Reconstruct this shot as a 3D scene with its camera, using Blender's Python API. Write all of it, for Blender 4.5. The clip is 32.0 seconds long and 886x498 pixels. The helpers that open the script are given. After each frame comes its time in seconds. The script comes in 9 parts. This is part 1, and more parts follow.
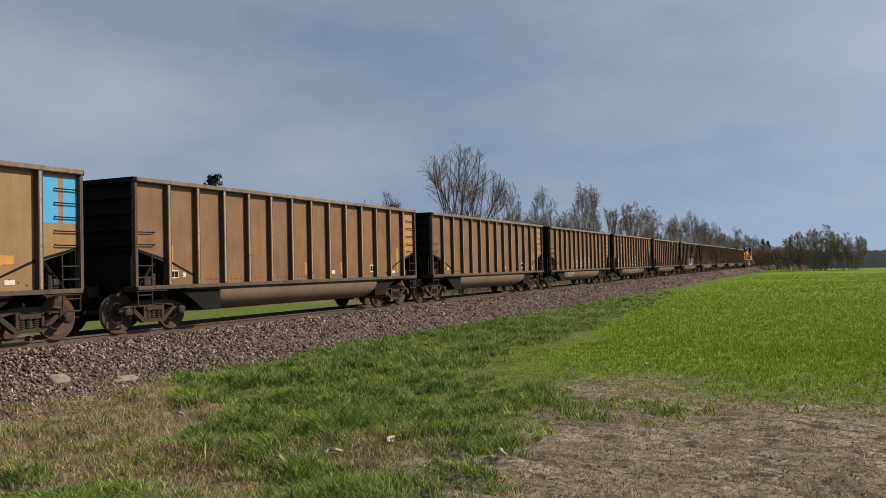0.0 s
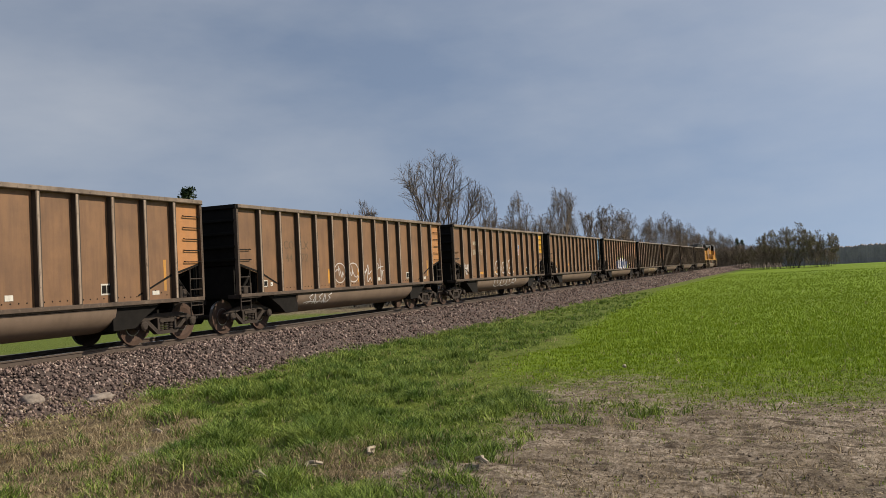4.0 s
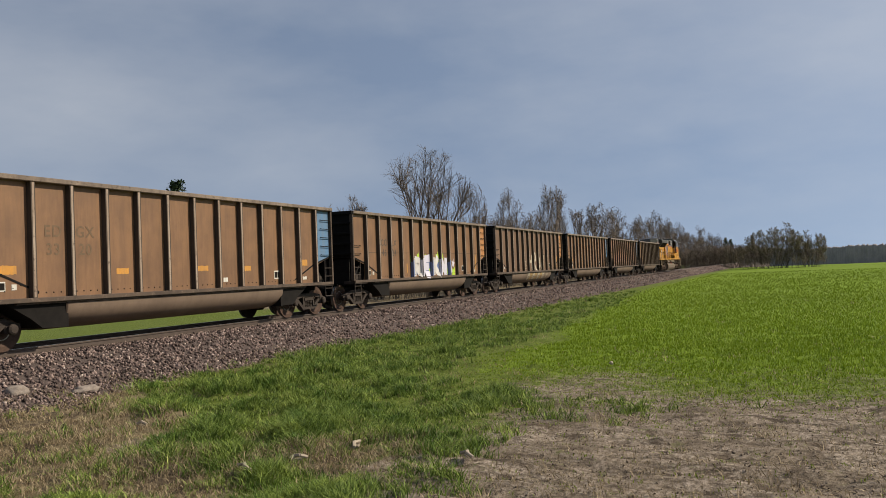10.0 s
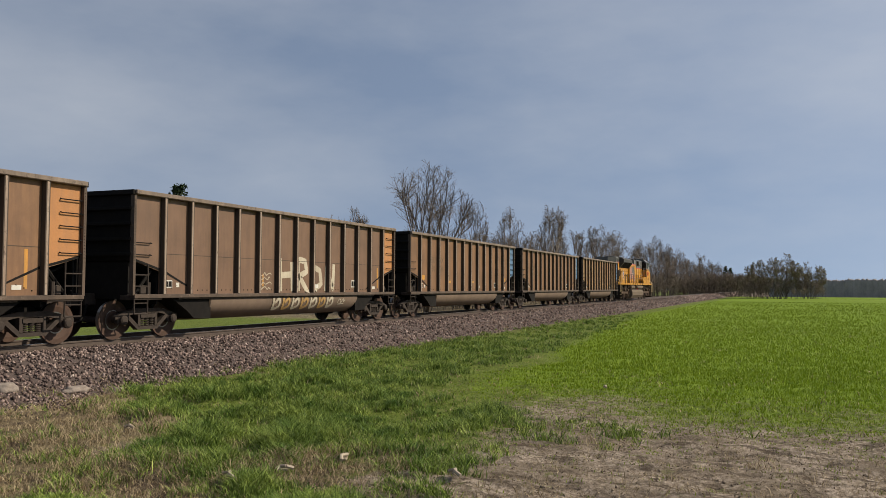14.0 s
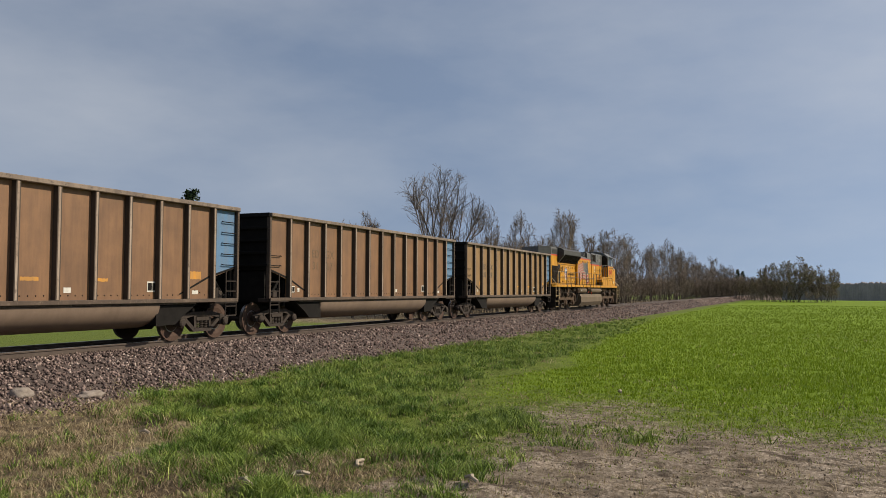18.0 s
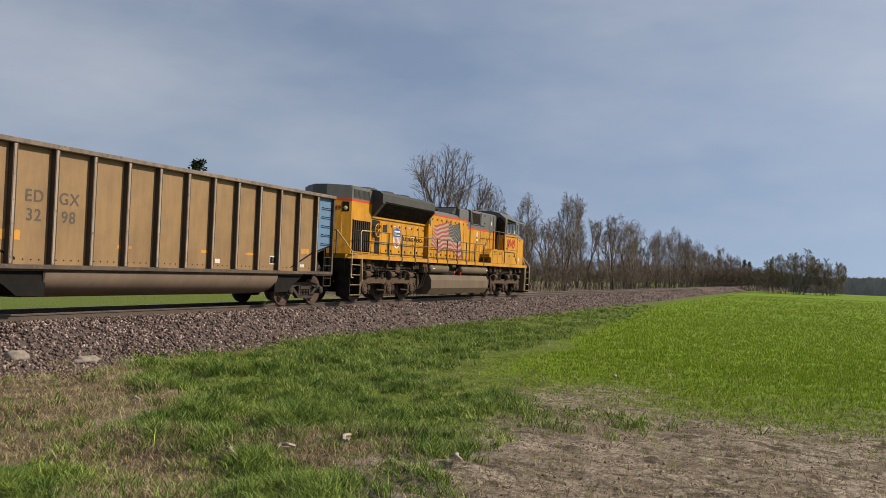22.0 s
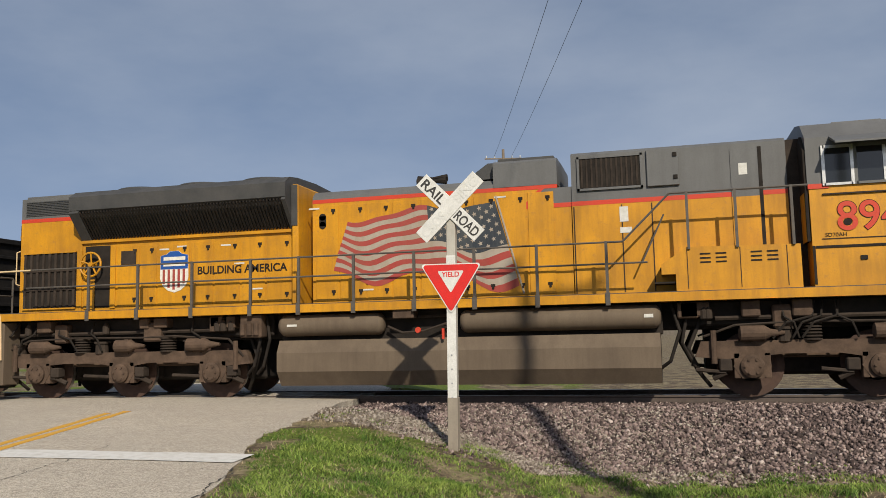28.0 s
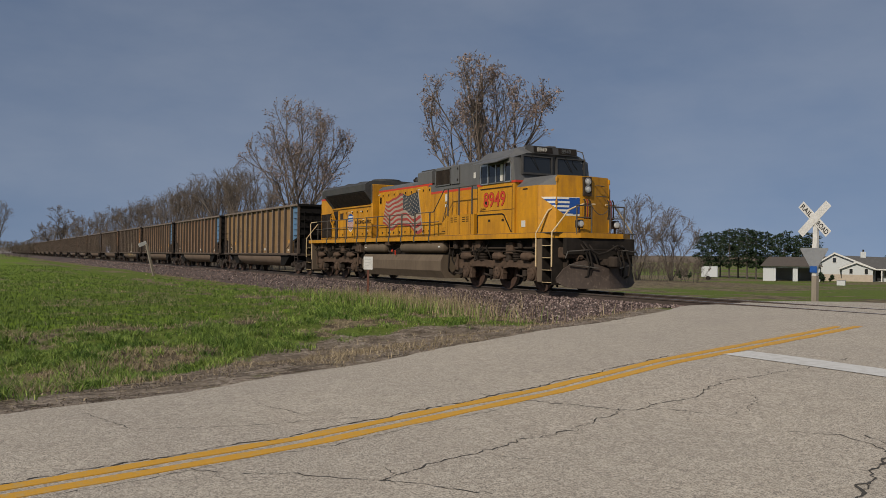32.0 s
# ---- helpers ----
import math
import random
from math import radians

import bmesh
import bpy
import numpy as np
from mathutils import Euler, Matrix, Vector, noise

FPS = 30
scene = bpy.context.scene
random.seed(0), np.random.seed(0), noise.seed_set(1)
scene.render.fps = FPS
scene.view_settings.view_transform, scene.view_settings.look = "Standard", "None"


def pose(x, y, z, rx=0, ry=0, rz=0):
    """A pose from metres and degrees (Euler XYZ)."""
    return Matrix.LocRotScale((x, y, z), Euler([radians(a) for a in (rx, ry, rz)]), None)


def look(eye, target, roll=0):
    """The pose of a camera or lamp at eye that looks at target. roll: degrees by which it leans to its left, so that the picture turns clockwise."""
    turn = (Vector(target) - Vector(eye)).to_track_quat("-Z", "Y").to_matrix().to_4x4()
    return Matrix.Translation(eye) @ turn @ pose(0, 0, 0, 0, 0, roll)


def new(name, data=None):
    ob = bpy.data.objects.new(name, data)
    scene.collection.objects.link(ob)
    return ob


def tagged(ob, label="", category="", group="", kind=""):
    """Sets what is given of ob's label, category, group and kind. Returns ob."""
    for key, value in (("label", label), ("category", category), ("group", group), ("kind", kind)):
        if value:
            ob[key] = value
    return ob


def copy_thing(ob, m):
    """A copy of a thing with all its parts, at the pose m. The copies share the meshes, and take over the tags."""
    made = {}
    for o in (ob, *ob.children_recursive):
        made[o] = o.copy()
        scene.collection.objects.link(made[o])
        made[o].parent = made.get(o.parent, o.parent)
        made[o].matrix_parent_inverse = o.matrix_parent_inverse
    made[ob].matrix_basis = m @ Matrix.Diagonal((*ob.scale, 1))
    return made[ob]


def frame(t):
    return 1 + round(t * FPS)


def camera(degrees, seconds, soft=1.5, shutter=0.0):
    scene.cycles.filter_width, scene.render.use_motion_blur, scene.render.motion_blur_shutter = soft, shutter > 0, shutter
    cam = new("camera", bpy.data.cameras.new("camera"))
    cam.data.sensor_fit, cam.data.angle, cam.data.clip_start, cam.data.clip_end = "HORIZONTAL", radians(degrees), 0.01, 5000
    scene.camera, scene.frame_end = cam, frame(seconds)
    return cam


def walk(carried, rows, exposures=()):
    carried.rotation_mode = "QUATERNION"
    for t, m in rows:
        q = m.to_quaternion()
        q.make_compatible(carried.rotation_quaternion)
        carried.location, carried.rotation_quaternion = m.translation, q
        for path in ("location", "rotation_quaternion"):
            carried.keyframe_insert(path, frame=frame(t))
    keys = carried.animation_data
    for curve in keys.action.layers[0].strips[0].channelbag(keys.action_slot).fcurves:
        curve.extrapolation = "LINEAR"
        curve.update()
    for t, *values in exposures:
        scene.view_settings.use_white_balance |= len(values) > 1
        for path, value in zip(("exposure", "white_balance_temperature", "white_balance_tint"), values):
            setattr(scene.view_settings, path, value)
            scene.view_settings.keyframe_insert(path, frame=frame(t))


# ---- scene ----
# World: x along the railway (the train rolls towards -x), y across it away from the camera, z = 0 at the rail tops.
cam = camera(56.23, 32.0, 0.8)
# seconds, place of the eye, heading to the left of +y, pitch, lean
PATH = [
    (0.0, 0.000, -0.000, 1.349, -65.25, 1.34, -1.34),
    (0.5, 0.009, -0.007, 1.346, -65.55, 1.40, -1.64),
    (1.0, 0.018, -0.017, 1.348, -65.84, 1.43, -1.92),
    (1.5, 0.014, -0.023, 1.346, -66.18, 1.49, -2.11),
    (2.0, 0.019, -0.019, 1.347, -66.62, 1.48, -2.26),
    (2.5, 0.014, -0.014, 1.355, -66.96, 1.41, -2.35),
    (3.0, 0.028, -0.003, 1.355, -67.05, 1.44, -2.46),
    (3.5, 0.021, -0.013, 1.360, -67.02, 1.65, -2.70),
    (5.5, 0.003, -0.022, 1.362, -66.40, 1.90, -3.09),
    (6.0, 0.010, -0.026, 1.367, -66.45, 1.92, -3.10),
    (6.5, 0.010, -0.040, 1.361, -66.55, 1.98, -3.16),
    (7.0, 0.016, -0.033, 1.360, -66.67, 1.96, -3.04),
    (7.5, 0.007, -0.037, 1.355, -66.68, 1.94, -3.00),
    (8.0, 0.008, -0.042, 1.357, -66.76, 1.91, -2.89),
    (8.5, 0.010, -0.050, 1.357, -66.83, 1.83, -2.76),
    (9.0, 0.010, -0.051, 1.354, -67.06, 1.72, -2.58),
    (9.5, 0.018, -0.054, 1.347, -67.32, 1.57, -2.40),
    (10.0, 0.032, -0.040, 1.338, -67.51, 1.48, -2.27),
    (10.5, 0.022, -0.039, 1.334, -67.66, 1.25, -2.31),
    (11.0, 0.035, -0.029, 1.334, -67.71, 0.93, -2.37),
    (11.5, 0.033, -0.023, 1.339, -67.68, 0.95, -2.21),
    (12.0, 0.024, -0.025, 1.343, -67.67, 0.97, -2.03),
    (12.5, -0.004, -0.025, 1.345, -67.70, 1.16, -1.07),
    (13.0, 0.015, -0.042, 1.348, -67.90, 1.54, -0.04),
    (13.5, 0.059, -0.060, 1.338, -67.89, 2.34, 0.11),
    (15.5, 0.129, -0.014, 1.324, -66.77, 2.69, 0.66),
    (16.0, 0.137, -0.009, 1.330, -67.21, 2.84, 0.74),
    (16.5, 0.117, -0.001, 1.333, -67.45, 2.88, 0.68),
    (17.0, 0.121, -0.000, 1.338, -67.40, 2.91, 0.56),
    (17.5, 0.100, 0.006, 1.344, -67.21, 2.94, 0.31),
    (18.0, 0.105, 0.018, 1.341, -66.78, 2.85, 0.15),
    (18.5, 0.126, 0.012, 1.334, -66.64, 2.69, 0.21),
    (19.0, 0.141, 0.006, 1.331, -66.56, 2.39, 0.42),
    (19.5, 0.138, -0.002, 1.332, -66.57, 2.30, 1.03),
    (20.0, 0.158, -0.013, 1.326, -66.53, 2.19, 1.51),
    (20.5, 0.186, -0.024, 1.317, -66.58, 2.06, 1.90),
    (21.0, 0.213, -0.055, 1.314, -66.48, 1.81, 2.24),
    (21.5, 0.227, -0.083, 1.317, -66.43, 1.50, 2.29),
    (22.0, 0.237, -0.101, 1.326, -66.32, 1.42, 2.24),
    (22.5, 0.162, -0.086, 1.334, -63.79, 0.95, 1.82),
    (23.0, 0.144, -0.097, 1.338, -62.27, 0.94, 1.08),
    (23.5, 0.152, -0.083, 1.334, -59.23, 1.18, 0.38),
    (24.0, 0.182, -0.089, 1.339, -55.67, 2.16, -0.10),
    (24.5, 0.164, -0.134, 1.333, -50.01, 2.47, -0.71),
    (26.5, 0.252, 0.030, 1.200, -23.15, 3.09, -2.16),
    (27.0, 0.198, 0.089, 1.169, -14.62, 3.52, -2.74),
    (27.5, 0.188, 0.151, 1.103, -1.49, 4.29, -1.98),
    (28.0, 0.135, 0.348, 1.083, 14.74, 6.07, -1.23),
    (28.5, -0.006, 0.326, 1.097, 24.75, 6.21, -1.46),
    (29.0, -0.041, 0.288, 1.078, 33.07, 5.35, -1.98),
    (29.5, -0.095, 0.273, 1.051, 38.68, 4.05, -1.94),
    (30.0, -0.173, 0.263, 1.031, 44.82, 3.60, -1.41),
    (30.5, -0.163, 0.234, 1.016, 50.64, 3.17, -0.57),
    (31.0, -0.138, 0.203, 1.020, 55.43, 1.92, 0.12),
    (31.5, -0.168, 0.191, 1.016, 59.22, 0.86, 0.47),
    (32.0, -0.214, 0.212, 1.013, 60.79, 0.52, 0.66),
]


def eye_pose(x, y, z, yaw, pitch, lean):
    a, p = radians(yaw), radians(pitch)
    return look((x, y, z), (x - math.sin(a) * math.cos(p), y + math.cos(a) * math.cos(p), z + math.sin(p)), lean)


walk(cam, [(r[0], eye_pose(*r[1:])) for r in PATH], [(0, 0.33, 6950, 9), (20, 0.33, 6900, 9), (23, 0.45, 6900, 9), (24.5, 0.36, 6800, 9), (26, 0.32, 6650, 9), (28.5, 0.18, 6400, 8), (30, 0.0, 6450, 10), (31, -0.12, 6450, 10), (32, -0.28, 6400, 10)])

# where the locomotive's rear coupler stands along x, by time
TRAIN = [(0, 175.69), (2, 161.94), (3.5, 151.62), (5.5, 137.84), (7, 127.57), (9, 113.91), (11, 100.35), (13.5, 83.31), (15.5, 69.66), (17, 59.43), (19, 45.88), (21, 32.25), (23, 18.58), (24.5, 8.5), (26.5, -4.59), (28, -14.48), (30, -27.7), (32, -40.91)]

# ---- light ----
SUN_FROM = Vector((1.41, -2.74, 2.18)).normalized()
world = bpy.data.worlds.new("sky")
scene.world = world
world.use_nodes = True
wn, wl = world.node_tree.nodes, world.node_tree.links
wn.clear()
w_out = wn.new("ShaderNodeOutputWorld")
w_bg = wn.new("ShaderNodeBackground")
w_sky = wn.new("ShaderNodeTexSky")
w_sky.sky_type = "NISHITA"
w_sky.sun_disc = False
w_sky.sun_elevation = math.asin(SUN_FROM.z)
w_sky.sun_rotation = math.atan2(SUN_FROM.x, SUN_FROM.y)
w_sky.air_density, w_sky.dust_density, w_sky.ozone_density = 1.0, 0.7, 2.6
w_co = wn.new("ShaderNodeTexCoord")
w_map = wn.new("ShaderNodeMapping")
w_map.inputs["Scale"].default_value = (1.2, 1.2, 3.2)
w_map.inputs["Rotation"].default_value = (0.15, 0.2, 0.4)
w_noise = wn.new("ShaderNodeTexNoise")
w_noise.inputs["Scale"].default_value = 1.5
w_noise.inputs["Detail"].default_value = 6.0
w_noise.inputs["Roughness"].default_value = 0.55
w_ramp = wn.new("ShaderNodeValToRGB")
w_ramp.color_ramp.elements[0].position, w_ramp.color_ramp.elements[0].color = 0.34, (0.13, 0.13, 0.13, 1)
w_ramp.color_ramp.elements[1].position, w_ramp.color_ramp.elements[1].color = 0.72, (0.44, 0.44, 0.44, 1)
w_mix = wn.new("ShaderNodeMix")
w_mix.data_type = "RGBA"
w_mix.inputs["B"].default_value = (5.6, 5.85, 6.35, 1)   # thin high cloud
w_bg.inputs["Strength"].default_value = 0.093
wl.new(w_co.outputs["Generated"], w_map.inputs["Vector"])
wl.new(w_map.outputs["Vector"], w_noise.inputs["Vector"])
wl.new(w_noise.outputs["Fac"], w_ramp.inputs["Fac"])
w_sep = wn.new("ShaderNodeSeparateXYZ")   # the cloud is thicker towards +x
w_east = wn.new("ShaderNodeMath")
w_east.operation = "MULTIPLY_ADD"
w_east.inputs[1].default_value, w_east.inputs[2].default_value = 0.1, 1.0
w_amount = wn.new("ShaderNodeMath")
w_amount.operation = "MULTIPLY"
wl.new(w_co.outputs["Generated"], w_sep.inputs["Vector"])
wl.new(w_sep.outputs["X"], w_east.inputs[0])
wl.new(w_east.outputs[0], w_amount.inputs[0])
wl.new(w_ramp.outputs["Color"], w_amount.inputs[1])
wl.new(w_amount.outputs[0], w_mix.inputs["Factor"])
w_lift = wn.new("ShaderNodeVectorMath")   # a sky that stays blue down to the horizon
w_lift.operation = "ADD"
w_lift.inputs[1].default_value = (0, 0, 0.33)
w_unit = wn.new("ShaderNodeVectorMath")
w_unit.operation = "NORMALIZE"
wl.new(w_co.outputs["Generated"], w_lift.inputs[0])
wl.new(w_lift.outputs["Vector"], w_unit.inputs[0])
wl.new(w_unit.outputs["Vector"], w_sky.inputs["Vector"])
wl.new(w_sky.outputs["Color"], w_mix.inputs["A"])
wl.new(w_mix.outputs["Result"], w_bg.inputs["Color"])
wl.new(w_bg.outputs["Background"], w_out.inputs["Surface"])
sun_lamp = bpy.data.lights.new("sun", "SUN")
sun_lamp.energy, sun_lamp.angle, sun_lamp.color = 4.05, radians(0.6), (1.0, 0.91, 0.77)
sun = new("sun", sun_lamp)
sun.matrix_world = look((0, 0, 60), Vector((0, 0, 60)) - SUN_FROM)
scene.view_settings.exposure = 0.35


# ---- materials ----
def node_mat(name, rough=0.8, metal=0.0, spec=0.3):
    m = bpy.data.materials.new(name)
    m.use_nodes = True
    b = m.node_tree.nodes["Principled BSDF"]
    b.inputs["Roughness"].default_value = rough
    b.inputs["Metallic"].default_value = metal
    b.inputs["Specular IOR Level"].default_value = spec
    return m, m.node_tree.nodes, m.node_tree.links, b


def noise_node(n, l, scale, detail=4.0, rough=0.6, space="Object", stretch=(1, 1, 1)):
    co = n.new("ShaderNodeTexCoord")
    mp = n.new("ShaderNodeMapping")
    mp.inputs["Scale"].default_value = stretch
    t = n.new("ShaderNodeTexNoise")
    t.inputs["Scale"].default_value, t.inputs["Detail"].default_value, t.inputs["Roughness"].default_value = scale, detail, rough
    l.new(co.outputs[space], mp.inputs["Vector"])
    l.new(mp.outputs["Vector"], t.inputs["Vector"])
    return t.outputs["Fac"]


def ramp_node(n, l, fac, stops):
    r = n.new("ShaderNodeValToRGB")
    e = r.color_ramp.elements
    while len(e) < len(stops):
        e.new(0.5)
    for el, (p, c) in zip(e, stops):
        el.position, el.color = p, (*c, 1) if len(c) == 3 else c
    l.new(fac, r.inputs["Fac"])
    return r.outputs["Color"]


def mix_node(n, l, fac, a, b, blend="MIX"):
    x = n.new("ShaderNodeMix")
    x.data_type, x.blend_type = "RGBA", blend
    for key, v in (("Factor", fac), ("A", a), ("B", b)):
        if isinstance(v, (int, float)):
            x.inputs[key].default_value = v
        elif isinstance(v, tuple):
            x.inputs[key].default_value = (*v, 1)
        else:
            l.new(v, x.inputs[key])
    return x.outputs["Result"]


def bump_node(n, l, b, height, strength=0.3, dist=0.02):
    u = n.new("ShaderNodeBump")
    u.inputs["Strength"].default_value, u.inputs["Distance"].default_value = strength, dist
    l.new(height, u.inputs["Height"])
    l.new(u.outputs["Normal"], b.inputs["Normal"])


def simple(name, col, col2=None, scale=6.0, rough=0.7, metal=0.0, spec=0.3, bump=0.1, stretch=(1, 1, 1), lo=0.35, hi=0.7, vary=0.0, island=False):
    """Two tones by a noise at two scales, fine bump; vary: lightness by object or island."""
    m, n, l, b = node_mat(name, rough, metal, spec)
    col2 = col2 or tuple(c * 0.72 for c in col)
    big = noise_node(n, l, scale, 5, 0.6, stretch=stretch)
    fine = noise_node(n, l, scale * 9, 3, 0.6, stretch=stretch)
    c = mix_node(n, l, ramp_node(n, l, big, [(lo, (0, 0, 0)), (hi, (1, 1, 1))]), col, col2)
    c = mix_node(n, l, 0.25, c, ramp_node(n, l, fine, [(0.3, tuple(x * 0.6 for x in col)), (0.7, tuple(min(1, x * 1.25) for x in col))]))
    if vary:
        if island:
            g = n.new("ShaderNodeNewGeometry").outputs["Random Per Island"]
        else:
            g = n.new("ShaderNodeObjectInfo").outputs["Random"]
        c = mix_node(n, l, 1.0, c, ramp_node(n, l, g, [(0, (1 - vary,) * 3), (1, (1 + vary * 0.6,) * 3)]), "MULTIPLY")
    l.new(c, b.inputs["Base Color"])
    if bump:
        bump_node(n, l, b, fine, bump, 0.01)
    return m


def streaked(name, col, dirt, amount=0.5, rough=0.65, metal=0.0, low=None, spec=0.3, grime=None):
    """Weathered paint: vertical dirt streaks, blotches, and dust that gathers at the foot (low: two heights)."""
    m, n, l, b = node_mat(name, rough, metal, spec)
    st = noise_node(n, l, 2.2, 6, 0.65, stretch=(3.0, 3.0, 0.35))
    bl = noise_node(n, l, 1.1, 5, 0.6)
    fi = noise_node(n, l, 38, 3, 0.7)
    c = mix_node(n, l, ramp_node(n, l, st, [(0.42, (0, 0, 0)), (0.75, (amount,) * 3)]), col, dirt)
    c = mix_node(n, l, ramp_node(n, l, bl, [(0.4, (0, 0, 0)), (0.72, (amount * 0.8,) * 3)]), c, tuple(x * 0.75 for x in dirt))
    c = mix_node(n, l, ramp_node(n, l, fi, [(0.45, (0, 0, 0)), (0.8, (0.3, 0.3, 0.3))]), c, tuple(x * 0.5 for x in col))
    if grime:
        sp = noise_node(n, l, 9, 5, 0.75)
        c = mix_node(n, l, ramp_node(n, l, sp, [(0.56, (0, 0, 0)), (0.66, (0.75,) * 3)]), c, grime)
    l.new(c, b.inputs["Base Color"])
    bump_node(n, l, b, fi, 0.12, 0.006)
    return m


def blade_mat(name, a, b_, rough=0.6, patch=0.0):
    """Thin leaves, each of its own tone; patch: lusher and poorer patches over the ground."""
    m, n, l, b = node_mat(name, rough, 0, 0.25)
    g = n.new("ShaderNodeNewGeometry")
    c = ramp_node(n, l, g.outputs["Random Per Island"], [(0.0, a), (1.0, b_)])
    if patch:
        q = noise_node(n, l, 1.5, 4, 0.65)
        c = mix_node(n, l, 1.0, c, ramp_node(n, l, q, [(0.36, (1 - patch, 1 - 0.75 * patch, 1 - patch)), (0.62, (1.15, 1.1, 1.1))]), "MULTIPLY")
    l.new(c, b.inputs["Base Color"])
    tr = n.new("ShaderNodeBsdfTranslucent")
    l.new(c, tr.inputs["Color"])
    mx = n.new("ShaderNodeMixShader")
    mx.inputs["Fac"].default_value = 0.18
    out = n["Material Output"]
    l.new(b.outputs["BSDF"], mx.inputs[1])
    l.new(tr.outputs["BSDF"], mx.inputs[2])
    l.new(mx.outputs["Shader"], out.inputs["Surface"])
    return m


# ---- mesh helpers ----
def mesh_of(name, bm, mat=None, smooth=False):
    me = bpy.data.meshes.new(name)
    bmesh.ops.recalc_face_normals(bm, faces=bm.faces)
    bm.to_mesh(me)
    bm.free()
    if mat:
        me.materials.append(mat)
    if smooth:
        me.polygons.foreach_set("use_smooth", [True] * len(me.polygons))
    return me


def part(name, bm, mat, parent=None, label="", smooth=False):
    """Links a bmesh as one mesh object under a thing or a part."""
    ob = new(name, mesh_of(name, bm, mat, smooth))
    if parent:
        ob.parent = parent
    if label:
        ob["label"] = label
    return ob


def raw(name, verts, faces, mat, parent=None, smooth=False):
    me = bpy.data.meshes.new(name)
    me.from_pydata([tuple(v) for v in verts], [], [tuple(f) for f in faces])
    me.materials.append(mat)
    if smooth:
        me.polygons.foreach_set("use_smooth", [True] * len(me.polygons))
    ob = new(name, me)
    if parent:
        ob.parent = parent
    return ob


def arrays(name, verts, faces, mat):
    """Fast mesh from numpy arrays; faces all of one size."""
    me = bpy.data.meshes.new(name)
    k = faces.shape[1]
    me.vertices.add(len(verts))
    me.vertices.foreach_set("co", np.ascontiguousarray(verts, dtype=np.float32).ravel())
    me.loops.add(faces.size)
    me.loops.foreach_set("vertex_index", np.ascontiguousarray(faces, dtype=np.int32).ravel())
    me.polygons.add(len(faces))
    me.polygons.foreach_set("loop_start", np.arange(0, faces.size, k, dtype=np.int32))
    me.update(calc_edges=True)
    me.materials.append(mat)
    return new(name, me)


def box(bm, x0, x1, y0, y1, z0, z1, bevel=0.0, turn=None):
    vs = [bm.verts.new((x, y, z)) for z in (z0, z1) for x, y in ((x0, y0), (x1, y0), (x1, y1), (x0, y1))]
    fs = [bm.faces.new([vs[i] for i in f]) for f in ((3, 2, 1, 0), (4, 5, 6, 7), (0, 1, 5, 4), (1, 2, 6, 5), (2, 3, 7, 6), (3, 0, 4, 7))]
    if bevel:
        es = list({e for f in fs for e in f.edges})
        bmesh.ops.bevel(bm, geom=es, offset=bevel, segments=1, affect="EDGES")
    return vs


def prism(bm, pts, axis, a, b):
    """A closed outline pushed along an axis from a to b: pts are (y, z) for x, (x, z) for y, (x, y) for z."""
    def place(p, h):
        return {"x": (h, p[0], p[1]), "y": (p[0], h, p[1]), "z": (p[0], p[1], h)}[axis]
    v0, v1 = [bm.verts.new(place(p, a)) for p in pts], [bm.verts.new(place(p, b)) for p in pts]
    bm.faces.new(v0[::-1])
    bm.faces.new(v1)
    for i in range(len(pts)):
        j = (i + 1) % len(pts)
        bm.faces.new((v0[i], v0[j], v1[j], v1[i]))


def rod(bm, p0, p1, r, seg=8, r1=None):
    p0, p1 = Vector(p0), Vector(p1)
    r1 = r if r1 is None else r1
    d = (p1 - p0)
    q = d.to_track_quat("Z", "Y").to_matrix()
    rings = []
    for p, rr in ((p0, r), (p1, r1)):
        rings.append([bm.verts.new(p + q @ Vector((rr * math.cos(2 * math.pi * i / seg), rr * math.sin(2 * math.pi * i / seg), 0))) for i in range(seg)])
    for i in range(seg):
        j = (i + 1) % seg
        bm.faces.new((rings[0][i], rings[0][j], rings[1][j], rings[1][i]))
    bm.faces.new(rings[0][::-1])
    bm.faces.new(rings[1])


def pipe(bm, pts, r, seg=6):
    for a, b in zip(pts, pts[1:]):
        rod(bm, a, b, r, seg)


def lathe(bm, prof, centre, axis="y", seg=24):
    """A turned solid: prof is (along, radius) pairs from end to end."""
    c = Vector(centre)
    rings = []
    for a, r in prof:
        ring = []
        for i in range(seg):
            t = 2 * math.pi * i / seg
            v = {"y": (r * math.cos(t), a, r * math.sin(t)), "x": (a, r * math.cos(t), r * math.sin(t)), "z": (r * math.cos(t), r * math.sin(t), a)}[axis]
            ring.append(bm.verts.new(c + Vector(v)))
        rings.append(ring)
    for r0, r1 in zip(rings, rings[1:]):
        for i in range(seg):
            j = (i + 1) % seg
            bm.faces.new((r0[i], r0[j], r1[j], r1[i]))
    bm.faces.new(rings[0][::-1])
    bm.faces.new(rings[-1])


def empty(name, label, category, group="", at=(0, 0, 0)):
    ob = new(name)
    ob.location = at
    return tagged(ob, label, category, group)


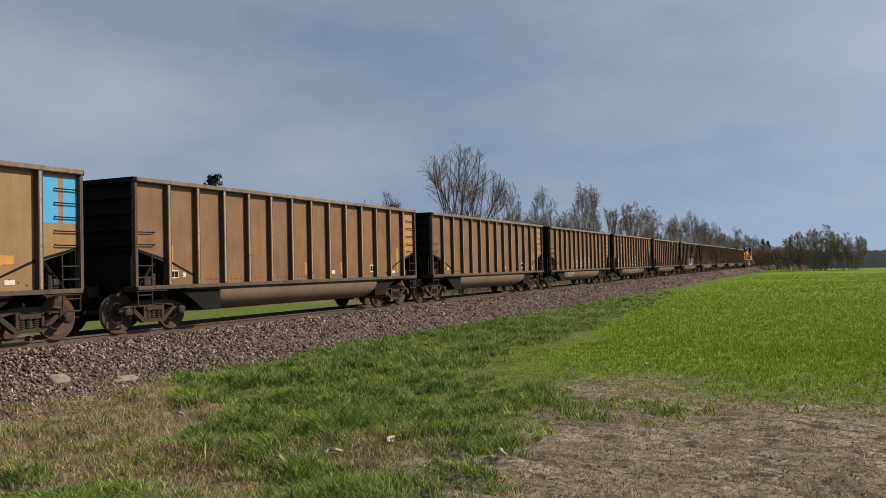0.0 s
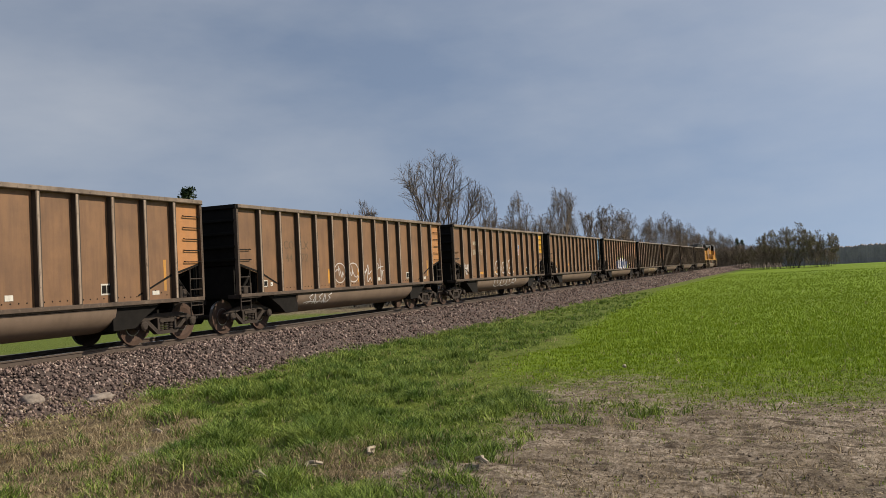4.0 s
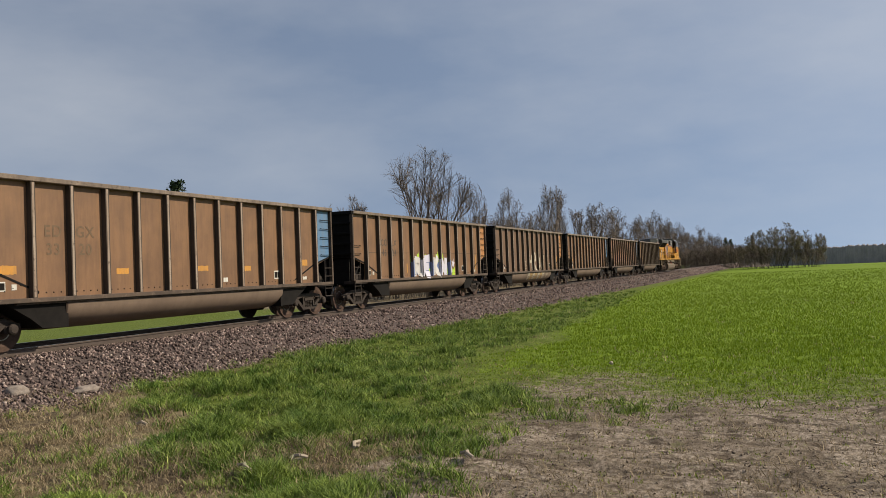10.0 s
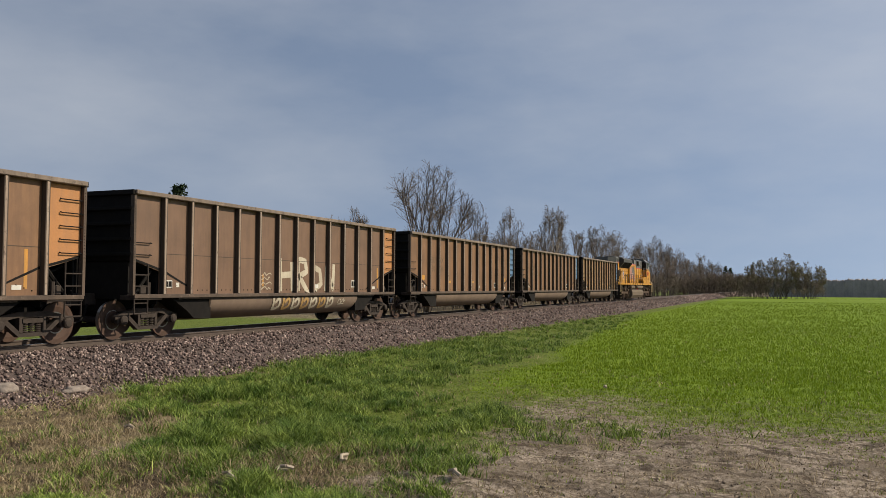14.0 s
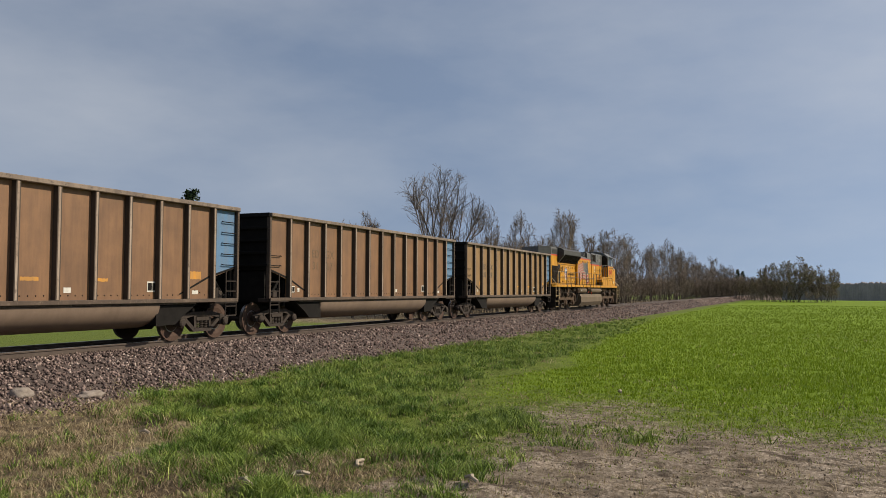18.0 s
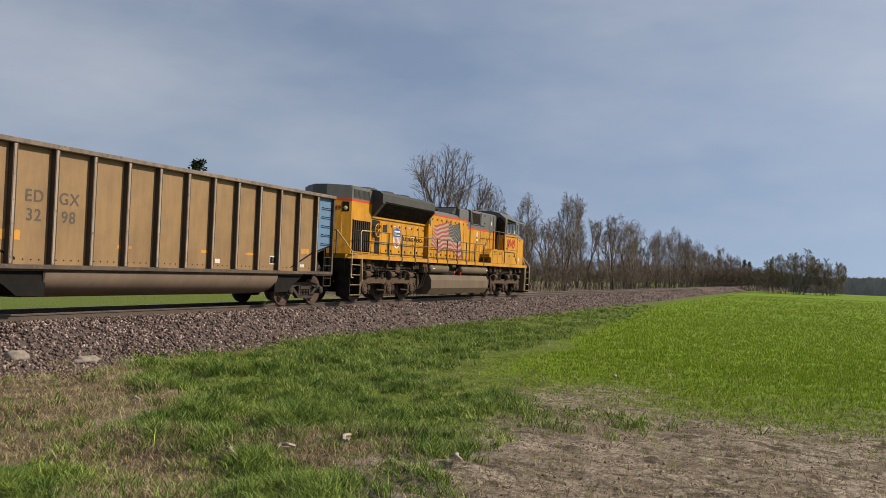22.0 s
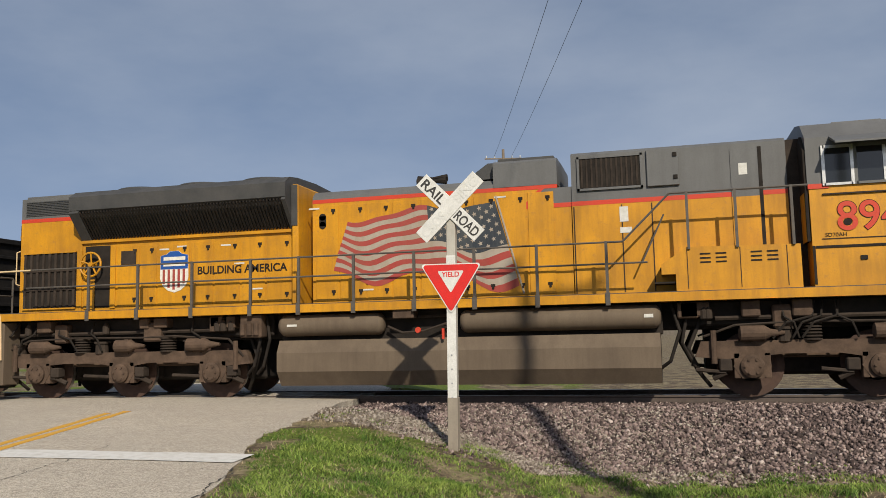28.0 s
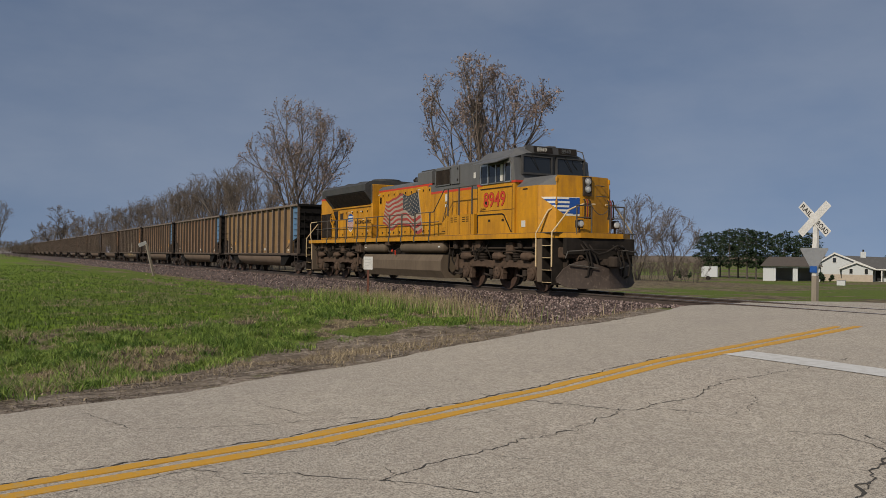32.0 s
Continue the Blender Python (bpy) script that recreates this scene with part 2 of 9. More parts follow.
def letters(text, size, mat, name="lettering", extrude=0.002, align="LEFT", spacing=1.0, bold=0.0):
    """Text as a mesh in the x-z plane, facing -y."""
    cu = bpy.data.curves.new(name, "FONT")
    cu.body, cu.size, cu.extrude, cu.align_x, cu.space_character, cu.offset = text, size, extrude, align, spacing, bold
    ob = bpy.data.objects.new(name, cu)
    scene.collection.objects.link(ob)
    me = bpy.data.meshes.new_from_object(ob.evaluated_get(bpy.context.evaluated_depsgraph_get()))
    bpy.data.objects.remove(ob)
    bpy.data.curves.remove(cu)
    me.transform(Matrix.Rotation(radians(90), 4, "X"))
    me.materials.clear()
    me.materials.append(mat)
    return new(name, me)


def fbm(x, y, scale, octaves=3, seed=0):
    """Cheap smooth value noise for numpy arrays, about -1 to 1."""
    out, amp, f = np.zeros(np.broadcast(x, y).shape), 1.0, 1.0 / scale
    for o in range(octaves):
        a, b = np.asarray(x) * f + 17.3 * (o + seed), np.asarray(y) * f + 9.1 * (o + seed)
        i, j = np.floor(a), np.floor(b)
        u, v = a - i, b - j
        u, v = u * u * (3 - 2 * u), v * v * (3 - 2 * v)

        def h(p, q):
            s = np.sin(p * 127.1 + q * 311.7 + seed * 13.7) * 43758.5453
            return 2 * (s - np.floor(s)) - 1
        out += amp * ((h(i, j) * (1 - u) + h(i + 1, j) * u) * (1 - v) + (h(i, j + 1) * (1 - u) + h(i + 1, j + 1) * u) * v)
        amp, f = amp * 0.5, f * 2.1
    return out / 1.6

# ---- ground, road, railway ----
YC = 16.24           # middle of the track
BALLAST_FOOT = 3.45  # from the middle of the track


def step(a, b, v):
    t = np.clip((np.asarray(v, float) - a) / (b - a), 0, 1)
    return t * t * (3 - 2 * t)


def road_mid(y):
    return -5.95 - 0.215 * np.asarray(y, float)


def road_z(y):
    return np.interp(y, [-40, -8, 2.5, 5.5, 7.5, 11, 13, 14.4, 18.2, 21, 30, 45, 100], [-0.75, -0.6, -0.5, -0.38, -0.24, -0.12, -0.04, -0.012, -0.012, -0.08, -0.45, -0.75, -2.0])


def road_edges(y):
    y = np.asarray(y, float)
    flare = 0.5 * step(11.5, 14.5, y) * step(21, 18, y)
    left = np.where(y < 14, -9.05 - 0.31 * y, road_mid(y) - 4.43)
    right = np.interp(y, [-40, 10.4, 11.2, 14, 18.4, 21, 60, 900], [12.35, -5.04, -5.15, -5.45, -5.9, -7.1, -15.5, -196.1])
    return left - flare - 0.06 * np.sin(y * 2.3), right + 0.035 * np.sin(y * 1.7) + 0.03 * np.sin(y * 5.1) + 0.02 * np.sin(y * 12.7)


def tussock(x, y):
    """Where the rough grass stands in mounds, about -1 to 1."""
    return 0.7 * fbm(x, y, 0.95, 2, 52) + 0.5 * fbm(x, y, 0.4, 2, 57)


def relief(x, y):
    """Tussocks in the grass and trampled ridges across the bare soil, near the standpoint."""
    near = step(34, 20, np.hypot(x, y - 6)) * step(BALLAST_FOOT + 0.2, BALLAST_FOOT + 1.0, np.abs(y - YC))
    soil = zone_bare(x, y)
    ridges = 0.075 * fbm(x * 1.9, y * 0.6, 0.6, 3, 22) + 0.03 * fbm(x, y, 0.3, 2, 23)
    return near * (soil * ridges + (1 - soil) * (0.13 * np.clip(tussock(x, y) + 0.1, -0.4, 1.0)))


def ground_z(x, y):
    x, y = np.asarray(x, float), np.asarray(y, float)
    z = -0.88 + 0.05 * fbm(x, y, 6.0, 3, 1) + 0.18 * step(-12, -20, x) * step(60, 20, np.abs(y))
    z = z - 1.25 * step(45, 100, y) * step(30, -10, x)
    z = z - 0.0108 * np.clip(x - 222, 0, 700)   # the field falls away behind its crest
    lo, hi = road_edges(y)
    gap = np.maximum(np.maximum(lo - x, x - hi), 0)
    z = z + relief(x, y) * step(0.3, 1.5, gap)
    z = z + (road_z(y) - 0.042 - z) * step(4.5, 0.2, gap)
    inside = (x > lo + 0.45) & (x < hi - 0.45)
    z = np.where(inside, road_z(y) - 0.25, z)
    under = np.abs(y - YC) < 2.6
    return np.where(under, np.minimum(z, -0.75), z)


# zones of the near ground (0 to 1), shared by the earth's colour and what grows on it
def zone_wheat(x, y):
    edge = np.minimum(7.4 + 0.085 * (x - 20), 11.6) + 1.2 * fbm(x, y, 5.0, 3, 7) * step(70, 40, x)
    right = step(0, 1.6, edge - y) * step(10.5, 24.0, x + 3.0 * fbm(x, y, 3.2, 3, 8) - 0.2 * (y - 2))
    left = step(9.6, 8.2, y + 0.5 * fbm(x, y, 4.0, 2, 9)) * step(-17.0, -20.5, x + 0.3 * y + 1.2 * fbm(x, y, 3.0, 2, 8))
    return np.maximum(right, left)


def zone_bare(x, y):
    a = step(21.0, 12.5, x + 3.0 * fbm(x, y, 2.5, 3, 10) - 0.2 * (y - 2)) * step(5.4, 3.0, y + 1.3 * fbm(x, y, 1.6, 3, 11)) * step(2, 6, x)
    gap = road_edges(y)[0] - x
    reach = np.interp(y, [0, 2, 4, 7, 10, 13], [0.8, 2.0, 4.2, 5.6, 5.8, 4.8]) + 0.7 * fbm(x, y, 1.2, 2, 12)
    b = step(reach + 0.5, reach - 0.5, gap) * step(-1.0, 0.0, gap) * step(14, 12.8, y) * step(-1, 0.5, y)
    c = step(0.9, 0.2, np.hypot((x - 8.7) / 1.0, (y - 8.2) / 0.5))
    return np.clip(np.maximum(np.maximum(a, b), c), 0, 1)


def zone_dry(x, y):
    near = step(0.9, -0.7, (x - 10.0) - 0.6 * (y - 8.0) + 1.6 * fbm(x, y, 1.5, 3, 13)) * step(7.3, 8.8, y + 1.1 * fbm(x, y, 1.2, 3, 16)) * step(-4.5, -1.5, x + fbm(x, y, 1.5, 2, 5))
    far_x = step(BALLAST_FOOT + 1.0, BALLAST_FOOT + 0.2, np.abs(y - YC) + 0.5 * fbm(x, y, 2.2, 3, 13))
    patch = 0.95 * step(-0.02, 0.22, fbm(x, y, 1.9, 3, 14)) * step(12.5, 9.0, x - 0.45 * (y - 6))
    side = x - road_edges(y)[1]
    shoulder = step(0.35, 0.0, side + 0.35 * fbm(x, y, 0.8, 2, 15)) * step(-0.4, 0.0, side)
    worn = 0.7 * step(-0.1, -0.45, fbm(x, y, 1.1, 3, 51)) * step(4.5, 3.0, side) * step(-0.4, 0.0, side)
    crossing = np.maximum(shoulder, worn) * step(2.0, 3.5, y) * step(13.5, 12.5, y)
    return np.clip(np.maximum(np.maximum(np.maximum(near, 0.35 * far_x), patch), crossing), 0, 1)


mat_earth, n_, l_, b_ = node_mat("earth", 0.95, 0, 0.15)
at_w = n_.new("ShaderNodeVertexColor")
at_w.layer_name = "cover"
sep = n_.new("ShaderNodeSeparateColor")
l_.new(at_w.outputs["Color"], sep.inputs["Color"])
e_big = noise_node(n_, l_, 0.9, 6, 0.65)
e_fine = noise_node(n_, l_, 14, 5, 0.75)
e_far = noise_node(n_, l_, 0.05, 4, 0.6)
e_soil = ramp_node(n_, l_, e_fine, [(0.3, (0.1, 0.076, 0.056)), (0.46, (0.25, 0.2, 0.15)), (0.62, (0.46, 0.385, 0.31))])
e_dry = ramp_node(n_, l_, e_fine, [(0.3, (0.1, 0.075, 0.045)), (0.55, (0.26, 0.21, 0.125)), (0.8, (0.38, 0.32, 0.2))])
e_grass = ramp_node(n_, l_, e_fine, [(0.3, (0.045, 0.06, 0.012)), (0.52, (0.115, 0.155, 0.024)), (0.75, (0.22, 0.24, 0.07))])
e_wheat = mix_node(n_, l_, ramp_node(n_, l_, e_far, [(0.35, (0, 0, 0)), (0.65, (1, 1, 1))]),
                   ramp_node(n_, l_, e_fine, [(0.3, (0.085, 0.125, 0.013)), (0.7, (0.175, 0.26, 0.018))]), (0.165, 0.25, 0.018))
e_patch = noise_node(n_, l_, 2.6, 6, 0.75)
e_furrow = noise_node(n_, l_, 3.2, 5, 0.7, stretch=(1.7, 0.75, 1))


def patchy(zone):
    """A zone's edge broken into patches."""
    a = n_.new("ShaderNodeMath")
    a.operation = "MULTIPLY_ADD"
    l_.new(e_patch, a.inputs[0])
    a.inputs[1].default_value, a.inputs[2].default_value = 2.6, -1.3
    b = n_.new("ShaderNodeMath")
    l_.new(a.outputs[0], b.inputs[0])
    l_.new(zone, b.inputs[1])
    return ramp_node(n_, l_, b.outputs[0], [(0.3, (0, 0, 0)), (0.7, (1, 1, 1))])


# hollows of the furrow bump coloured dark for shade and moist clods
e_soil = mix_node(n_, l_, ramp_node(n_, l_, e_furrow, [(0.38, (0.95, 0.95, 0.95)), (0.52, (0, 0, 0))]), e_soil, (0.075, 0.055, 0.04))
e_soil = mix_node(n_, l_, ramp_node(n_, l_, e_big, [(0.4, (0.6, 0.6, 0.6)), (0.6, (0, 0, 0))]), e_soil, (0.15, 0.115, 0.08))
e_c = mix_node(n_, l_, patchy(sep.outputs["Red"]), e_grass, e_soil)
e_c = mix_node(n_, l_, patchy(sep.outputs["Green"]), e_c, e_wheat)
e_dark = noise_node(n_, l_, 1.9, 5, 0.7)
e_dry = mix_node(n_, l_, ramp_node(n_, l_, e_dark, [(0.44, (0.9, 0.9, 0.9)), (0.56, (0, 0, 0))]), e_dry, ramp_node(n_, l_, e_fine, [(0.35, (0.04, 0.03, 0.023)), (0.7, (0.15, 0.105, 0.075))]))
e_c = mix_node(n_, l_, patchy(sep.outputs["Blue"]), e_c, e_dry)
l_.new(e_c, b_.inputs["Base Color"])
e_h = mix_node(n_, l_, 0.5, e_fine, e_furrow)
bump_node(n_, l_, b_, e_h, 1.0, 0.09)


def axis_steps(near0, near1, fine, far):
    a = list(np.arange(near0, near1 + 1e-6, fine))
    d, out = fine, []
    v = near1
    while v < far:
        d *= 1.18
        v += d
        out.append(v)
    d, left = fine, []
    v = near0
    while v > -far:
        d *= 1.18
        v -= d
        left.append(v)
    return np.array(left[::-1] + a + out)


gx, gy = axis_steps(-32, 36, 0.2, 3200), axis_steps(-4, 22, 0.2, 3200)
gx = np.concatenate([gx[gx < 5.9], np.arange(6, 19.95, 0.1), gx[gx >= 19.95]])
gy = np.concatenate([gy[gy < -3.1], np.arange(-3, 8.95, 0.1), gy[gy >= 8.95]])
GX, GY = np.meshgrid(gx, gy, indexing="ij")
GZ = ground_z(GX, GY)
nx, ny = len(gx), len(gy)
idx = np.arange(nx * ny).reshape(nx, ny)
quads = np.stack([idx[:-1, :-1], idx[1:, :-1], idx[1:, 1:], idx[:-1, 1:]], -1).reshape(-1, 4)
ground = arrays("ground", np.stack([GX, GY, GZ], -1).reshape(-1, 3), quads, mat_earth)
tagged(ground, "flat farmland with sprouting wheat, rough grass and bare soil", "ground", kind="structure")
cover = ground.data.color_attributes.new("cover", "FLOAT_COLOR", "POINT")
zw, zb, zd = zone_wheat(GX, GY), zone_bare(GX, GY), zone_dry(GX, GY)
far_side = step(YC + 2, YC + 5, GY)
# wheat tone held back on the left, so that field colours darker
zw = zw * (1 - far_side) * (1 - 0.5 * step(-10, -14, GX))
zd = zd * (1 - zw) * (1 - zb)
zd = np.maximum(zd, 0.9 * step(21, 25, GY) * step(70, 55, GY) * np.maximum(step(42, 54, GX), step(-30, -45, GX)))
cols = np.stack([zb, zw, np.clip(zd, 0, 1), np.ones_like(zb)], -1).reshape(-1, 4)
cover.data.foreach_set("color", cols.astype(np.float32).ravel())
ground.data.polygons.foreach_set("use_smooth", [True] * len(ground.data.polygons))

# road
mat_road, n_, l_, b_ = node_mat("worn_concrete", 0.85, 0, 0.3)
r_big = noise_node(n_, l_, 0.5, 5, 0.6)
r_mid = noise_node(n_, l_, 5, 5, 0.7)
r_fine = noise_node(n_, l_, 70, 3, 0.8)
r_c = ramp_node(n_, l_, r_mid, [(0.3, (0.49, 0.42, 0.33)), (0.7, (0.63, 0.555, 0.445))])
r_c = mix_node(n_, l_, ramp_node(n_, l_, r_big, [(0.4, (0, 0, 0)), (0.7, (0.5, 0.5, 0.5))]), r_c, (0.45, 0.39, 0.32))
r_c = mix_node(n_, l_, ramp_node(n_, l_, r_fine, [(0.38, (0.95, 0.95, 0.95)), (0.55, (0, 0, 0))]), r_c, (0.15, 0.13, 0.11))
l_.new(r_c, b_.inputs["Base Color"])
r_blot = noise_node(n_, l_, 24, 4, 0.8)
r_c = mix_node(n_, l_, ramp_node(n_, l_, r_blot, [(0.34, (0.75, 0.75, 0.75)), (0.5, (0, 0, 0))]), r_c, (0.22, 0.185, 0.15))
r_c = mix_node(n_, l_, ramp_node(n_, l_, r_blot, [(0.56, (0, 0, 0)), (0.7, (0.7, 0.7, 0.7))]), r_c, (0.66, 0.6, 0.51))
l_.new(r_c, b_.inputs["Base Color"])
bump_node(n_, l_, b_, r_fine, 0.6, 0.008)
ry = np.concatenate([np.arange(-30, 24, 0.25), np.arange(24, 60, 1.0), np.geomspace(60, 900, 24)])
lo, hi = road_edges(ry)
bend = np.where(ry > 30, 0.0006 * (ry - 30) ** 2, 0)
rv, rf = [], []
NC = 15
for k, y in enumerate(ry):
    for i in range(NC):
        f = i / (NC - 1)
        x = lo[k] + (hi[k] - lo[k]) * f + bend[k] + (0.02 * math.sin(9.7 * k) if i in (0, NC - 1) else 0)
        rv.append((x, y, float(road_z(y)) - 0.03 * (2 * f - 1) ** 2))
    for i, f in ((0, 0), (NC - 1, 1)):
        rv.append((lo[k] + (hi[k] - lo[k]) * f + bend[k], y, float(road_z(y)) - 0.3))
W = NC + 2
for k in range(len(ry) - 1):
    a, b = k * W, (k + 1) * W
    for i in range(NC - 1):
        rf.append((a + i, a + i + 1, b + i + 1, b + i))
    rf.append((a + NC, a, b, b + NC))
    rf.append((a + NC - 1, a + NC + 1, b + NC + 1, b + NC - 1))
road = tagged(raw("road", rv, rf, mat_road), "pale worn country road rising to the crossing", "road", kind="structure")
mat_yellow = simple("yellow_line_paint", (0.6, 0.31, 0.03), (0.46, 0.33, 0.14), 14, 0.7, lo=0.5, hi=0.72)
mat_whiteline = simple("white_line_paint", (0.62, 0.6, 0.56), (0.45, 0.42, 0.37), 9, 0.7, lo=0.45, hi=0.75)


def strip(name, x_of, w, y0, y1, mat, dz, label):
    ys = np.arange(y0, y1 + 0.01, 0.25)
    v, f = [], []
    for k, y in enumerate(ys):
        for s in (-w / 2, w / 2):
            for h in (dz, dz - 0.03):
                ww = s * (1 + 0.12 * math.sin(7 * y) + 0.08 * math.sin(19 * y))
                v.append((x_of(y) + ww, y, float(road_z(y)) + h))
    for k in range(len(ys) - 1):
        a, b = 4 * k, 4 * k + 4
        f += [(a, a + 2, b + 2, b), (a + 1, a, b, b + 1), (a + 2, a + 3, b + 3, b + 2)]
    return tagged(raw(name, v, f, mat), label, "road marking", kind="structure")


strip("road_line", lambda y: float(road_mid(y)) - 0.27, 0.14, -28, 12.6, mat_yellow, 0.005, "worn yellow centre line on the road")
strip("road_line", lambda y: float(road_mid(y)) - 0.03, 0.14, -28, 12.9, mat_yellow, 0.005, "worn yellow centre line on the road")
strip("road_line", lambda y: float(road_mid(y)), 0.3, 19.0, 40.0, mat_yellow, 0.005, "worn yellow centre line on the road")
# stop line across the lane that comes to the crossing
v, f = [], []
for k in range(14):
    q = k / 13
    x = float(road_mid(8.8)) + 0.08 + 3.3 * q
    for y in (8.56 + 0.08 * q, 9.06 + 0.02 * math.sin(9 * q) + 0.08 * q):
        v.append((x, y, float(road_z(y)) + 0.006 - 0.03 * (2 * (3.5 + 0.08 + 3.3 * q) / 7.2 - 1) ** 2))
f = [(2 * k, 2 * k + 2, 2 * k + 3, 2 * k + 1) for k in range(13)]
tagged(raw("stop_line", v, f, mat_whiteline), "faded white stop line across the lane", "road marking", kind="structure")

# cracks: thin dark sunken seams in the slab, drawn as wandering strips of tar and dirt
mat_crack = simple("crack_dirt", (0.05, 0.045, 0.04), (0.09, 0.08, 0.065), 20, 0.95)
rc = random.Random(5)


def crack(points, w, fork=0.0):
    """A jagged crack through a few places, its width changing as it goes."""
    pts = []
    for (x0, y0), (x1, y1) in zip(points, points[1:]):
        n = max(2, int(math.hypot(x1 - x0, y1 - y0) / 0.05))
        for k in range(n):
            f = k / n
            pts.append((x0 + (x1 - x0) * f + rc.gauss(0, 0.014) + 0.03 * math.sin(7 * (y0 + f) + 3 * x0), y0 + (y1 - y0) * f + rc.gauss(0, 0.014)))
    v, f = [], []
    for k, (px, py) in enumerate(pts):
        a, b = pts[min(k + 1, len(pts) - 1)], pts[max(k - 1, 0)]
        d = Vector((a[0] - b[0], a[1] - b[1])).normalized()
        ww = w * rc.uniform(0.2, 1.0) * (0.35 if rc.random() < 0.2 else 1.0)
        lo_, hi_ = road_edges(py)
        for s in (-1, 1):
            xx, yy = px - d.y * s * ww, py + d.x * s * ww
            q = (xx - lo_) / (hi_ - lo_)
            v.append((xx, yy, float(road_z(yy)) - 0.03 * (2 * q - 1) ** 2 + 0.0035))
        if fork and k % 7 == 3 and rc.random() < fork:
            a = math.atan2(d.y, d.x) + rc.choice((-1, 1)) * rc.uniform(0.7, 1.4)
            ell = rc.uniform(0.15, 0.6)
            crack([(px, py), (px + ell * math.cos(a), py + ell * math.sin(a))], w * 0.5)
    f = [(2 * k, 2 * k + 1, 2 * k + 3, 2 * k + 2) for k in range(len(pts) - 1)]
    CRACKS[1].extend([tuple(i + CRACKS[2] for i in q) for q in f])
    CRACKS[0].extend(v)
    CRACKS[2] += len(v)


CRACKS = [[], [], 0]
mid = lambda y, d=0.0: (float(road_mid(y)) + d, y)
# along the centre line, and off it to both sides
crack([mid(y, -0.4 + 0.03 * math.sin(2 * y)) for y in (-2, 0.5, 2, 3.5, 5, 6.5, 8)], 0.016)
crack([mid(y, 0.1 + 0.03 * math.sin(3 * y)) for y in (-1, 1, 3, 4.7)], 0.005)
crack([(-7.53, 4.76), (-6.72, 5.07), (-6.04, 5.47), (-6.07, 6.26), (-6.38, 7.02), (-6.45, 8.43), (-6.72, 9.6)], 0.009, 0.12)
crack([(-5.3, 2.6), (-5.68, 3.98), (-5.69, 4.53), (-5.89, 4.94), (-6.11, 5.46)], 0.009, 0.2)
crack([(-5.75, 6.84), (-5.36, 6.22), (-5.36, 5.97), (-6.05, 5.62)], 0.006, 0.1)
# the broken edge of the slab
crack([(-3.3, 4.6), (-3.55, 5.2), (-3.78, 5.78), (-3.9, 5.99), (-3.9, 6.39), (-3.88, 6.72), (-3.99, 7.02), (-4.12, 7.78), (-4.29, 8.43)], 0.016, 0.5)
crack([(-3.85, 6.0), (-4.35, 6.15), (-4.7, 5.9)], 0.006)
crack([(-8.9, 1.1), (-8.32, 1.27), (-7.8, 1.4), (-7.19, 3.3)], 0.006, 0.1)
crack([(-8.53, 2.71), (-7.68, 2.89), (-7.44, 3.47)], 0.006, 0.15)
crack([(-6.4, 1.2), (-5.9, 1.9), (-5.3, 2.6), (-4.6, 3.1)], 0.008, 0.2)
crack([(-8.9, 5.6), (-8.3, 5.9), (-8.0, 6.6)], 0.004)
tagged(raw("road_cracks", CRACKS[0], CRACKS[1], mat_crack), "dark cracks wandering over the worn road", "road crack", kind="stuff")

# ballast bed
mat_ballast_bed = simple("ballast_bed", (0.075, 0.056, 0.05), (0.115, 0.086, 0.077), 22, 0.95, bump=0.8)


def ballast_z(x, y):
    d = np.abs(np.asarray(y, float) - YC)
    z = np.interp(d, [0, 1.55, 1.9, BALLAST_FOOT, BALLAST_FOOT + 0.4], [-0.17, -0.17, -0.24, -0.86, -0.98])
    return z


bx = np.concatenate([np.geomspace(700, 60, 20)[:-1] * -1, np.arange(-60, 80, 0.5), np.geomspace(80, 700, 20)])
by = YC + np.array([-4.0, -3.6, -3.2, -2.8, -2.4, -2.1, -1.9, -1.5, -0.7, 0, 0.7, 1.5, 1.9, 2.1, 2.4, 2.8, 3.2, 3.6, 4.0])
BX, BY = np.meshgrid(bx, by, indexing="ij")
BZ = ballast_z(BX, BY) + 0.02 * fbm(BX, BY, 0.8, 2, 31) - 0.0108 * np.clip(BX - 222, 0, 700) * (np.abs(BY - YC) > 3.9)
lo, hi = road_edges(BY)
BZ = np.where((BX > lo - 0.2) & (BX < hi + 0.2), -0.9, BZ)
idb = np.arange(BX.size).reshape(BX.shape)
quads = np.stack([idb[:-1, :-1], idb[1:, :-1], idb[1:, 1:], idb[:-1, 1:]], -1).reshape(-1, 4)
tagged(arrays("ballast_bed", np.stack([BX, BY, BZ], -1).reshape(-1, 3), quads, mat_ballast_bed), "bed of crushed stone under the railway track", "ballast", kind="structure")

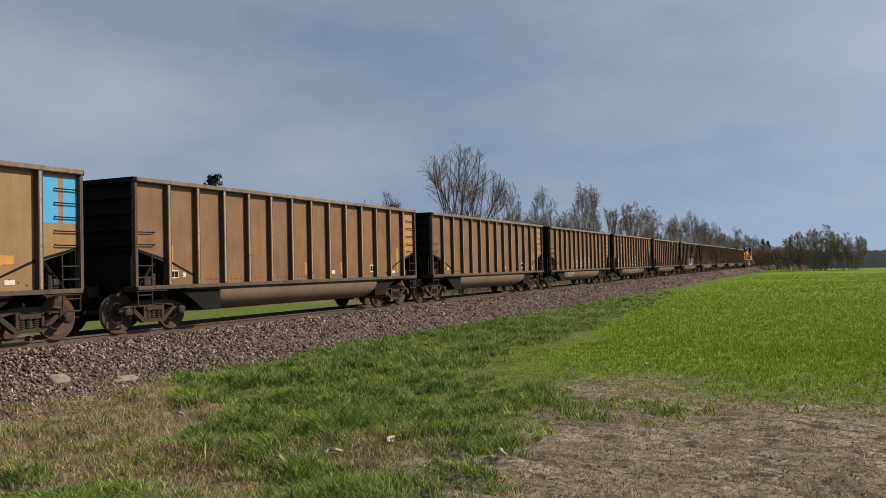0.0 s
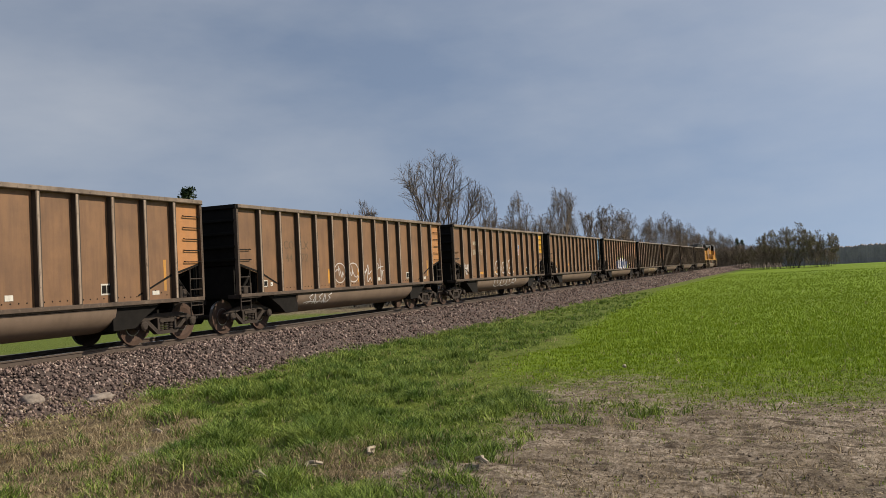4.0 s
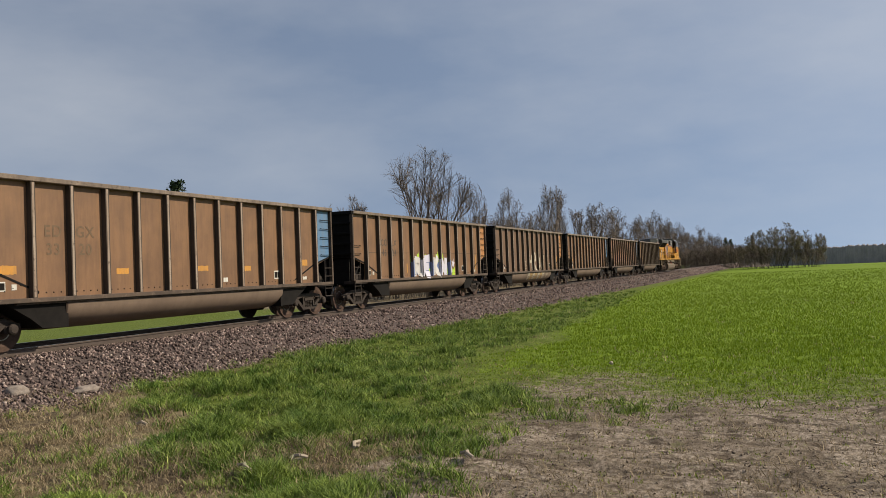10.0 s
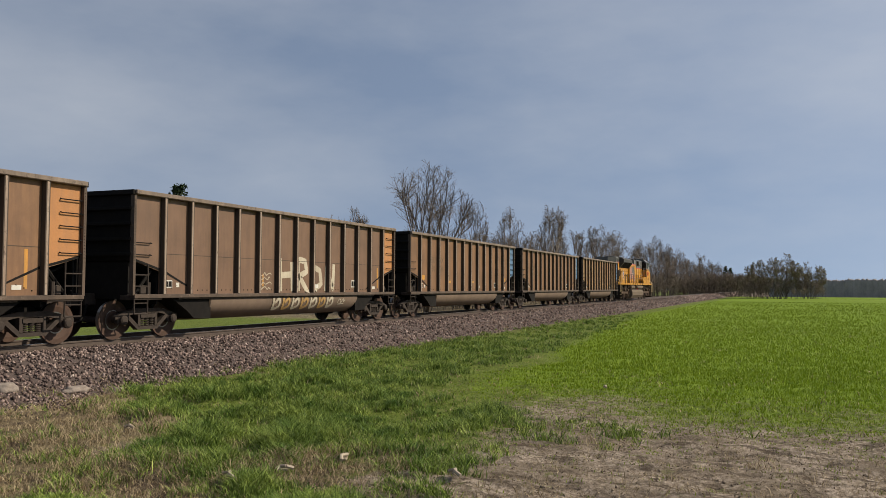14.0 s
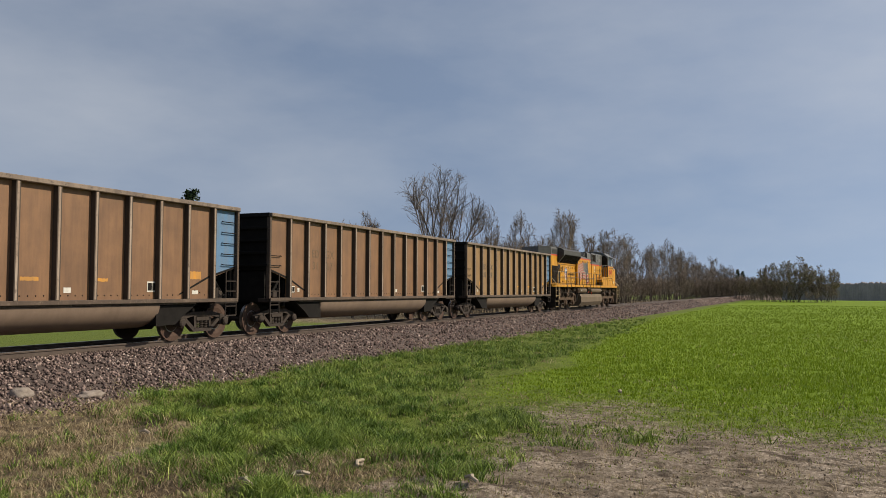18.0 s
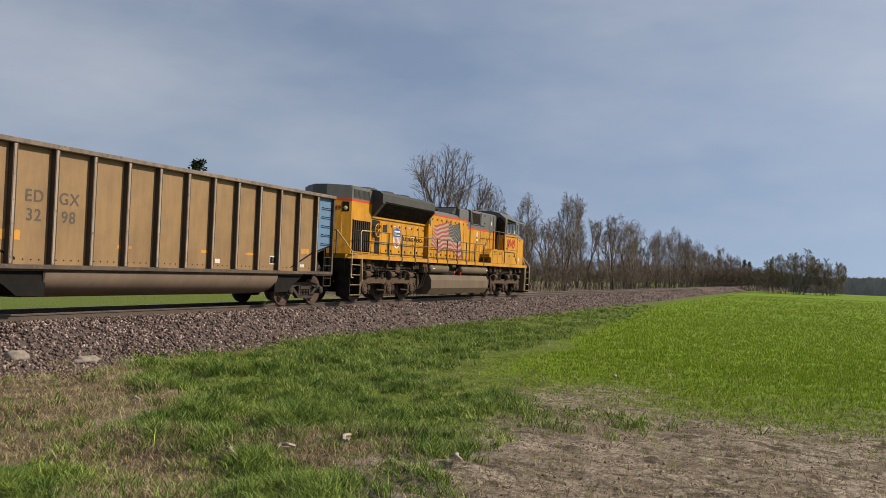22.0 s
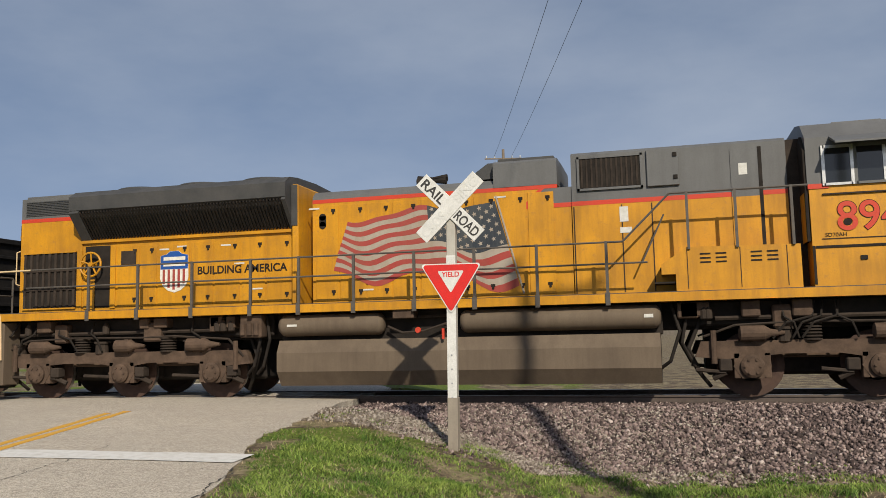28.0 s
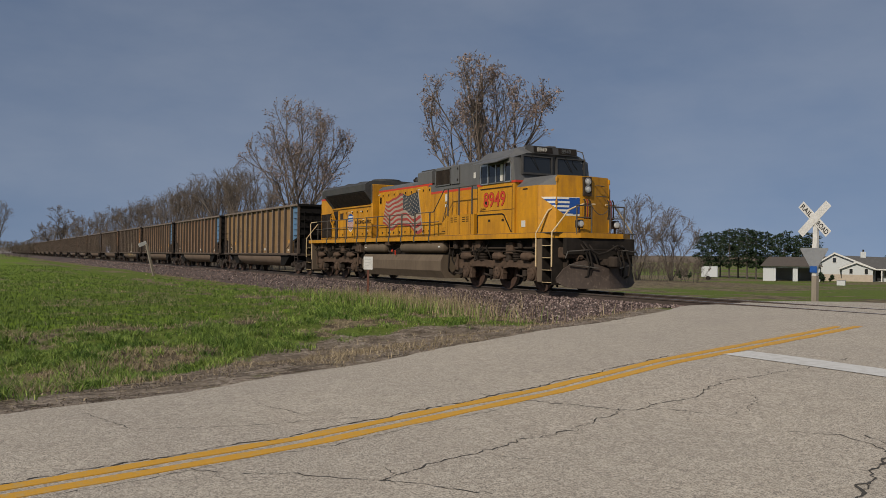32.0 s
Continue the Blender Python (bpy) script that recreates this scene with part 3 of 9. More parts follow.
mat_rail = simple("rail_steel", (0.085, 0.064, 0.053), (0.12, 0.092, 0.075), 8, 0.6, 0.4)
mat_railtop = simple("polished_rail_head", (0.5, 0.48, 0.46), (0.38, 0.36, 0.34), 8, 0.3, 0.9)
RAIL = [(-0.07, -0.17), (0.07, -0.17), (0.07, -0.155), (0.012, -0.13), (0.012, -0.045), (0.036, -0.035), (0.036, -0.006), (0.028, 0.0), (-0.028, 0.0), (-0.036, -0.006), (-0.036, -0.035), (-0.012, -0.045), (-0.012, -0.13), (-0.07, -0.155)]
track = tagged(new("track"), "single railway track on crushed stone ballast", "track", kind="structure")
for off in (-0.7525, 0.7525):
    bm = bmesh.new()
    prism(bm, [(YC + off + p, z) for p, z in RAIL], "x", -800, 800)
    rail = part("rail", bm, mat_rail, track, "rusty steel rail")
    bm = bmesh.new()
    box(bm, -800, 800, YC + off - 0.026, YC + off + 0.026, -0.004, 0.002)
    part("rail_head", bm, mat_railtop, rail, "bright worn running surface")
mat_tie = simple("creosoted_tie", (0.06, 0.048, 0.04), (0.11, 0.092, 0.078), 5, 0.9, bump=0.5, stretch=(6, 0.6, 6), vary=0.3)
bm = bmesh.new()
box(bm, -0.115, 0.115, -1.32, 1.32, -0.34, -0.165, 0.012)
tie_mesh = mesh_of("tie", bm, mat_tie)
for k in range(170):
    x = -52 + 0.56 * k
    lo_, hi_ = road_edges(YC)
    if lo_ - 0.3 < x < hi_ + 0.3:
        continue
    ob = new("tie", tie_mesh)
    ob.parent = track
    ob.location = (x, YC + 0.03 * math.sin(k * 2.1), 0.004 * math.sin(k * 3.7))

# ---- coal cars ----
CAR = 16.18   # coupled length
mat_car = streaked("weathered_tan_car_paint", (0.215, 0.112, 0.054), (0.112, 0.06, 0.035), 0.7, 0.6, spec=0.42)
mat_car_ochre = streaked("weathered_ochre_car_paint", (0.265, 0.16, 0.07), (0.16, 0.093, 0.047), 0.6, 0.6, spec=0.42)
mat_car_dark = streaked("weathered_brown_car_paint", (0.172, 0.098, 0.06), (0.098, 0.058, 0.037), 0.6, 0.6, spec=0.42)
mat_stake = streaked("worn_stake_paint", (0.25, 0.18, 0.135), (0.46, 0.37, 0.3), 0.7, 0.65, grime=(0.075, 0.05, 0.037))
# stake sides toned dark in the paint for the shade they lie in
mat_stake_side = streaked("shade_toned_stake", (0.075, 0.056, 0.042), (0.04, 0.031, 0.025), 0.6, 0.75)
mat_chord = streaked("worn_top_chord", (0.23, 0.175, 0.135), (0.09, 0.066, 0.052), 0.8, 0.6, grime=(0.05, 0.038, 0.031))
mat_tub = streaked("dusty_tub", (0.19, 0.135, 0.1), (0.12, 0.085, 0.064), 0.5, 0.75)
# colour taken near black to give car ends and gaps their shade
mat_black = simple("near_black_steel", (0.008, 0.007, 0.0065), (0.016, 0.0135, 0.012), 5, 0.85, spec=0.15)
mat_truck = simple("dusty_cast_steel", (0.05, 0.037, 0.03), (0.022, 0.017, 0.015), 7, 0.85)
mat_sill = streaked("sooty_side_sill", (0.1, 0.07, 0.052), (0.05, 0.037, 0.03), 0.7, 0.75, grime=(0.16, 0.12, 0.09))
mat_wheel = simple("rusty_wheel", (0.06, 0.036, 0.027), (0.1, 0.058, 0.04), 6, 0.75, 0.2)
mat_tread = simple("wheel_tread", (0.4, 0.38, 0.36), (0.3, 0.27, 0.25), 8, 0.35, 0.9)
mat_placard = simple("white_placard", (0.6, 0.58, 0.53), (0.45, 0.42, 0.37), 14, 0.6)
mat_blue_end = streaked("blue_end_paint", (0.09, 0.19, 0.33), (0.17, 0.16, 0.15), 0.5, 0.6)
mat_sky_end = streaked("bright_blue_end_paint", (0.05, 0.33, 0.62), (0.17, 0.2, 0.22), 0.3, 0.6)
mat_orange_end = streaked("orange_end_paint", (0.42, 0.19, 0.07), (0.25, 0.14, 0.08), 0.5, 0.6)
mat_yellow_end = streaked("yellow_end_paint", (0.58, 0.3, 0.025), (0.4, 0.23, 0.05), 0.4, 0.6)
mat_orange_patch = streaked("orange_patch_paint", (0.6, 0.27, 0.04), (0.3, 0.18, 0.08), 0.8, 0.6)
mat_graf_white = streaked("white_spray_paint", (0.62, 0.6, 0.6), (0.38, 0.34, 0.31), 0.5, 0.6)
mat_graf_lilac = streaked("lilac_spray_paint", (0.55, 0.53, 0.66), (0.62, 0.6, 0.62), 0.7, 0.6)
mat_graf_lime = streaked("lime_spray_paint", (0.42, 0.62, 0.05), (0.3, 0.42, 0.08), 0.4, 0.6)
mat_graf_blue = streaked("blue_spray_paint", (0.12, 0.17, 0.34), (0.2, 0.2, 0.27), 0.4, 0.6)
mat_stencil = simple("faded_black_stencil", (0.075, 0.06, 0.05), (0.12, 0.09, 0.065), 16, 0.7)
HALF = 1.58           # half width over the stakes
ZS, ZT = 1.1, 3.68     # side sill and top of the car
END = 7.3


def axle_set(parent, name, x, r=0.46):
    """A wheelset that turns about its own axle."""
    bm = bmesh.new()
    rod(bm, (0, -1.02, 0), (0, 1.02, 0), 0.075, 12)
    ob = part(name, bm, mat_truck, parent, "", True)
    ob.location = (x, 0, r)
    for s in (-1, 1):
        bm = bmesh.new()
        prof = [(-0.09, 0.1), (-0.09, 0.2), (-0.03, r * 0.5), (-0.05, r - 0.09), (-0.06, r - 0.02), (0.06, r), (0.07, r + 0.028), (0.085, r + 0.028), (0.085, r - 0.09), (0.05, r * 0.5), (0.07, 0.2), (0.07, 0.1)]
        lathe(bm, [(s * a * -1 * -1 if s < 0 else -a, q) for a, q in prof], (0, s * 0.76 * 1.0, 0), "y", 28)
        w = part("wheel", bm, mat_wheel, ob)
        bm = bmesh.new()
        lathe(bm, [(-0.05, r + 0.0005), (0.05, r + 0.0015), (0.05, r - 0.02), (-0.05, r - 0.02)], (0, s * 0.765, 0), "y", 28)
        part("tread", bm, mat_tread, ob)
    return ob


def car_truck(parent, x):
    bm = bmesh.new()
    box(bm, -0.22, 0.22, -1.0, 1.0, 0.42, 0.66, 0.02)
    rod(bm, (0, 0, 0.6), (0, 0, 0.82), 0.2, 14)
    truck = part("truck", bm, mat_truck, parent, "dusty cast steel truck with sprung side frames")
    truck.location = (x, 0, 0)
    for s in (-1, 1):
        bm = bmesh.new()
        y0, y1 = s * 0.98, s * 1.12
        # upper bow, lower bow and the columns round the springs
        top = [(-1.12, 0.56), (-0.82, 0.66), (-0.4, 0.74), (0.4, 0.74), (0.82, 0.66), (1.12, 0.56), (1.12, 0.48), (0.84, 0.53), (0.4, 0.62), (-0.4, 0.62), (-0.84, 0.53), (-1.12, 0.48)]
        low = [(-0.8, 0.56), (-0.35, 0.2), (0.35, 0.2), (0.8, 0.56), (0.66, 0.58), (0.3, 0.29), (-0.3, 0.29), (-0.66, 0.58)]
        prism(bm, top, "y", y0, y1)
        prism(bm, low, "y", y0, y1)
        for c in (-1, 1):
            box(bm, c * 0.3 - 0.045, c * 0.3 + 0.045, min(y0, y1), max(y0, y1), 0.27, 0.64)
        part("side_frame", bm, mat_truck, truck)
        for c in (-0.89, 0.89):
            bm = bmesh.new()
            box(bm, c - 0.15, c + 0.15, min(y0, y1) - 0.01, max(y0, y1) + 0.01, 0.36, 0.56, 0.03)
            lathe(bm, [(0, 0.12), (s * 0.08, 0.12), (s * 0.11, 0.08), (s * 0.115, 0.03)], (c, s * 1.12, 0.46), "y", 12)
            part("axle_box", bm, mat_truck, truck)
        bm = bmesh.new()
        for c in (-0.17, 0.0, 0.17):
            for k in range(5):
                lathe(bm, [(0, 0.05), (0.012, 0.075), (0.026, 0.075), (0.038, 0.05)], (c, s * 1.06, 0.29 + 0.045 * k), "z", 10)
        box(bm, -0.27, 0.27, s * 1.06 - 0.08, s * 1.06 + 0.08, 0.5, 0.6)
        part("spring_nest", bm, mat_truck, truck)
    for c in (-0.89, 0.89):
        axle_set(truck, "axle", c)
    return truck


def grab(bm, x0, x1, y, z, d):
    pipe(bm, [(x0, y, z), (x0, y + d, z - 0.02), (x1, y + d, z - 0.02), (x1, y, z)], 0.014, 5)


def coal_car():
    car = empty("coal_car", "weathered tan steel gondola coal car with ribbed sides", "coal car", "coal cars of the train")
    for s in (-1, 1):
        y = s * 1.43
        # side sheet with the cut-away corners over the trucks
        bm = bmesh.new()
        outline = [(-6.3, ZS), (6.3, ZS), (6.3, 1.68), (END, 1.95), (END, ZT - 0.06), (-END, ZT - 0.06), (-END, 1.95), (-6.3, 1.68)]
        prism(bm, outline, "y", y - 0.02, y + 0.02)
        part("side_sheet", bm, mat_car, car)
        bm = bmesh.new()
        box(bm, -END - 0.02, END + 0.02, min(y, s * 1.6) - 0.01, max(y, s * 1.6) + 0.01, ZT - 0.11, ZT, 0.015)
        part("top_chord", bm, mat_chord, car, "scuffed pale steel top rail")
        bm = bmesh.new()
        box(bm, -END, END, min(y, s * HALF), max(y, s * HALF), ZS - 0.1, ZS, 0.01)
        box(bm, -5.6, 5.6, min(y, s * 1.5), max(y, s * 1.5), ZS - 0.14, ZS - 0.1)
        part("side_sill", bm, mat_sill, car)
        for k in range(13):
            x = -6.24 + 1.04 * k
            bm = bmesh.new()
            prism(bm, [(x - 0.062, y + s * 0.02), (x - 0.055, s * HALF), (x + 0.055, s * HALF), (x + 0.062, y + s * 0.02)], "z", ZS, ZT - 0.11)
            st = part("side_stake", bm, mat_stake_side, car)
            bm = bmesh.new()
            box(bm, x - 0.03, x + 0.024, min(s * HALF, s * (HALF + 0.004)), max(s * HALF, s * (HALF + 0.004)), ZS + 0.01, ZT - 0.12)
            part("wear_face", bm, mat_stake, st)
        # corner posts, ladders and the open platforms at both ends
        for e in (-1, 1):
            bm = bmesh.new()
            box(bm, e * END - 0.04, e * END + 0.04, min(y, s * 1.55), max(y, s * 1.55), ZS - 0.02, ZT - 0.11)
            for k in range(22):
                lathe(bm, [(0, 0.016), (s * 0.012, 0.012)], (e * (END - 0.0), s * 1.55, 1.95 + 0.07 * k), "y", 6)
            part("corner_post", bm, mat_sill, car)
            bm = bmesh.new()
            for k in range(5 if e > 0 else 2):
                z = (2.05 + 0.3 * k) if e > 0 else (2.1 + 0.3 * k)
                grab(bm, e * (END - 0.05), e * (END - 0.62), y + s * 0.02, z, s * 0.07)
            part("grab_iron", bm, mat_black, car)
            bm = bmesh.new()
            pipe(bm, [(e * (END - 0.04), s * 1.52, ZS), (e * (END - 0.04), s * 1.52, 0.62), (e * (END - 0.5), s * 1.52, 0.62), (e * (END - 0.5), s * 1.52, 1.85)], 0.02, 6)
            for z in (0.88, 1.3, 1.58):
                rod(bm, (e * (END - 0.04), s * 1.52, z), (e * (END - 0.5), s * 1.52, z), 0.016, 6)
            part("side_ladder", bm, mat_truck, car)
            bm = bmesh.new()
            box(bm, e * 6.3 if e > 0 else -END, END if e > 0 else -6.3, min(s * 1.1, s * 1.55), max(s * 1.1, s * 1.55), ZS - 0.14, ZS - 0.02, 0.01)
            rod(bm, (e * 6.6, s * 1.35, ZS), (e * 6.6, s * 1.35, ZS + 0.3), 0.06, 8)
            box(bm, e * 6.75 - 0.12, e * 6.75 + 0.12, s * 1.25 - 0.1, s * 1.25 + 0.1, ZS, ZS + 0.22, 0.02)
            part("end_platform", bm, mat_truck, car)
        # painted panels at the two ends of the side, rivets, placards
        for e in (-1, 1):
            bm = bmesh.new()
            prism(bm, [(e * 6.32, 1.72), (e * (END - 0.05), 1.985), (e * (END - 0.05), ZT - 0.13), (e * 6.32, ZT - 0.13)], "y", s * 1.446, s * 1.456)
            part("end_panel" if e * s < 0 else "end_panel_plain", bm, mat_car, car)
        bm = bmesh.new()
        for k in range(13):
            for j in range(4):
                lathe(bm, [(0, 0.018), (s * 0.012, 0.012)], (-6.05 + 1.04 * k + 0.2 * j, s * 1.45, 1.2 + (0.06 * (k == 0 or k == 11) * (3 - j) if k else 0.06 * j)), "y", 6)
        tagged(part("rivet_strip", bm, mat_black, car), kind="stuff")
        for x, z, w, h in ((4.0, 1.28, 0.34, 0.26), (-5.98, 1.26, 0.3, 0.2), (5.6, 1.22, 0.24, 0.1), (-5.62, 1.28, 0.12, 0.12), (1.4, 1.26, 0.2, 0.12)):
            x = -x if s > 0 else x
            bm = bmesh.new()
            box(bm, x - w / 2, x + w / 2, s * 1.454 - 0.003, s * 1.454 + 0.003, z, z + h)
            pl = part("placard", bm, mat_placard, car, "small grimy white placard")
            if h < 0.2:
                continue
            for i in range(2):
                bm = bmesh.new()
                cx = x - w / 2 + w * (0.27 + 0.46 * i)
                box(bm, cx - w * 0.2, cx + w * 0.2, s * 1.459 - 0.002, s * 1.459 + 0.002, z + h * 0.14, z + h * 0.86)
                part("printed_field", bm, mat_black, pl)
    for e in (-1, 1):
        bm = bmesh.new()
        prism(bm, [(e * END, ZT - 0.06), (e * END, 1.95), (e * 6.2, 1.68), (e * 5.0, 1.2), (e * 5.0, 1.24), (e * 6.18, 1.73), (e * (END - 0.04), 2.0), (e * (END - 0.04), ZT - 0.06)], "y", -1.46, 1.46)
        for k in range(5):
            rib = bmesh.new()
            z0, z1, yy = (2.05 + 0.38 * k, 2.13 + 0.38 * k, 1.45) if k < 4 else (ZT - 0.12, ZT, 1.55)
            box(rib, min(e * END, e * (END + 0.09)), max(e * END, e * (END + 0.09)), -yy, yy, z0, z1, 0.01)
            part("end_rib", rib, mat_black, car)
        part("end_sheet", bm, mat_black, car, "end wall near black, its shade in the colour")
        bm = bmesh.new()
        for c in (-1.2, -0.8):
            rod(bm, (e * (END + 0.12), e * c, 1.15), (e * (END + 0.12), e * c, 3.3), 0.018, 6)
        for k in range(7):
            rod(bm, (e * (END + 0.12), e * -1.2, 1.25 + 0.3 * k), (e * (END + 0.12), e * -0.8, 1.25 + 0.3 * k), 0.014, 6)
        part("end_ladder", bm, mat_black, car)
        bm = bmesh.new()
        box(bm, min(e * 5.0, e * (END + 0.25)), max(e * 5.0, e * (END + 0.25)), -0.25, 0.25, 0.82, 1.12, 0.02)
        box(bm, min(e * (END + 0.2), e * 8.0), max(e * (END + 0.2), e * 8.0), -0.09, 0.09, 0.82, 1.0, 0.02)
        lathe(bm, [(-0.14, 0.1), (-0.1, 0.16), (0.1, 0.16), (0.14, 0.1)], (e * 7.98, 0, 0.9), "z", 10)
        part("coupler", bm, mat_truck, car)
        bm = bmesh.new()
        pipe(bm, [(e * 7.5, -0.25, 0.85), (e * 7.65, -0.33, 0.6), (e * 7.85, -0.36, 0.42), (e * 8.05, -0.34, 0.4)], 0.025, 6)
        part("brake_hose", bm, mat_black, car)
    # tub between the trucks
    bm = bmesh.new()
    ring = [(math.copysign(abs(math.sin(a)) ** 0.5, math.sin(a)) * 1.48, 0.95 - 0.6 * math.cos(a) if abs(math.sin(a)) < 1 else 0.95) for a in [radians(d) for d in range(-90, 91, 10)]]
    tub_x = [(-4.26, 0.96), (-4.23, 1.0), (4.23, 1.0), (4.26, 0.96)]
    rings = []
    for x, f in tub_x:
        rings.append([bm.verts.new((x, yy, 1.0 - (1.0 - zz) * f)) for yy, zz in ring])
    for r0, r1 in zip(rings, rings[1:]):
        for i in range(len(ring) - 1):
            bm.faces.new((r0[i], r0[i + 1], r1[i + 1], r1[i]))
    bm.faces.new(rings[0])
    bm.faces.new(rings[-1][::-1])
    part("tub", bm, mat_tub, car, "dusty rounded belly between the trucks", True)
    bm = bmesh.new()
    box(bm, -5.2, 5.2, -1.4, 1.4, 1.02, 1.1)
    part("floor", bm, mat_black, car)
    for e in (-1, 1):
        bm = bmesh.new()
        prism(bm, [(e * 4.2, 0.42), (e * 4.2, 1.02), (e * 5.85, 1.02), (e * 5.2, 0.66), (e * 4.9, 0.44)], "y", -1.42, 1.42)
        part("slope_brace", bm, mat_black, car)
        # black filler added for the shade under the sloping end; air tank, valve, piping
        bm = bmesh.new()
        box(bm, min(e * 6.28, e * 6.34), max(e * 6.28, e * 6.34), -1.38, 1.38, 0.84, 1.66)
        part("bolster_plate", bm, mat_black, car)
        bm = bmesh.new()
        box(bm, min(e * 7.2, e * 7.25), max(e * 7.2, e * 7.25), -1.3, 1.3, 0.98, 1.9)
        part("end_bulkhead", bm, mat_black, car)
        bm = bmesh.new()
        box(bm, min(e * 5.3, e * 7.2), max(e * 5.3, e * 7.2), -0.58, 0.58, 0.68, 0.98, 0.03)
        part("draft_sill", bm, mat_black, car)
        bm = bmesh.new()
        lathe(bm, [(-0.55, 0.05), (-0.5, 0.16), (0.5, 0.16), (0.55, 0.05)], (e * 6.62, 0.1, 1.3), "y", 14)
        part("air_tank", bm, mat_black, car)
        for s in (-1, 1):
            bm = bmesh.new()
            box(bm, e * 6.95 - 0.11, e * 6.95 + 0.11, s * 0.85 - 0.16, s * 0.85 + 0.16, 1.0, 1.5, 0.03)
            pipe(bm, [(e * 6.5, s * 1.2, 0.95), (e * 6.5, s * 1.2, 1.5), (e * 6.8, s * 1.1, 1.62), (e * 7.1, s * 1.1, 1.75)], 0.03, 6)
            rod(bm, (e * 7.1, s * 1.3, 1.0), (e * 6.45, s * 1.3, 1.72), 0.045, 6)
            part("brake_valve", bm, mat_black, car)
    for x in (-6.33, 6.33):
        car_truck(car, x)
    return car


CARS = []
first_car = coal_car()
car_paints = {1: (mat_blue_end, mat_car_ochre), 2: (mat_blue_end, mat_car), 3: (mat_blue_end, mat_car), 4: (mat_orange_end, mat_car_dark), 5: (mat_orange_end, mat_car),
              6: (mat_blue_end, mat_car), 7: (mat_yellow_end, mat_car), 8: (mat_orange_end, mat_car), 9: (mat_orange_end, mat_car), 10: (mat_orange_end, mat_car), 11: (mat_sky_end, mat_car_ochre)}
car_words = {mat_blue_end: "a blue end panel", mat_orange_end: "an orange end panel", mat_yellow_end: "a yellow end panel", mat_sky_end: "a bright blue end panel"}
N_CARS = 27
for n in range(1, N_CARS + 1):
    u = -CAR * (n - 0.5)
    car = first_car if n == 1 else copy_thing(first_car, pose(u, YC, 0))
    CARS.append((car, u))
    end, body = car_paints.get(n, ((mat_orange_end, mat_blue_end, mat_yellow_end)[n % 3], (mat_car, mat_car_dark)[n % 2]))
    car["label"] = ("weathered tan" if body is mat_car else "weathered ochre" if body is mat_car_ochre else "dark brown") + " ribbed steel coal car with " + car_words[end]
    for o in car.children:
        kind = o.name.split(".")[0]
        if kind in ("end_panel", "end_panel_plain", "side_sheet"):
            o.material_slots[0].link = "OBJECT"
            o.material_slots[0].material = end if kind == "end_panel" else body

# ---- locomotive ----
mat_lyel = streaked("yellow_locomotive_paint", (0.57, 0.258, 0.009), (0.26, 0.115, 0.017), 0.6, 0.5, spec=0.33, grime=(0.36, 0.17, 0.03))
mat_lgrey = streaked("grey_locomotive_paint", (0.125, 0.122, 0.118), (0.08, 0.076, 0.072), 0.45, 0.5)
mat_ldark = simple("dark_grey_roof_paint", (0.045, 0.044, 0.043), (0.075, 0.07, 0.065), 3, 0.6)
mat_lred = streaked("red_stripe_paint", (0.52, 0.045, 0.02), (0.4, 0.08, 0.04), 0.3, 0.5)
mat_lblack = simple("black_underframe", (0.016, 0.013, 0.011), (0.036, 0.028, 0.022), 4, 0.8, spec=0.15)
mat_ltank = streaked("dusty_fuel_tank", (0.14, 0.104, 0.07), (0.085, 0.06, 0.042), 0.6, 0.8)
mat_ltruck = simple("dusty_brown_truck", (0.105, 0.069, 0.048), (0.042, 0.029, 0.021), 5, 0.9, spec=0.15)
mat_plow = streaked("dusty_plow_steel", (0.075, 0.054, 0.042), (0.04, 0.03, 0.024), 0.7, 0.75, grime=(0.13, 0.098, 0.075))
mat_lgear = simple("sooty_gear", (0.05, 0.037, 0.028), (0.022, 0.017, 0.014), 6, 0.85, spec=0.15)
mat_lmaroon = simple("dark_red_number", (0.2, 0.018, 0.012), (0.13, 0.02, 0.014), 12, 0.5)
mat_lwhite = simple("white_rail_paint", (0.72, 0.68, 0.6), (0.55, 0.5, 0.42), 12, 0.5)
mat_lcream = simple("cream_rail_paint", (0.62, 0.47, 0.27), (0.45, 0.32, 0.17), 12, 0.5)
mat_lrail = simple("grimy_handrail", (0.07, 0.062, 0.055), (0.11, 0.09, 0.07), 9, 0.6)
mat_lblue = streaked("blue_emblem_paint", (0.015, 0.075, 0.3), (0.05, 0.09, 0.2), 0.3, 0.5)
mat_flagred = streaked("faded_red_flag_paint", (0.33, 0.05, 0.04), (0.26, 0.09, 0.06), 0.5, 0.5)
mat_flagwhite = streaked("faded_white_flag_paint", (0.36, 0.305, 0.245), (0.28, 0.2, 0.13), 0.6, 0.5)
mat_flagnavy = streaked("faded_navy_flag_paint", (0.03, 0.036, 0.045), (0.1, 0.1, 0.09), 0.5, 0.5)
mat_chrome = simple("bright_metal", (0.6, 0.58, 0.55), (0.4, 0.38, 0.35), 10, 0.35, 0.8)
mat_glass, n_, l_, b_ = node_mat("dark_cab_glass", 0.06, 0, 0.6)
b_.inputs["Base Color"].default_value = (0.014, 0.016, 0.018, 1)
mat_lamp, n_, l_, b_ = node_mat("lamp_glass", 0.1, 0, 0.6)
b_.inputs["Base Color"].default_value = (0.5, 0.5, 0.48, 1)
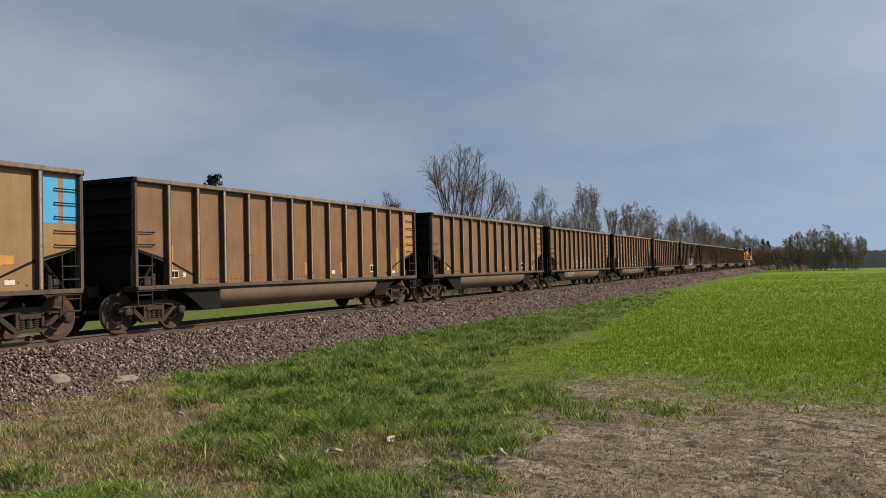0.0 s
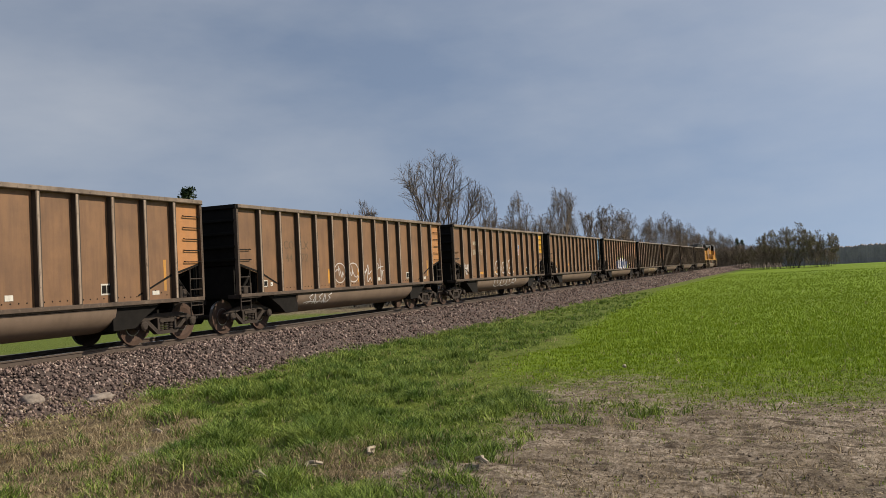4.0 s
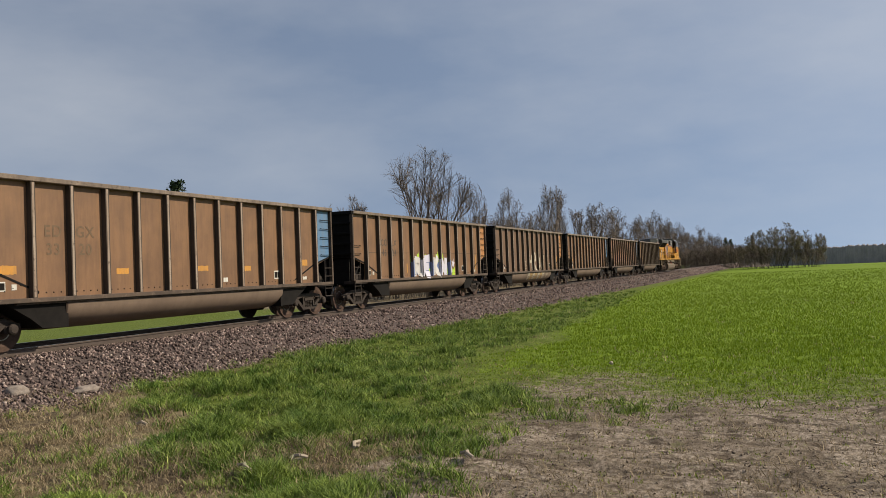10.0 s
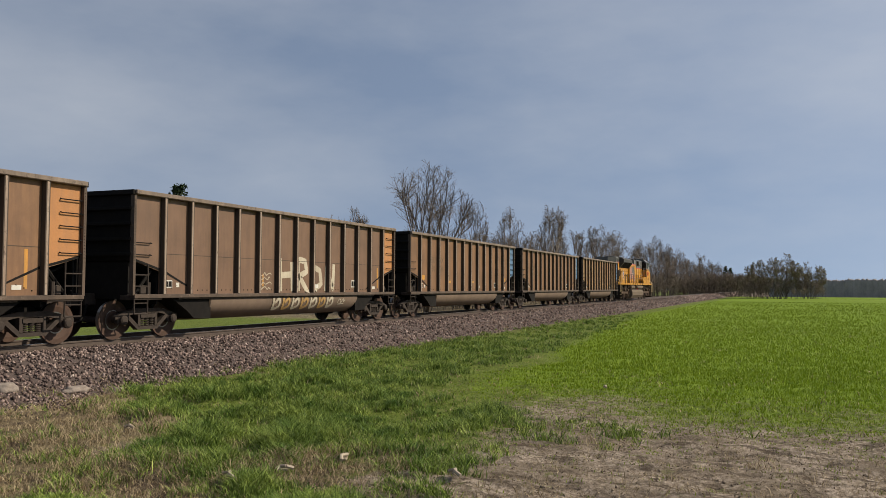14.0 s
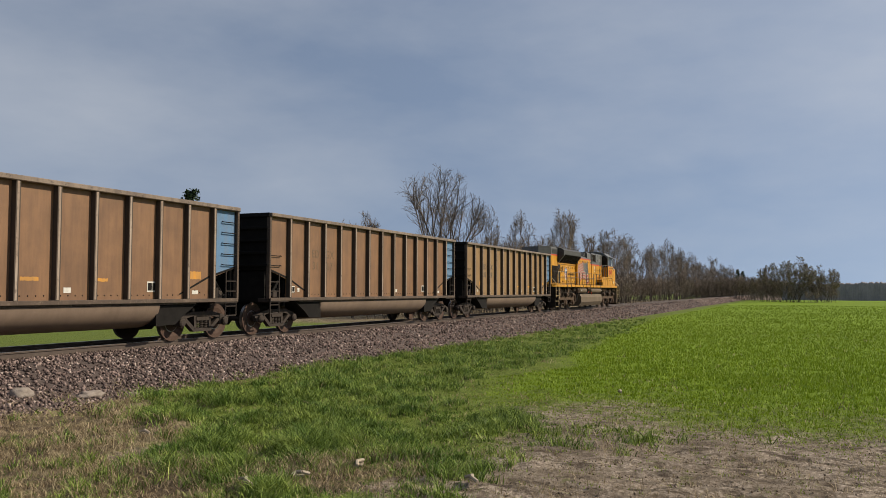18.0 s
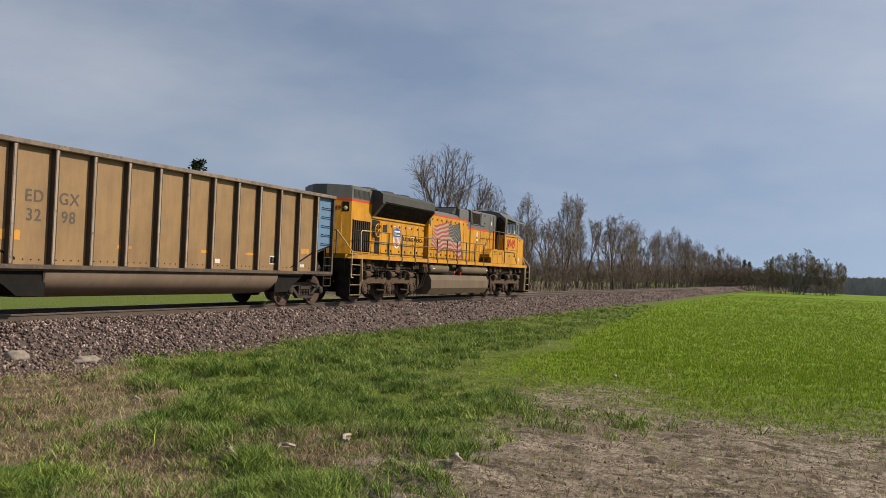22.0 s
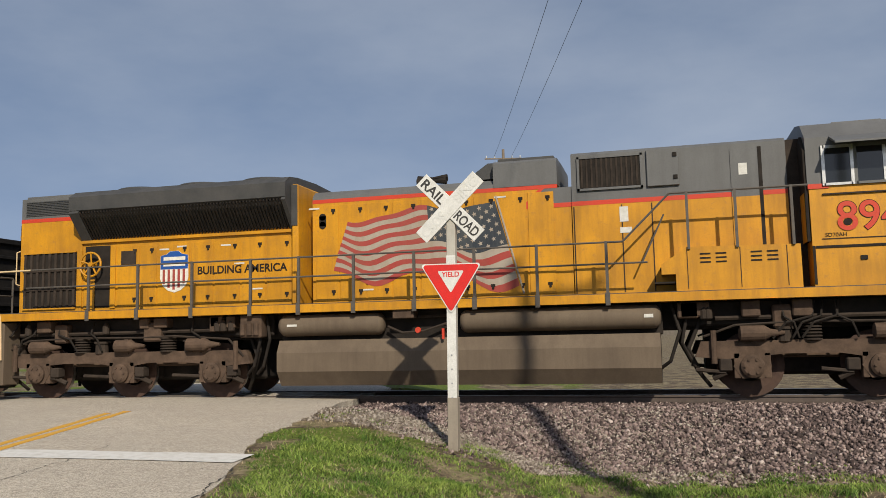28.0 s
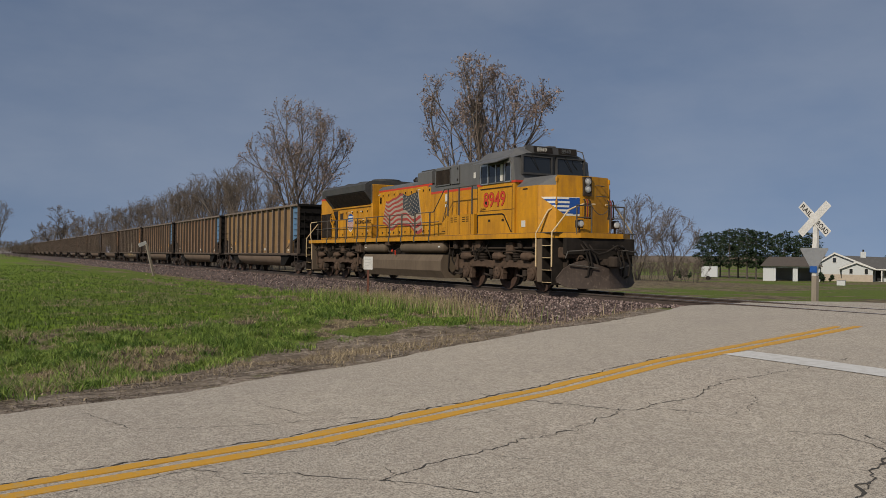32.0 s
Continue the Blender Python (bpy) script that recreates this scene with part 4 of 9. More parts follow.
LOCO = empty("locomotive", "yellow and grey diesel freight locomotive with flag mural", "locomotive")


SET_BACK = 0.0   # the rear hood is built in its own measure, then set back


def lp(name, bm, mat, parent=None, label="", smooth=False):
    ob = part(name, bm, mat, parent or LOCO, label, smooth)
    if parent is None:
        ob.location.x += SET_BACK
    return ob


def lbox(name, x0, x1, y0, y1, z0, z1, mat, bevel=0.0, parent=None, label=""):
    bm = bmesh.new()
    box(bm, x0, x1, y0, y1, z0, z1, bevel)
    return lp(name, bm, mat, parent, label)


# frame and walkway
bm = bmesh.new()
prism(bm, [(0.95, -1.55), (20.5, -1.55), (21.35, -1.35), (21.65, -0.8), (21.65, 0.8), (21.35, 1.35), (20.5, 1.55), (0.95, 1.55), (0.5, 1.3), (0.5, -1.3)], "z", 1.6, 1.75)
sill = lp("side_sill", bm, mat_lyel, label="yellow walkway edge")
lbox("walkway", 0.6, 21.4, -1.5, 1.5, 1.745, 1.765, mat_ldark)
lbox("underframe", 0.7, 21.3, -0.95, 0.95, 1.12, 1.6, mat_lblack, 0.02)
bm = bmesh.new()
box(bm, 0.4, 1.5, -0.5, 0.5, 0.7, 1.15, 0.03)
lp("draft_gear_box", bm, mat_lblack)
bm = bmesh.new()
box(bm, 20.6, 21.6, -0.5, 0.5, 0.7, 1.15, 0.03)
lp("draft_gear_box", bm, mat_lblack)

HW = 0.97


def shell(name, x0, x1, prof, mat, label=""):
    """A length of hood: prof lists (y, z) of the near half from the foot to the ridge; mirrored."""
    bm = bmesh.new()
    pts = [(-y, z) for y, z in prof] + [(y, z) for y, z in prof[::-1]]
    prism(bm, pts, "x", x0, x1)
    return lp(name, bm, mat, label=label)


# rear end with slanted corners
SET_BACK = -0.21
bm = bmesh.new()
REAR = [(0.9, -0.3), (1.5, -1.02), (3.05, -1.02), (3.05, 1.02), (1.5, 1.02), (0.9, 0.3)]
prism(bm, REAR, "z", 1.765, 3.72)
lp("rear_hood", bm, mat_lyel)
bm = bmesh.new()
prism(bm, REAR, "z", 3.8, 4.24)
prism(bm, [(0.98, -0.26), (1.56, -0.94), (3.05, -0.94), (3.05, 0.94), (1.56, 0.94), (0.98, 0.26)], "z", 4.24, 4.3)
lp("rear_hood_top", bm, mat_lgrey)
bm = bmesh.new()
prism(bm, [(x - 0.004 * (x < 2), y * 1.004) for x, y in REAR], "z", 3.72, 3.8)
lp("red_stripe", bm, mat_lred)
for k in range(9):
    lbox("louvre", 1.62 + 0.0, 2.85, -1.035, -1.015, 3.86 + 0.036 * k, 3.88 + 0.036 * k, mat_ldark)
grille = lbox("radiator_intake", 1.6, 2.92, -1.03, -1.01, 1.84, 3.06, mat_lblack, label="black slatted side grille")
for k in range(9):
    lbox("slat", 1.63 + 0.152 * k, 1.685 + 0.152 * k, -1.06, -1.025, 1.86, 3.04, mat_lgear, parent=grille)
for z in (1.84, 2.24, 2.64, 3.03):
    lbox("bar", 1.6, 2.92, -1.065, -1.03, z, z + 0.03, mat_lyel if z in (1.84, 3.03) else mat_lgear, parent=grille)
lbox("rear_door", 0.88, 0.9, -0.17, 0.2, 1.9, 2.6, mat_lblack)
lbox("rear_grille", 0.88, 0.9, -0.17, 0.2, 2.66, 3.3, mat_lblack)
for y in (0.15, -0.08):
    bm = bmesh.new()
    lathe(bm, [(-0.03, 0.05), (0, 0.08), (0.03, 0.085)], (0.88, y, 3.64), "x", 14)
    lp("rear_headlight", bm, mat_lamp)
for z in (2.2, 2.7, 3.2, 3.55, 3.95):
    bm = bmesh.new()
    pipe(bm, [(0.9, 0.22, z), (0.8, 0.22, z), (0.8, 0.52, z), (0.9, 0.52, z)], 0.012, 5)
    lp("rear_grab_iron", bm, mat_lrail)
# slanted corner: window and number
cd = Vector((1.5 - 0.9, -1.02 + 0.3, 0)).normalized()
cn = Vector((cd.y, -cd.x, 0))


def on_corner(ob, along, z, out=0.004):
    p = Vector((0.9 + SET_BACK, -0.3, 0)) + cd * along + cn * out
    ob.parent = LOCO
    ob.matrix_basis = Matrix.Translation((p.x, p.y, z)) @ Matrix.Rotation(math.atan2(cd.y, cd.x), 4, "Z")
    return ob


ob = letters("8949", 0.235, mat_lmaroon, "rear_number", 0.003, bold=0.003)
sc = 0.5 / max(v.co.x for v in ob.data.vertices)
ob.data.transform(Matrix.Translation((0, -0.006, 0)) @ Matrix.Diagonal((sc, 1, 1, 1)))
on_corner(ob, 0.04, 3.36, 0.0)
bm = bmesh.new()
box(bm, 0, 0.25, -0.012, 0.0, 0, 0.35)
on_corner(part("corner_window", bm, mat_black), 0.59, 3.33, 0.0)
bm = bmesh.new()
lathe(bm, [(0, 0.01), (0.02, 0.08), (0.03, 0.085)], (0.12, -0.03, 0.12), "y", 16)
on_corner(part("corner_lamp", bm, mat_lcream), 0.59, 3.33, 0.0)
bm = bmesh.new()
pipe(bm, [(0, -0.02, 0), (0, -0.09, 0.03), (0, -0.09, 0.72), (0, -0.02, 0.75)], 0.013, 6)
on_corner(part("corner_grab_iron", bm, mat_lcream), 0.57, 2.4, 0.0)

# radiator wings
shell("radiator_housing", 3.05, 7.92, [(1.0, 3.3), (1.4, 3.8), (1.47, 3.84), (1.48, 4.12), (1.28, 4.25), (0.9, 4.3), (0.01, 4.33)], mat_ldark, "dark flared radiator housing")
shell("radiator_hood", 3.05, 7.92, [(1.0, 1.765), (1.0, 3.31), (0.01, 3.32)], mat_lyel)
for s in (-1, 1):
    rg = None
    for k in range(64):
        x = 3.3 + 0.0715 * k
        if s > 0 and k % 2:
            continue
        bm = bmesh.new()
        prism(bm, [(s * 1.03, 3.27), (s * 1.47, 3.78), (s * 1.45, 3.81), (s * 1.0, 3.3)], "x", x, x + 0.02)
        if rg is None:
            bm2 = bmesh.new()
            prism(bm2, [(s * 1.0, 3.26), (s * 1.05, 3.26), (s * 1.49, 3.78), (s * 1.46, 3.83), (s * 1.4, 3.83)], "x", 3.06, 3.28)
            lp("grille_end", bm2, mat_ldark)
            bm2 = bmesh.new()
            prism(bm2, [(s * 1.0, 3.26), (s * 1.05, 3.26), (s * 1.49, 3.78), (s * 1.46, 3.83), (s * 1.4, 3.83)], "x", 7.84, 7.925)
            rg = lp("radiator_grille", bm2, mat_ldark, label="slanted grille under the radiator flare")
        lp("slat", bm, mat_lblack, rg)
lbox("gutter", 3.05, 7.92, -1.06, -1.0, 3.2, 3.26, mat_lyel)
for x in (3.9, 5.4, 6.9):
    bm = bmesh.new()
    lathe(bm, [(0, 0.66), (0.09, 0.66), (0.12, 0.6), (0.12, 0.05)], (x, 0, 4.32), "z", 26)
    lp("radiator_fan", bm, mat_ldark)
lbox("bulkhead", 7.92, 8.06, -1.2, 1.2, 1.765, 4.12, mat_lyel, 0.03)
lbox("bulkhead_post", 7.93, 8.05, -1.215, -1.19, 3.3, 4.1, mat_ldark)

# long engine hood with a rounded top
SET_BACK = 0.0
shell("engine_hood", 8.06, 13.1, [(HW, 1.765), (HW, 3.74)], mat_lyel)
shell("engine_hood_stripe", 8.06, 12.3, [(HW + 0.003, 3.735), (HW + 0.003, 3.81)], mat_lred)
shell("engine_hood_top", 8.06, 11.7, [(HW, 3.81), (HW - 0.02, 3.88), (0.82, 3.98), (0.5, 4.04), (0.01, 4.06)], mat_lgrey)
shell("intake_housing", 11.68, 12.86, [(HW + 0.01, 3.81), (HW + 0.01, 4.26), (0.9, 4.31), (0.01, 4.33)], mat_lgrey)
bm = bmesh.new()
prism(bm, [(11.1, 4.02), (11.7, 4.02), (11.7, 4.32), (11.55, 4.32)], "y", -0.8, 0.8)
lp("intake_fairing", bm, mat_ldark)
lbox("intake_lid", 11.75, 12.8, -0.85, 0.85, 4.31, 4.37, mat_ldark, 0.01)
# stripe steps down in front of the intake
bm = bmesh.new()
prism(bm, [(12.3, 3.81), (12.86, 3.81), (12.86, 3.74), (12.62, 3.74), (12.32, 3.46), (13.12, 3.46), (13.12, 3.38), (12.15, 3.38), (12.52, 3.735), (12.3, 3.735)], "y", -HW - 0.006, -HW + 0.01)
lp("red_stripe", bm, mat_lred)
bm = bmesh.new()
prism(bm, [(12.62, 3.745), (12.86, 3.745), (13.12, 3.745), (13.12, 3.46), (12.34, 3.46)], "y", -HW - 0.003, -HW + 0.01)
lp("grey_panel", bm, mat_lgrey)
CW = 1.0
shell("cabinet_hood", 13.12, 16.75, [(CW, 1.765), (CW, 3.38)], mat_lyel)
shell("red_stripe", 13.12, 16.75, [(CW + 0.003, 3.38), (CW + 0.003, 3.46)], mat_lred)
shell("cabinet_hood_top", 13.12, 16.75, [(CW, 3.46), (CW, 4.3), (0.9, 4.36), (0.01, 4.38)], mat_lgrey)
gr = lbox("air_grille", 13.25, 14.36, -CW - 0.02, -CW + 0.01, 3.66, 4.24, mat_lblack, label="dark louvred air intake")
for k in range(12):
    lbox("slat", 13.3 + 0.088 * k, 13.33 + 0.088 * k, -CW - 0.035, -CW - 0.015, 3.69, 4.21, mat_lgear, parent=gr)
for x0, x1, z0, z1 in ((13.23, 14.38, 4.22, 4.26), (13.23, 14.38, 3.64, 3.68), (13.23, 13.27, 3.64, 4.26), (14.34, 14.38, 3.64, 4.26)):
    lbox("grille_frame", x0, x1, -CW - 0.04, -CW, z0, z1, mat_lgrey, parent=gr)
pn = lbox("grey_hatch", 14.45, 15.0, -CW - 0.05, -CW, 3.64, 4.3, mat_lgrey, 0.01)
for z in (3.75, 4.15):
    lbox("latch", 14.9, 14.97, -CW - 0.07, -CW - 0.045, z, z + 0.07, mat_lblack, parent=pn)
lbox("cabinet_door", 15.85, 16.3, -CW - 0.014, -CW, 2.5, 4.2, mat_lgrey, label="tall grey and yellow access door")
lbox("cabinet_door_foot", 15.85, 16.3, -CW - 0.018, -CW, 2.45, 3.37, mat_lyel)
lbox("door_gap", 16.3, 16.36, -CW - 0.02, -CW, 2.45, 4.22, mat_lblack)
lbox("door_sign", 15.98, 16.12, -CW - 0.02, -CW, 3.75, 3.95, mat_placard)
lbox("warning_sign", 13.95, 14.1, -CW - 0.008, -CW, 3.05, 3.32, mat_placard)
lbox("warning_sign", 13.95, 14.15, -CW - 0.008, -CW, 2.85, 2.95, mat_placard)
for x in (13.14, 13.98, 14.5):
    lbox("panel_seam", x, x + 0.02, -CW - 0.006, -CW, 1.8, 3.36, mat_lgear)

# engine room doors with latches
xs = [8.12, 8.62, 9.18, 9.7, 10.25, 10.75, 11.28, 11.75, 12.3, 12.8]
for a, b in zip(xs, xs[1:]):
    d = lbox("hood_door", a + 0.015, b - 0.015, -HW - 0.014, -HW, 1.82, 3.68, mat_lyel, 0.004)
    for z in (1.98, 3.56):
        bm = bmesh.new()
        box(bm, b - 0.16, b - 0.08, -HW - 0.026, -HW - 0.012, z, z + 0.05)
        rod(bm, (b - 0.12, -HW - 0.02, z - 0.04), (b - 0.12, -HW - 0.02, z), 0.022, 6)
        lp("latch", bm, mat_lblack, d)
SET_BACK = -0.21
for a, b in zip([3.9, 4.45, 4.85, 5.62, 6.15, 6.75, 7.3], [4.44, 4.84, 5.6, 6.13, 6.73, 7.28, 7.86]):
    d = lbox("hood_door", a + 0.015, b - 0.015, -1.014, -1.0, 1.85, 3.1, mat_lyel, 0.004)
    for z in (1.98, 2.98):
        bm = bmesh.new()
        box(bm, b - 0.16, b - 0.08, -1.026, -1.012, z, z + 0.05)
        rod(bm, (b - 0.12, -1.02, z - 0.04), (b - 0.12, -1.02, z), 0.022, 6)
        lp("latch", bm, mat_lblack, d)
for x, z in ((6.3, 3.0), (5.3, 3.02), (4.9, 2.98), (7.0, 2.1), (6.6, 2.62), (9.3, 2.0), (11.9, 3.62), (8.2, 3.62)):
    lbox("notice", x, x + 0.22, -1.018 if x < 8 else -HW - 0.02, -1.0 if x < 8 else -HW, z, z + 0.03, mat_placard)
lbox("small_louvre", 4.0, 4.35, -1.03, -1.0, 2.72, 3.0, mat_lgear)
# black panel laid flush for the shaded recess behind the brake wheel
bm = bmesh.new()
box(bm, 3.12, 3.72, -1.008, -1.0, 2.5, 3.14)
prism(bm, [(3.34, 1.85), (3.72, 1.85), (3.72, 2.5), (3.2, 2.5)], "y", -1.008, -1.0)
lp("brake_wheel_recess", bm, mat_lblack)
lbox("recess_panel", 3.1, 3.36, -1.02, -1.0, 1.82, 2.44, mat_lyel, 0.006)
lbox("recess_jamb", 3.74, 3.86, -1.03, -1.0, 1.82, 3.12, mat_lyel, 0.006)
bm = bmesh.new()
for k in range(20):
    a0, a1 = 2 * math.pi * k / 20, 2 * math.pi * (k + 1) / 20
    rod(bm, (3.36 + 0.25 * math.cos(a0), -1.16, 2.74 + 0.25 * math.sin(a0)), (3.36 + 0.25 * math.cos(a1), -1.16, 2.74 + 0.25 * math.sin(a1)), 0.022, 6)
for k in range(5):
    a = 2 * math.pi * k / 5 + 0.3
    rod(bm, (3.36, -1.12, 2.74), (3.36 + 0.25 * math.cos(a), -1.16, 2.74 + 0.25 * math.sin(a)), 0.018, 6)
rod(bm, (3.36, -1.0, 2.74), (3.36, -1.18, 2.74), 0.05, 10)
lp("hand_brake_wheel", bm, mat_lyel, label="yellow spoked hand brake wheel")
SET_BACK = 0.0
bm = bmesh.new()
lathe(bm, [(0, 0.07), (0.02, 0.07)], (8.28, -HW - 0.03, 3.3), "y", 16)
box(bm, 8.21, 8.35, -HW - 0.03, -HW - 0.01, 3.28, 3.48)
lathe(bm, [(0, 0.07), (0.02, 0.07)], (8.28, -HW - 0.03, 3.46), "y", 16)
lp("oval_port", bm, mat_lblack)

# cab
CB = [(17.0, 1.765), (19.2, 1.765), (19.2, 3.42), (17.0, 3.42)]
bm = bmesh.new()
prism(bm, CB, "y", -1.47, 1.47)
cab = lp("cab", bm, mat_lyel, label="cab with grey upper half")
bm = bmesh.new()
pts = [(-1.475, 3.42), (-1.475, 4.2), (-1.1, 4.5), (-0.6, 4.6), (0.6, 4.6), (1.1, 4.5), (1.475, 4.2), (1.475, 3.42)]
prism(bm, pts, "x", 16.98, 18.75)
v0 = [bm.verts.new((18.75, y, z)) for y, z in pts]
v1 = [bm.verts.new((x, y, z)) for (y, z), x in zip([(-1.475, 3.42), (-1.475, 4.16), (-1.05, 4.3), (-0.55, 4.34), (0.55, 4.34), (1.05, 4.3), (1.475, 4.16), (1.475, 3.42)], [19.24, 19.12, 19.25, 19.3, 19.3, 19.25, 19.12, 19.24])]
bm.faces.new(v1)
for i in range(8):
    j = (i + 1) % 8
    bm.faces.new((v0[i], v0[j], v1[j], v1[i]))
lp("cab_top", bm, mat_lgrey)
bm = bmesh.new()
box(bm, 16.985, 17.3, -1.485, 1.485, 3.35, 3.43)
box(bm, 19.0, 19.26, -1.485, 1.485, 3.36, 3.43)
lp("red_stripe", bm, mat_lred)
for x0, x1 in ((17.24, 17.66), (17.72, 18.6), (18.68, 19.02)):
    w = lbox("side_window", x0, x1, -1.495, -1.475, 3.42, 4.02, mat_glass, label="dark cab side window")
    for a, b, c, d in ((x0 - 0.03, x0 + 0.02, 3.39, 4.05), (x1 - 0.02, x1 + 0.03, 3.39, 4.05), (x0, x1, 3.39, 3.43), (x0, x1, 4.0, 4.05)):
        lbox("window_frame", a, b, -1.51, -1.478, c, d, mat_chrome if x0 != 17.72 else mat_lgrey, parent=w)
lbox("window_bar", 18.12, 18.17, -1.51, -1.48, 3.43, 4.0, mat_chrome)
lbox("window_blind", 18.4, 18.55, -1.5, -1.49, 3.45, 3.98, mat_placard)
bm = bmesh.new()
prism(bm, [(-1.48, 4.16), (-1.48, 4.2), (-1.95, 4.02), (-1.95, 3.99)], "x", 17.35, 18.9)
lp("sun_shade", bm, mat_lgrey, label="grey sun shade over the cab window")
lbox("arm_rest", 17.2, 19.05, -1.5, -1.47, 3.24, 3.265, mat_lgear)
bm = bmesh.new()
prism(bm, [(17.05, 2.42), (18.5, 2.42), (18.62, 2.38), (19.05, 1.82), (19.02, 1.8), (18.6, 2.34), (18.48, 2.38), (17.05, 2.38)], "y", -1.484, -1.47)
box(bm, 17.0, 17.04, -1.484, -1.47, 1.8, 2.42)
lp("door_seam", bm, mat_lblack)
lbox("cab_seam", 17.15, 19.2, -1.48, -1.47, 2.52, 2.535, mat_lgear)
lbox("cab_seam", 19.06, 19.08, -1.48, -1.47, 1.8, 3.3, mat_lgear)
for x in (17.7, 18.5):
    lbox("latch", x, x + 0.1, -1.49, -1.47, 2.17, 2.24, mat_lblack)
lbox("notice", 19.5, 19.7, -1.415, -1.38, 1.95, 2.15, mat_placard)
lbox("nose_slot", 19.55, 19.8, -1.41, -1.38, 3.1, 3.14, mat_lblack)
ob = letters("8949", 0.66, mat_lblack, "cab_number_outline", 0.002, bold=0.016)
ob.parent, ob.location = LOCO, (17.38, -1.476, 2.66)
ob = letters("8949", 0.66, mat_lred, "cab_number", 0.004, bold=0.006)
ob.parent, ob.location = LOCO, (17.38, -1.478, 2.66)
ob = letters("SD70AH", 0.09, mat_lblack, "model_mark", 0.002)
ob.parent, ob.location = LOCO, (17.2, -1.476, 2.56)
# recessed rear wall of the cab with its door
lbox("cab_back", 16.75, 17.0, -1.0, 1.0, 1.765, 4.3, mat_lgear)
bm = bmesh.new()
prism(bm, [(-1.0, 4.2), (-1.0, 2.5), (-1.45, 2.5), (-1.45, 4.0), (-1.2, 4.28)], "x", 16.94, 16.985)
lp("cab_rear_door", bm, mat_lblack)
lbox("cab_rear_door_foot", 16.93, 16.98, -1.4, -1.02, 2.5, 3.3, mat_lyel)

# nose: blunt yellow walls, a taller middle block and grey sloping top plates
NB = [(19.2, -1.4), (20.32, -1.4), (20.74, -1.0), (20.9, -0.16), (20.9, 0.16), (20.74, 1.0), (20.32, 1.4), (19.2, 1.4)]
NT = [(19.2, -1.12), (20.15, -1.04), (20.72, -0.99), (20.88, -0.16), (20.88, 0.16), (20.72, 0.99), (20.15, 1.04), (19.2, 1.12)]
bm = bmesh.new()
vb = [bm.verts.new((x, y, 1.765)) for x, y in NB]
vm = [bm.verts.new((x, y, 3.2)) for x, y in NB]
vt = [bm.verts.new((x, y, 3.5)) for x, y in NT]
bm.faces.new(vb[::-1])
for i in range(8):
    j = (i + 1) % 8
    bm.faces.new((vb[i], vb[j], vm[j], vm[i]))
for i in (2, 3, 4):
    bm.faces.new((vm[i], vm[i + 1], vt[i + 1], vt[i]))
lp("nose", bm, mat_lyel, label="blunt yellow nose")
bm = bmesh.new()
vm = [bm.verts.new((x, y, 3.2)) for x, y in NB]
vt = [bm.verts.new((x, y, 3.5)) for x, y in NT]
bm.faces.new(vt)
for i in (0, 1, 5, 6):
    bm.faces.new((vm[i], vm[i + 1], vt[i + 1], vt[i]))
lp("nose_top", bm, mat_lgrey, label="grey sloping top of the nose")
for s in (-1, 1):
    bm = bmesh.new()
    rod(bm, (20.74, s * 1.003, 1.8), (20.74, s * 1.003, 3.46), 0.014, 6)
    rod(bm, (20.325, s * 1.4, 1.8), (20.325, s * 1.4, 3.2), 0.014, 6)
    for z in (1.95, 2.6, 3.3):
        box(bm, 20.71, 20.77, s * 1.01 - 0.025, s * 1.01 + 0.025, z, z + 0.14, 0.008)
    lp("door_hinge", bm, mat_lyel)
bm = bmesh.new()
prism(bm, [(20.6, -0.17), (20.96, -0.15), (20.96, 0.15), (20.6, 0.17)], "z", 2.9, 3.47)
lp("nose_headlight_box", bm, mat_lgear)
for z in (3.33, 3.1):
    bm = bmesh.new()
    lathe(bm, [(-0.02, 0.115), (0.02, 0.115), (0.03, 0.095), (0.018, 0.09), (0.012, 0.02)], (20.96, 0, z), "x", 18)
    hl = lp("headlight", bm, mat_chrome)
    bm = bmesh.new()
    lathe(bm, [(0.0, 0.088), (0.028, 0.07), (0.036, 0.03), (0.038, 0.004)], (20.96, 0, z), "x", 16)
    part("lens", bm, mat_lamp, hl)
for y, z in ((0.35, 3.22), (0.42, 2.9)):
    bm = bmesh.new()
    pipe(bm, [(20.85, y, z), (20.97, y, z), (20.95, y + 0.3, z), (20.8, y + 0.3, z)], 0.014, 6)
    lp("nose_grab_iron", bm, mat_lrail)
for y in (-0.68, 0.68):
    bm = bmesh.new()
    box(bm, 21.36, 21.48, y - 0.12, y + 0.12, 1.9, 2.14, 0.02)
    rod(bm, (21.42, y, 1.68), (21.42, y, 1.92), 0.03, 6)
    dl = lp("ditch_light", bm, mat_lgear)
    bm = bmesh.new()
    lathe(bm, [(-0.02, 0.1), (0.03, 0.1), (0.05, 0.075), (0.055, 0.005)], (21.48, y, 2.02), "x", 16)
    part("lens", bm, mat_lamp, dl)
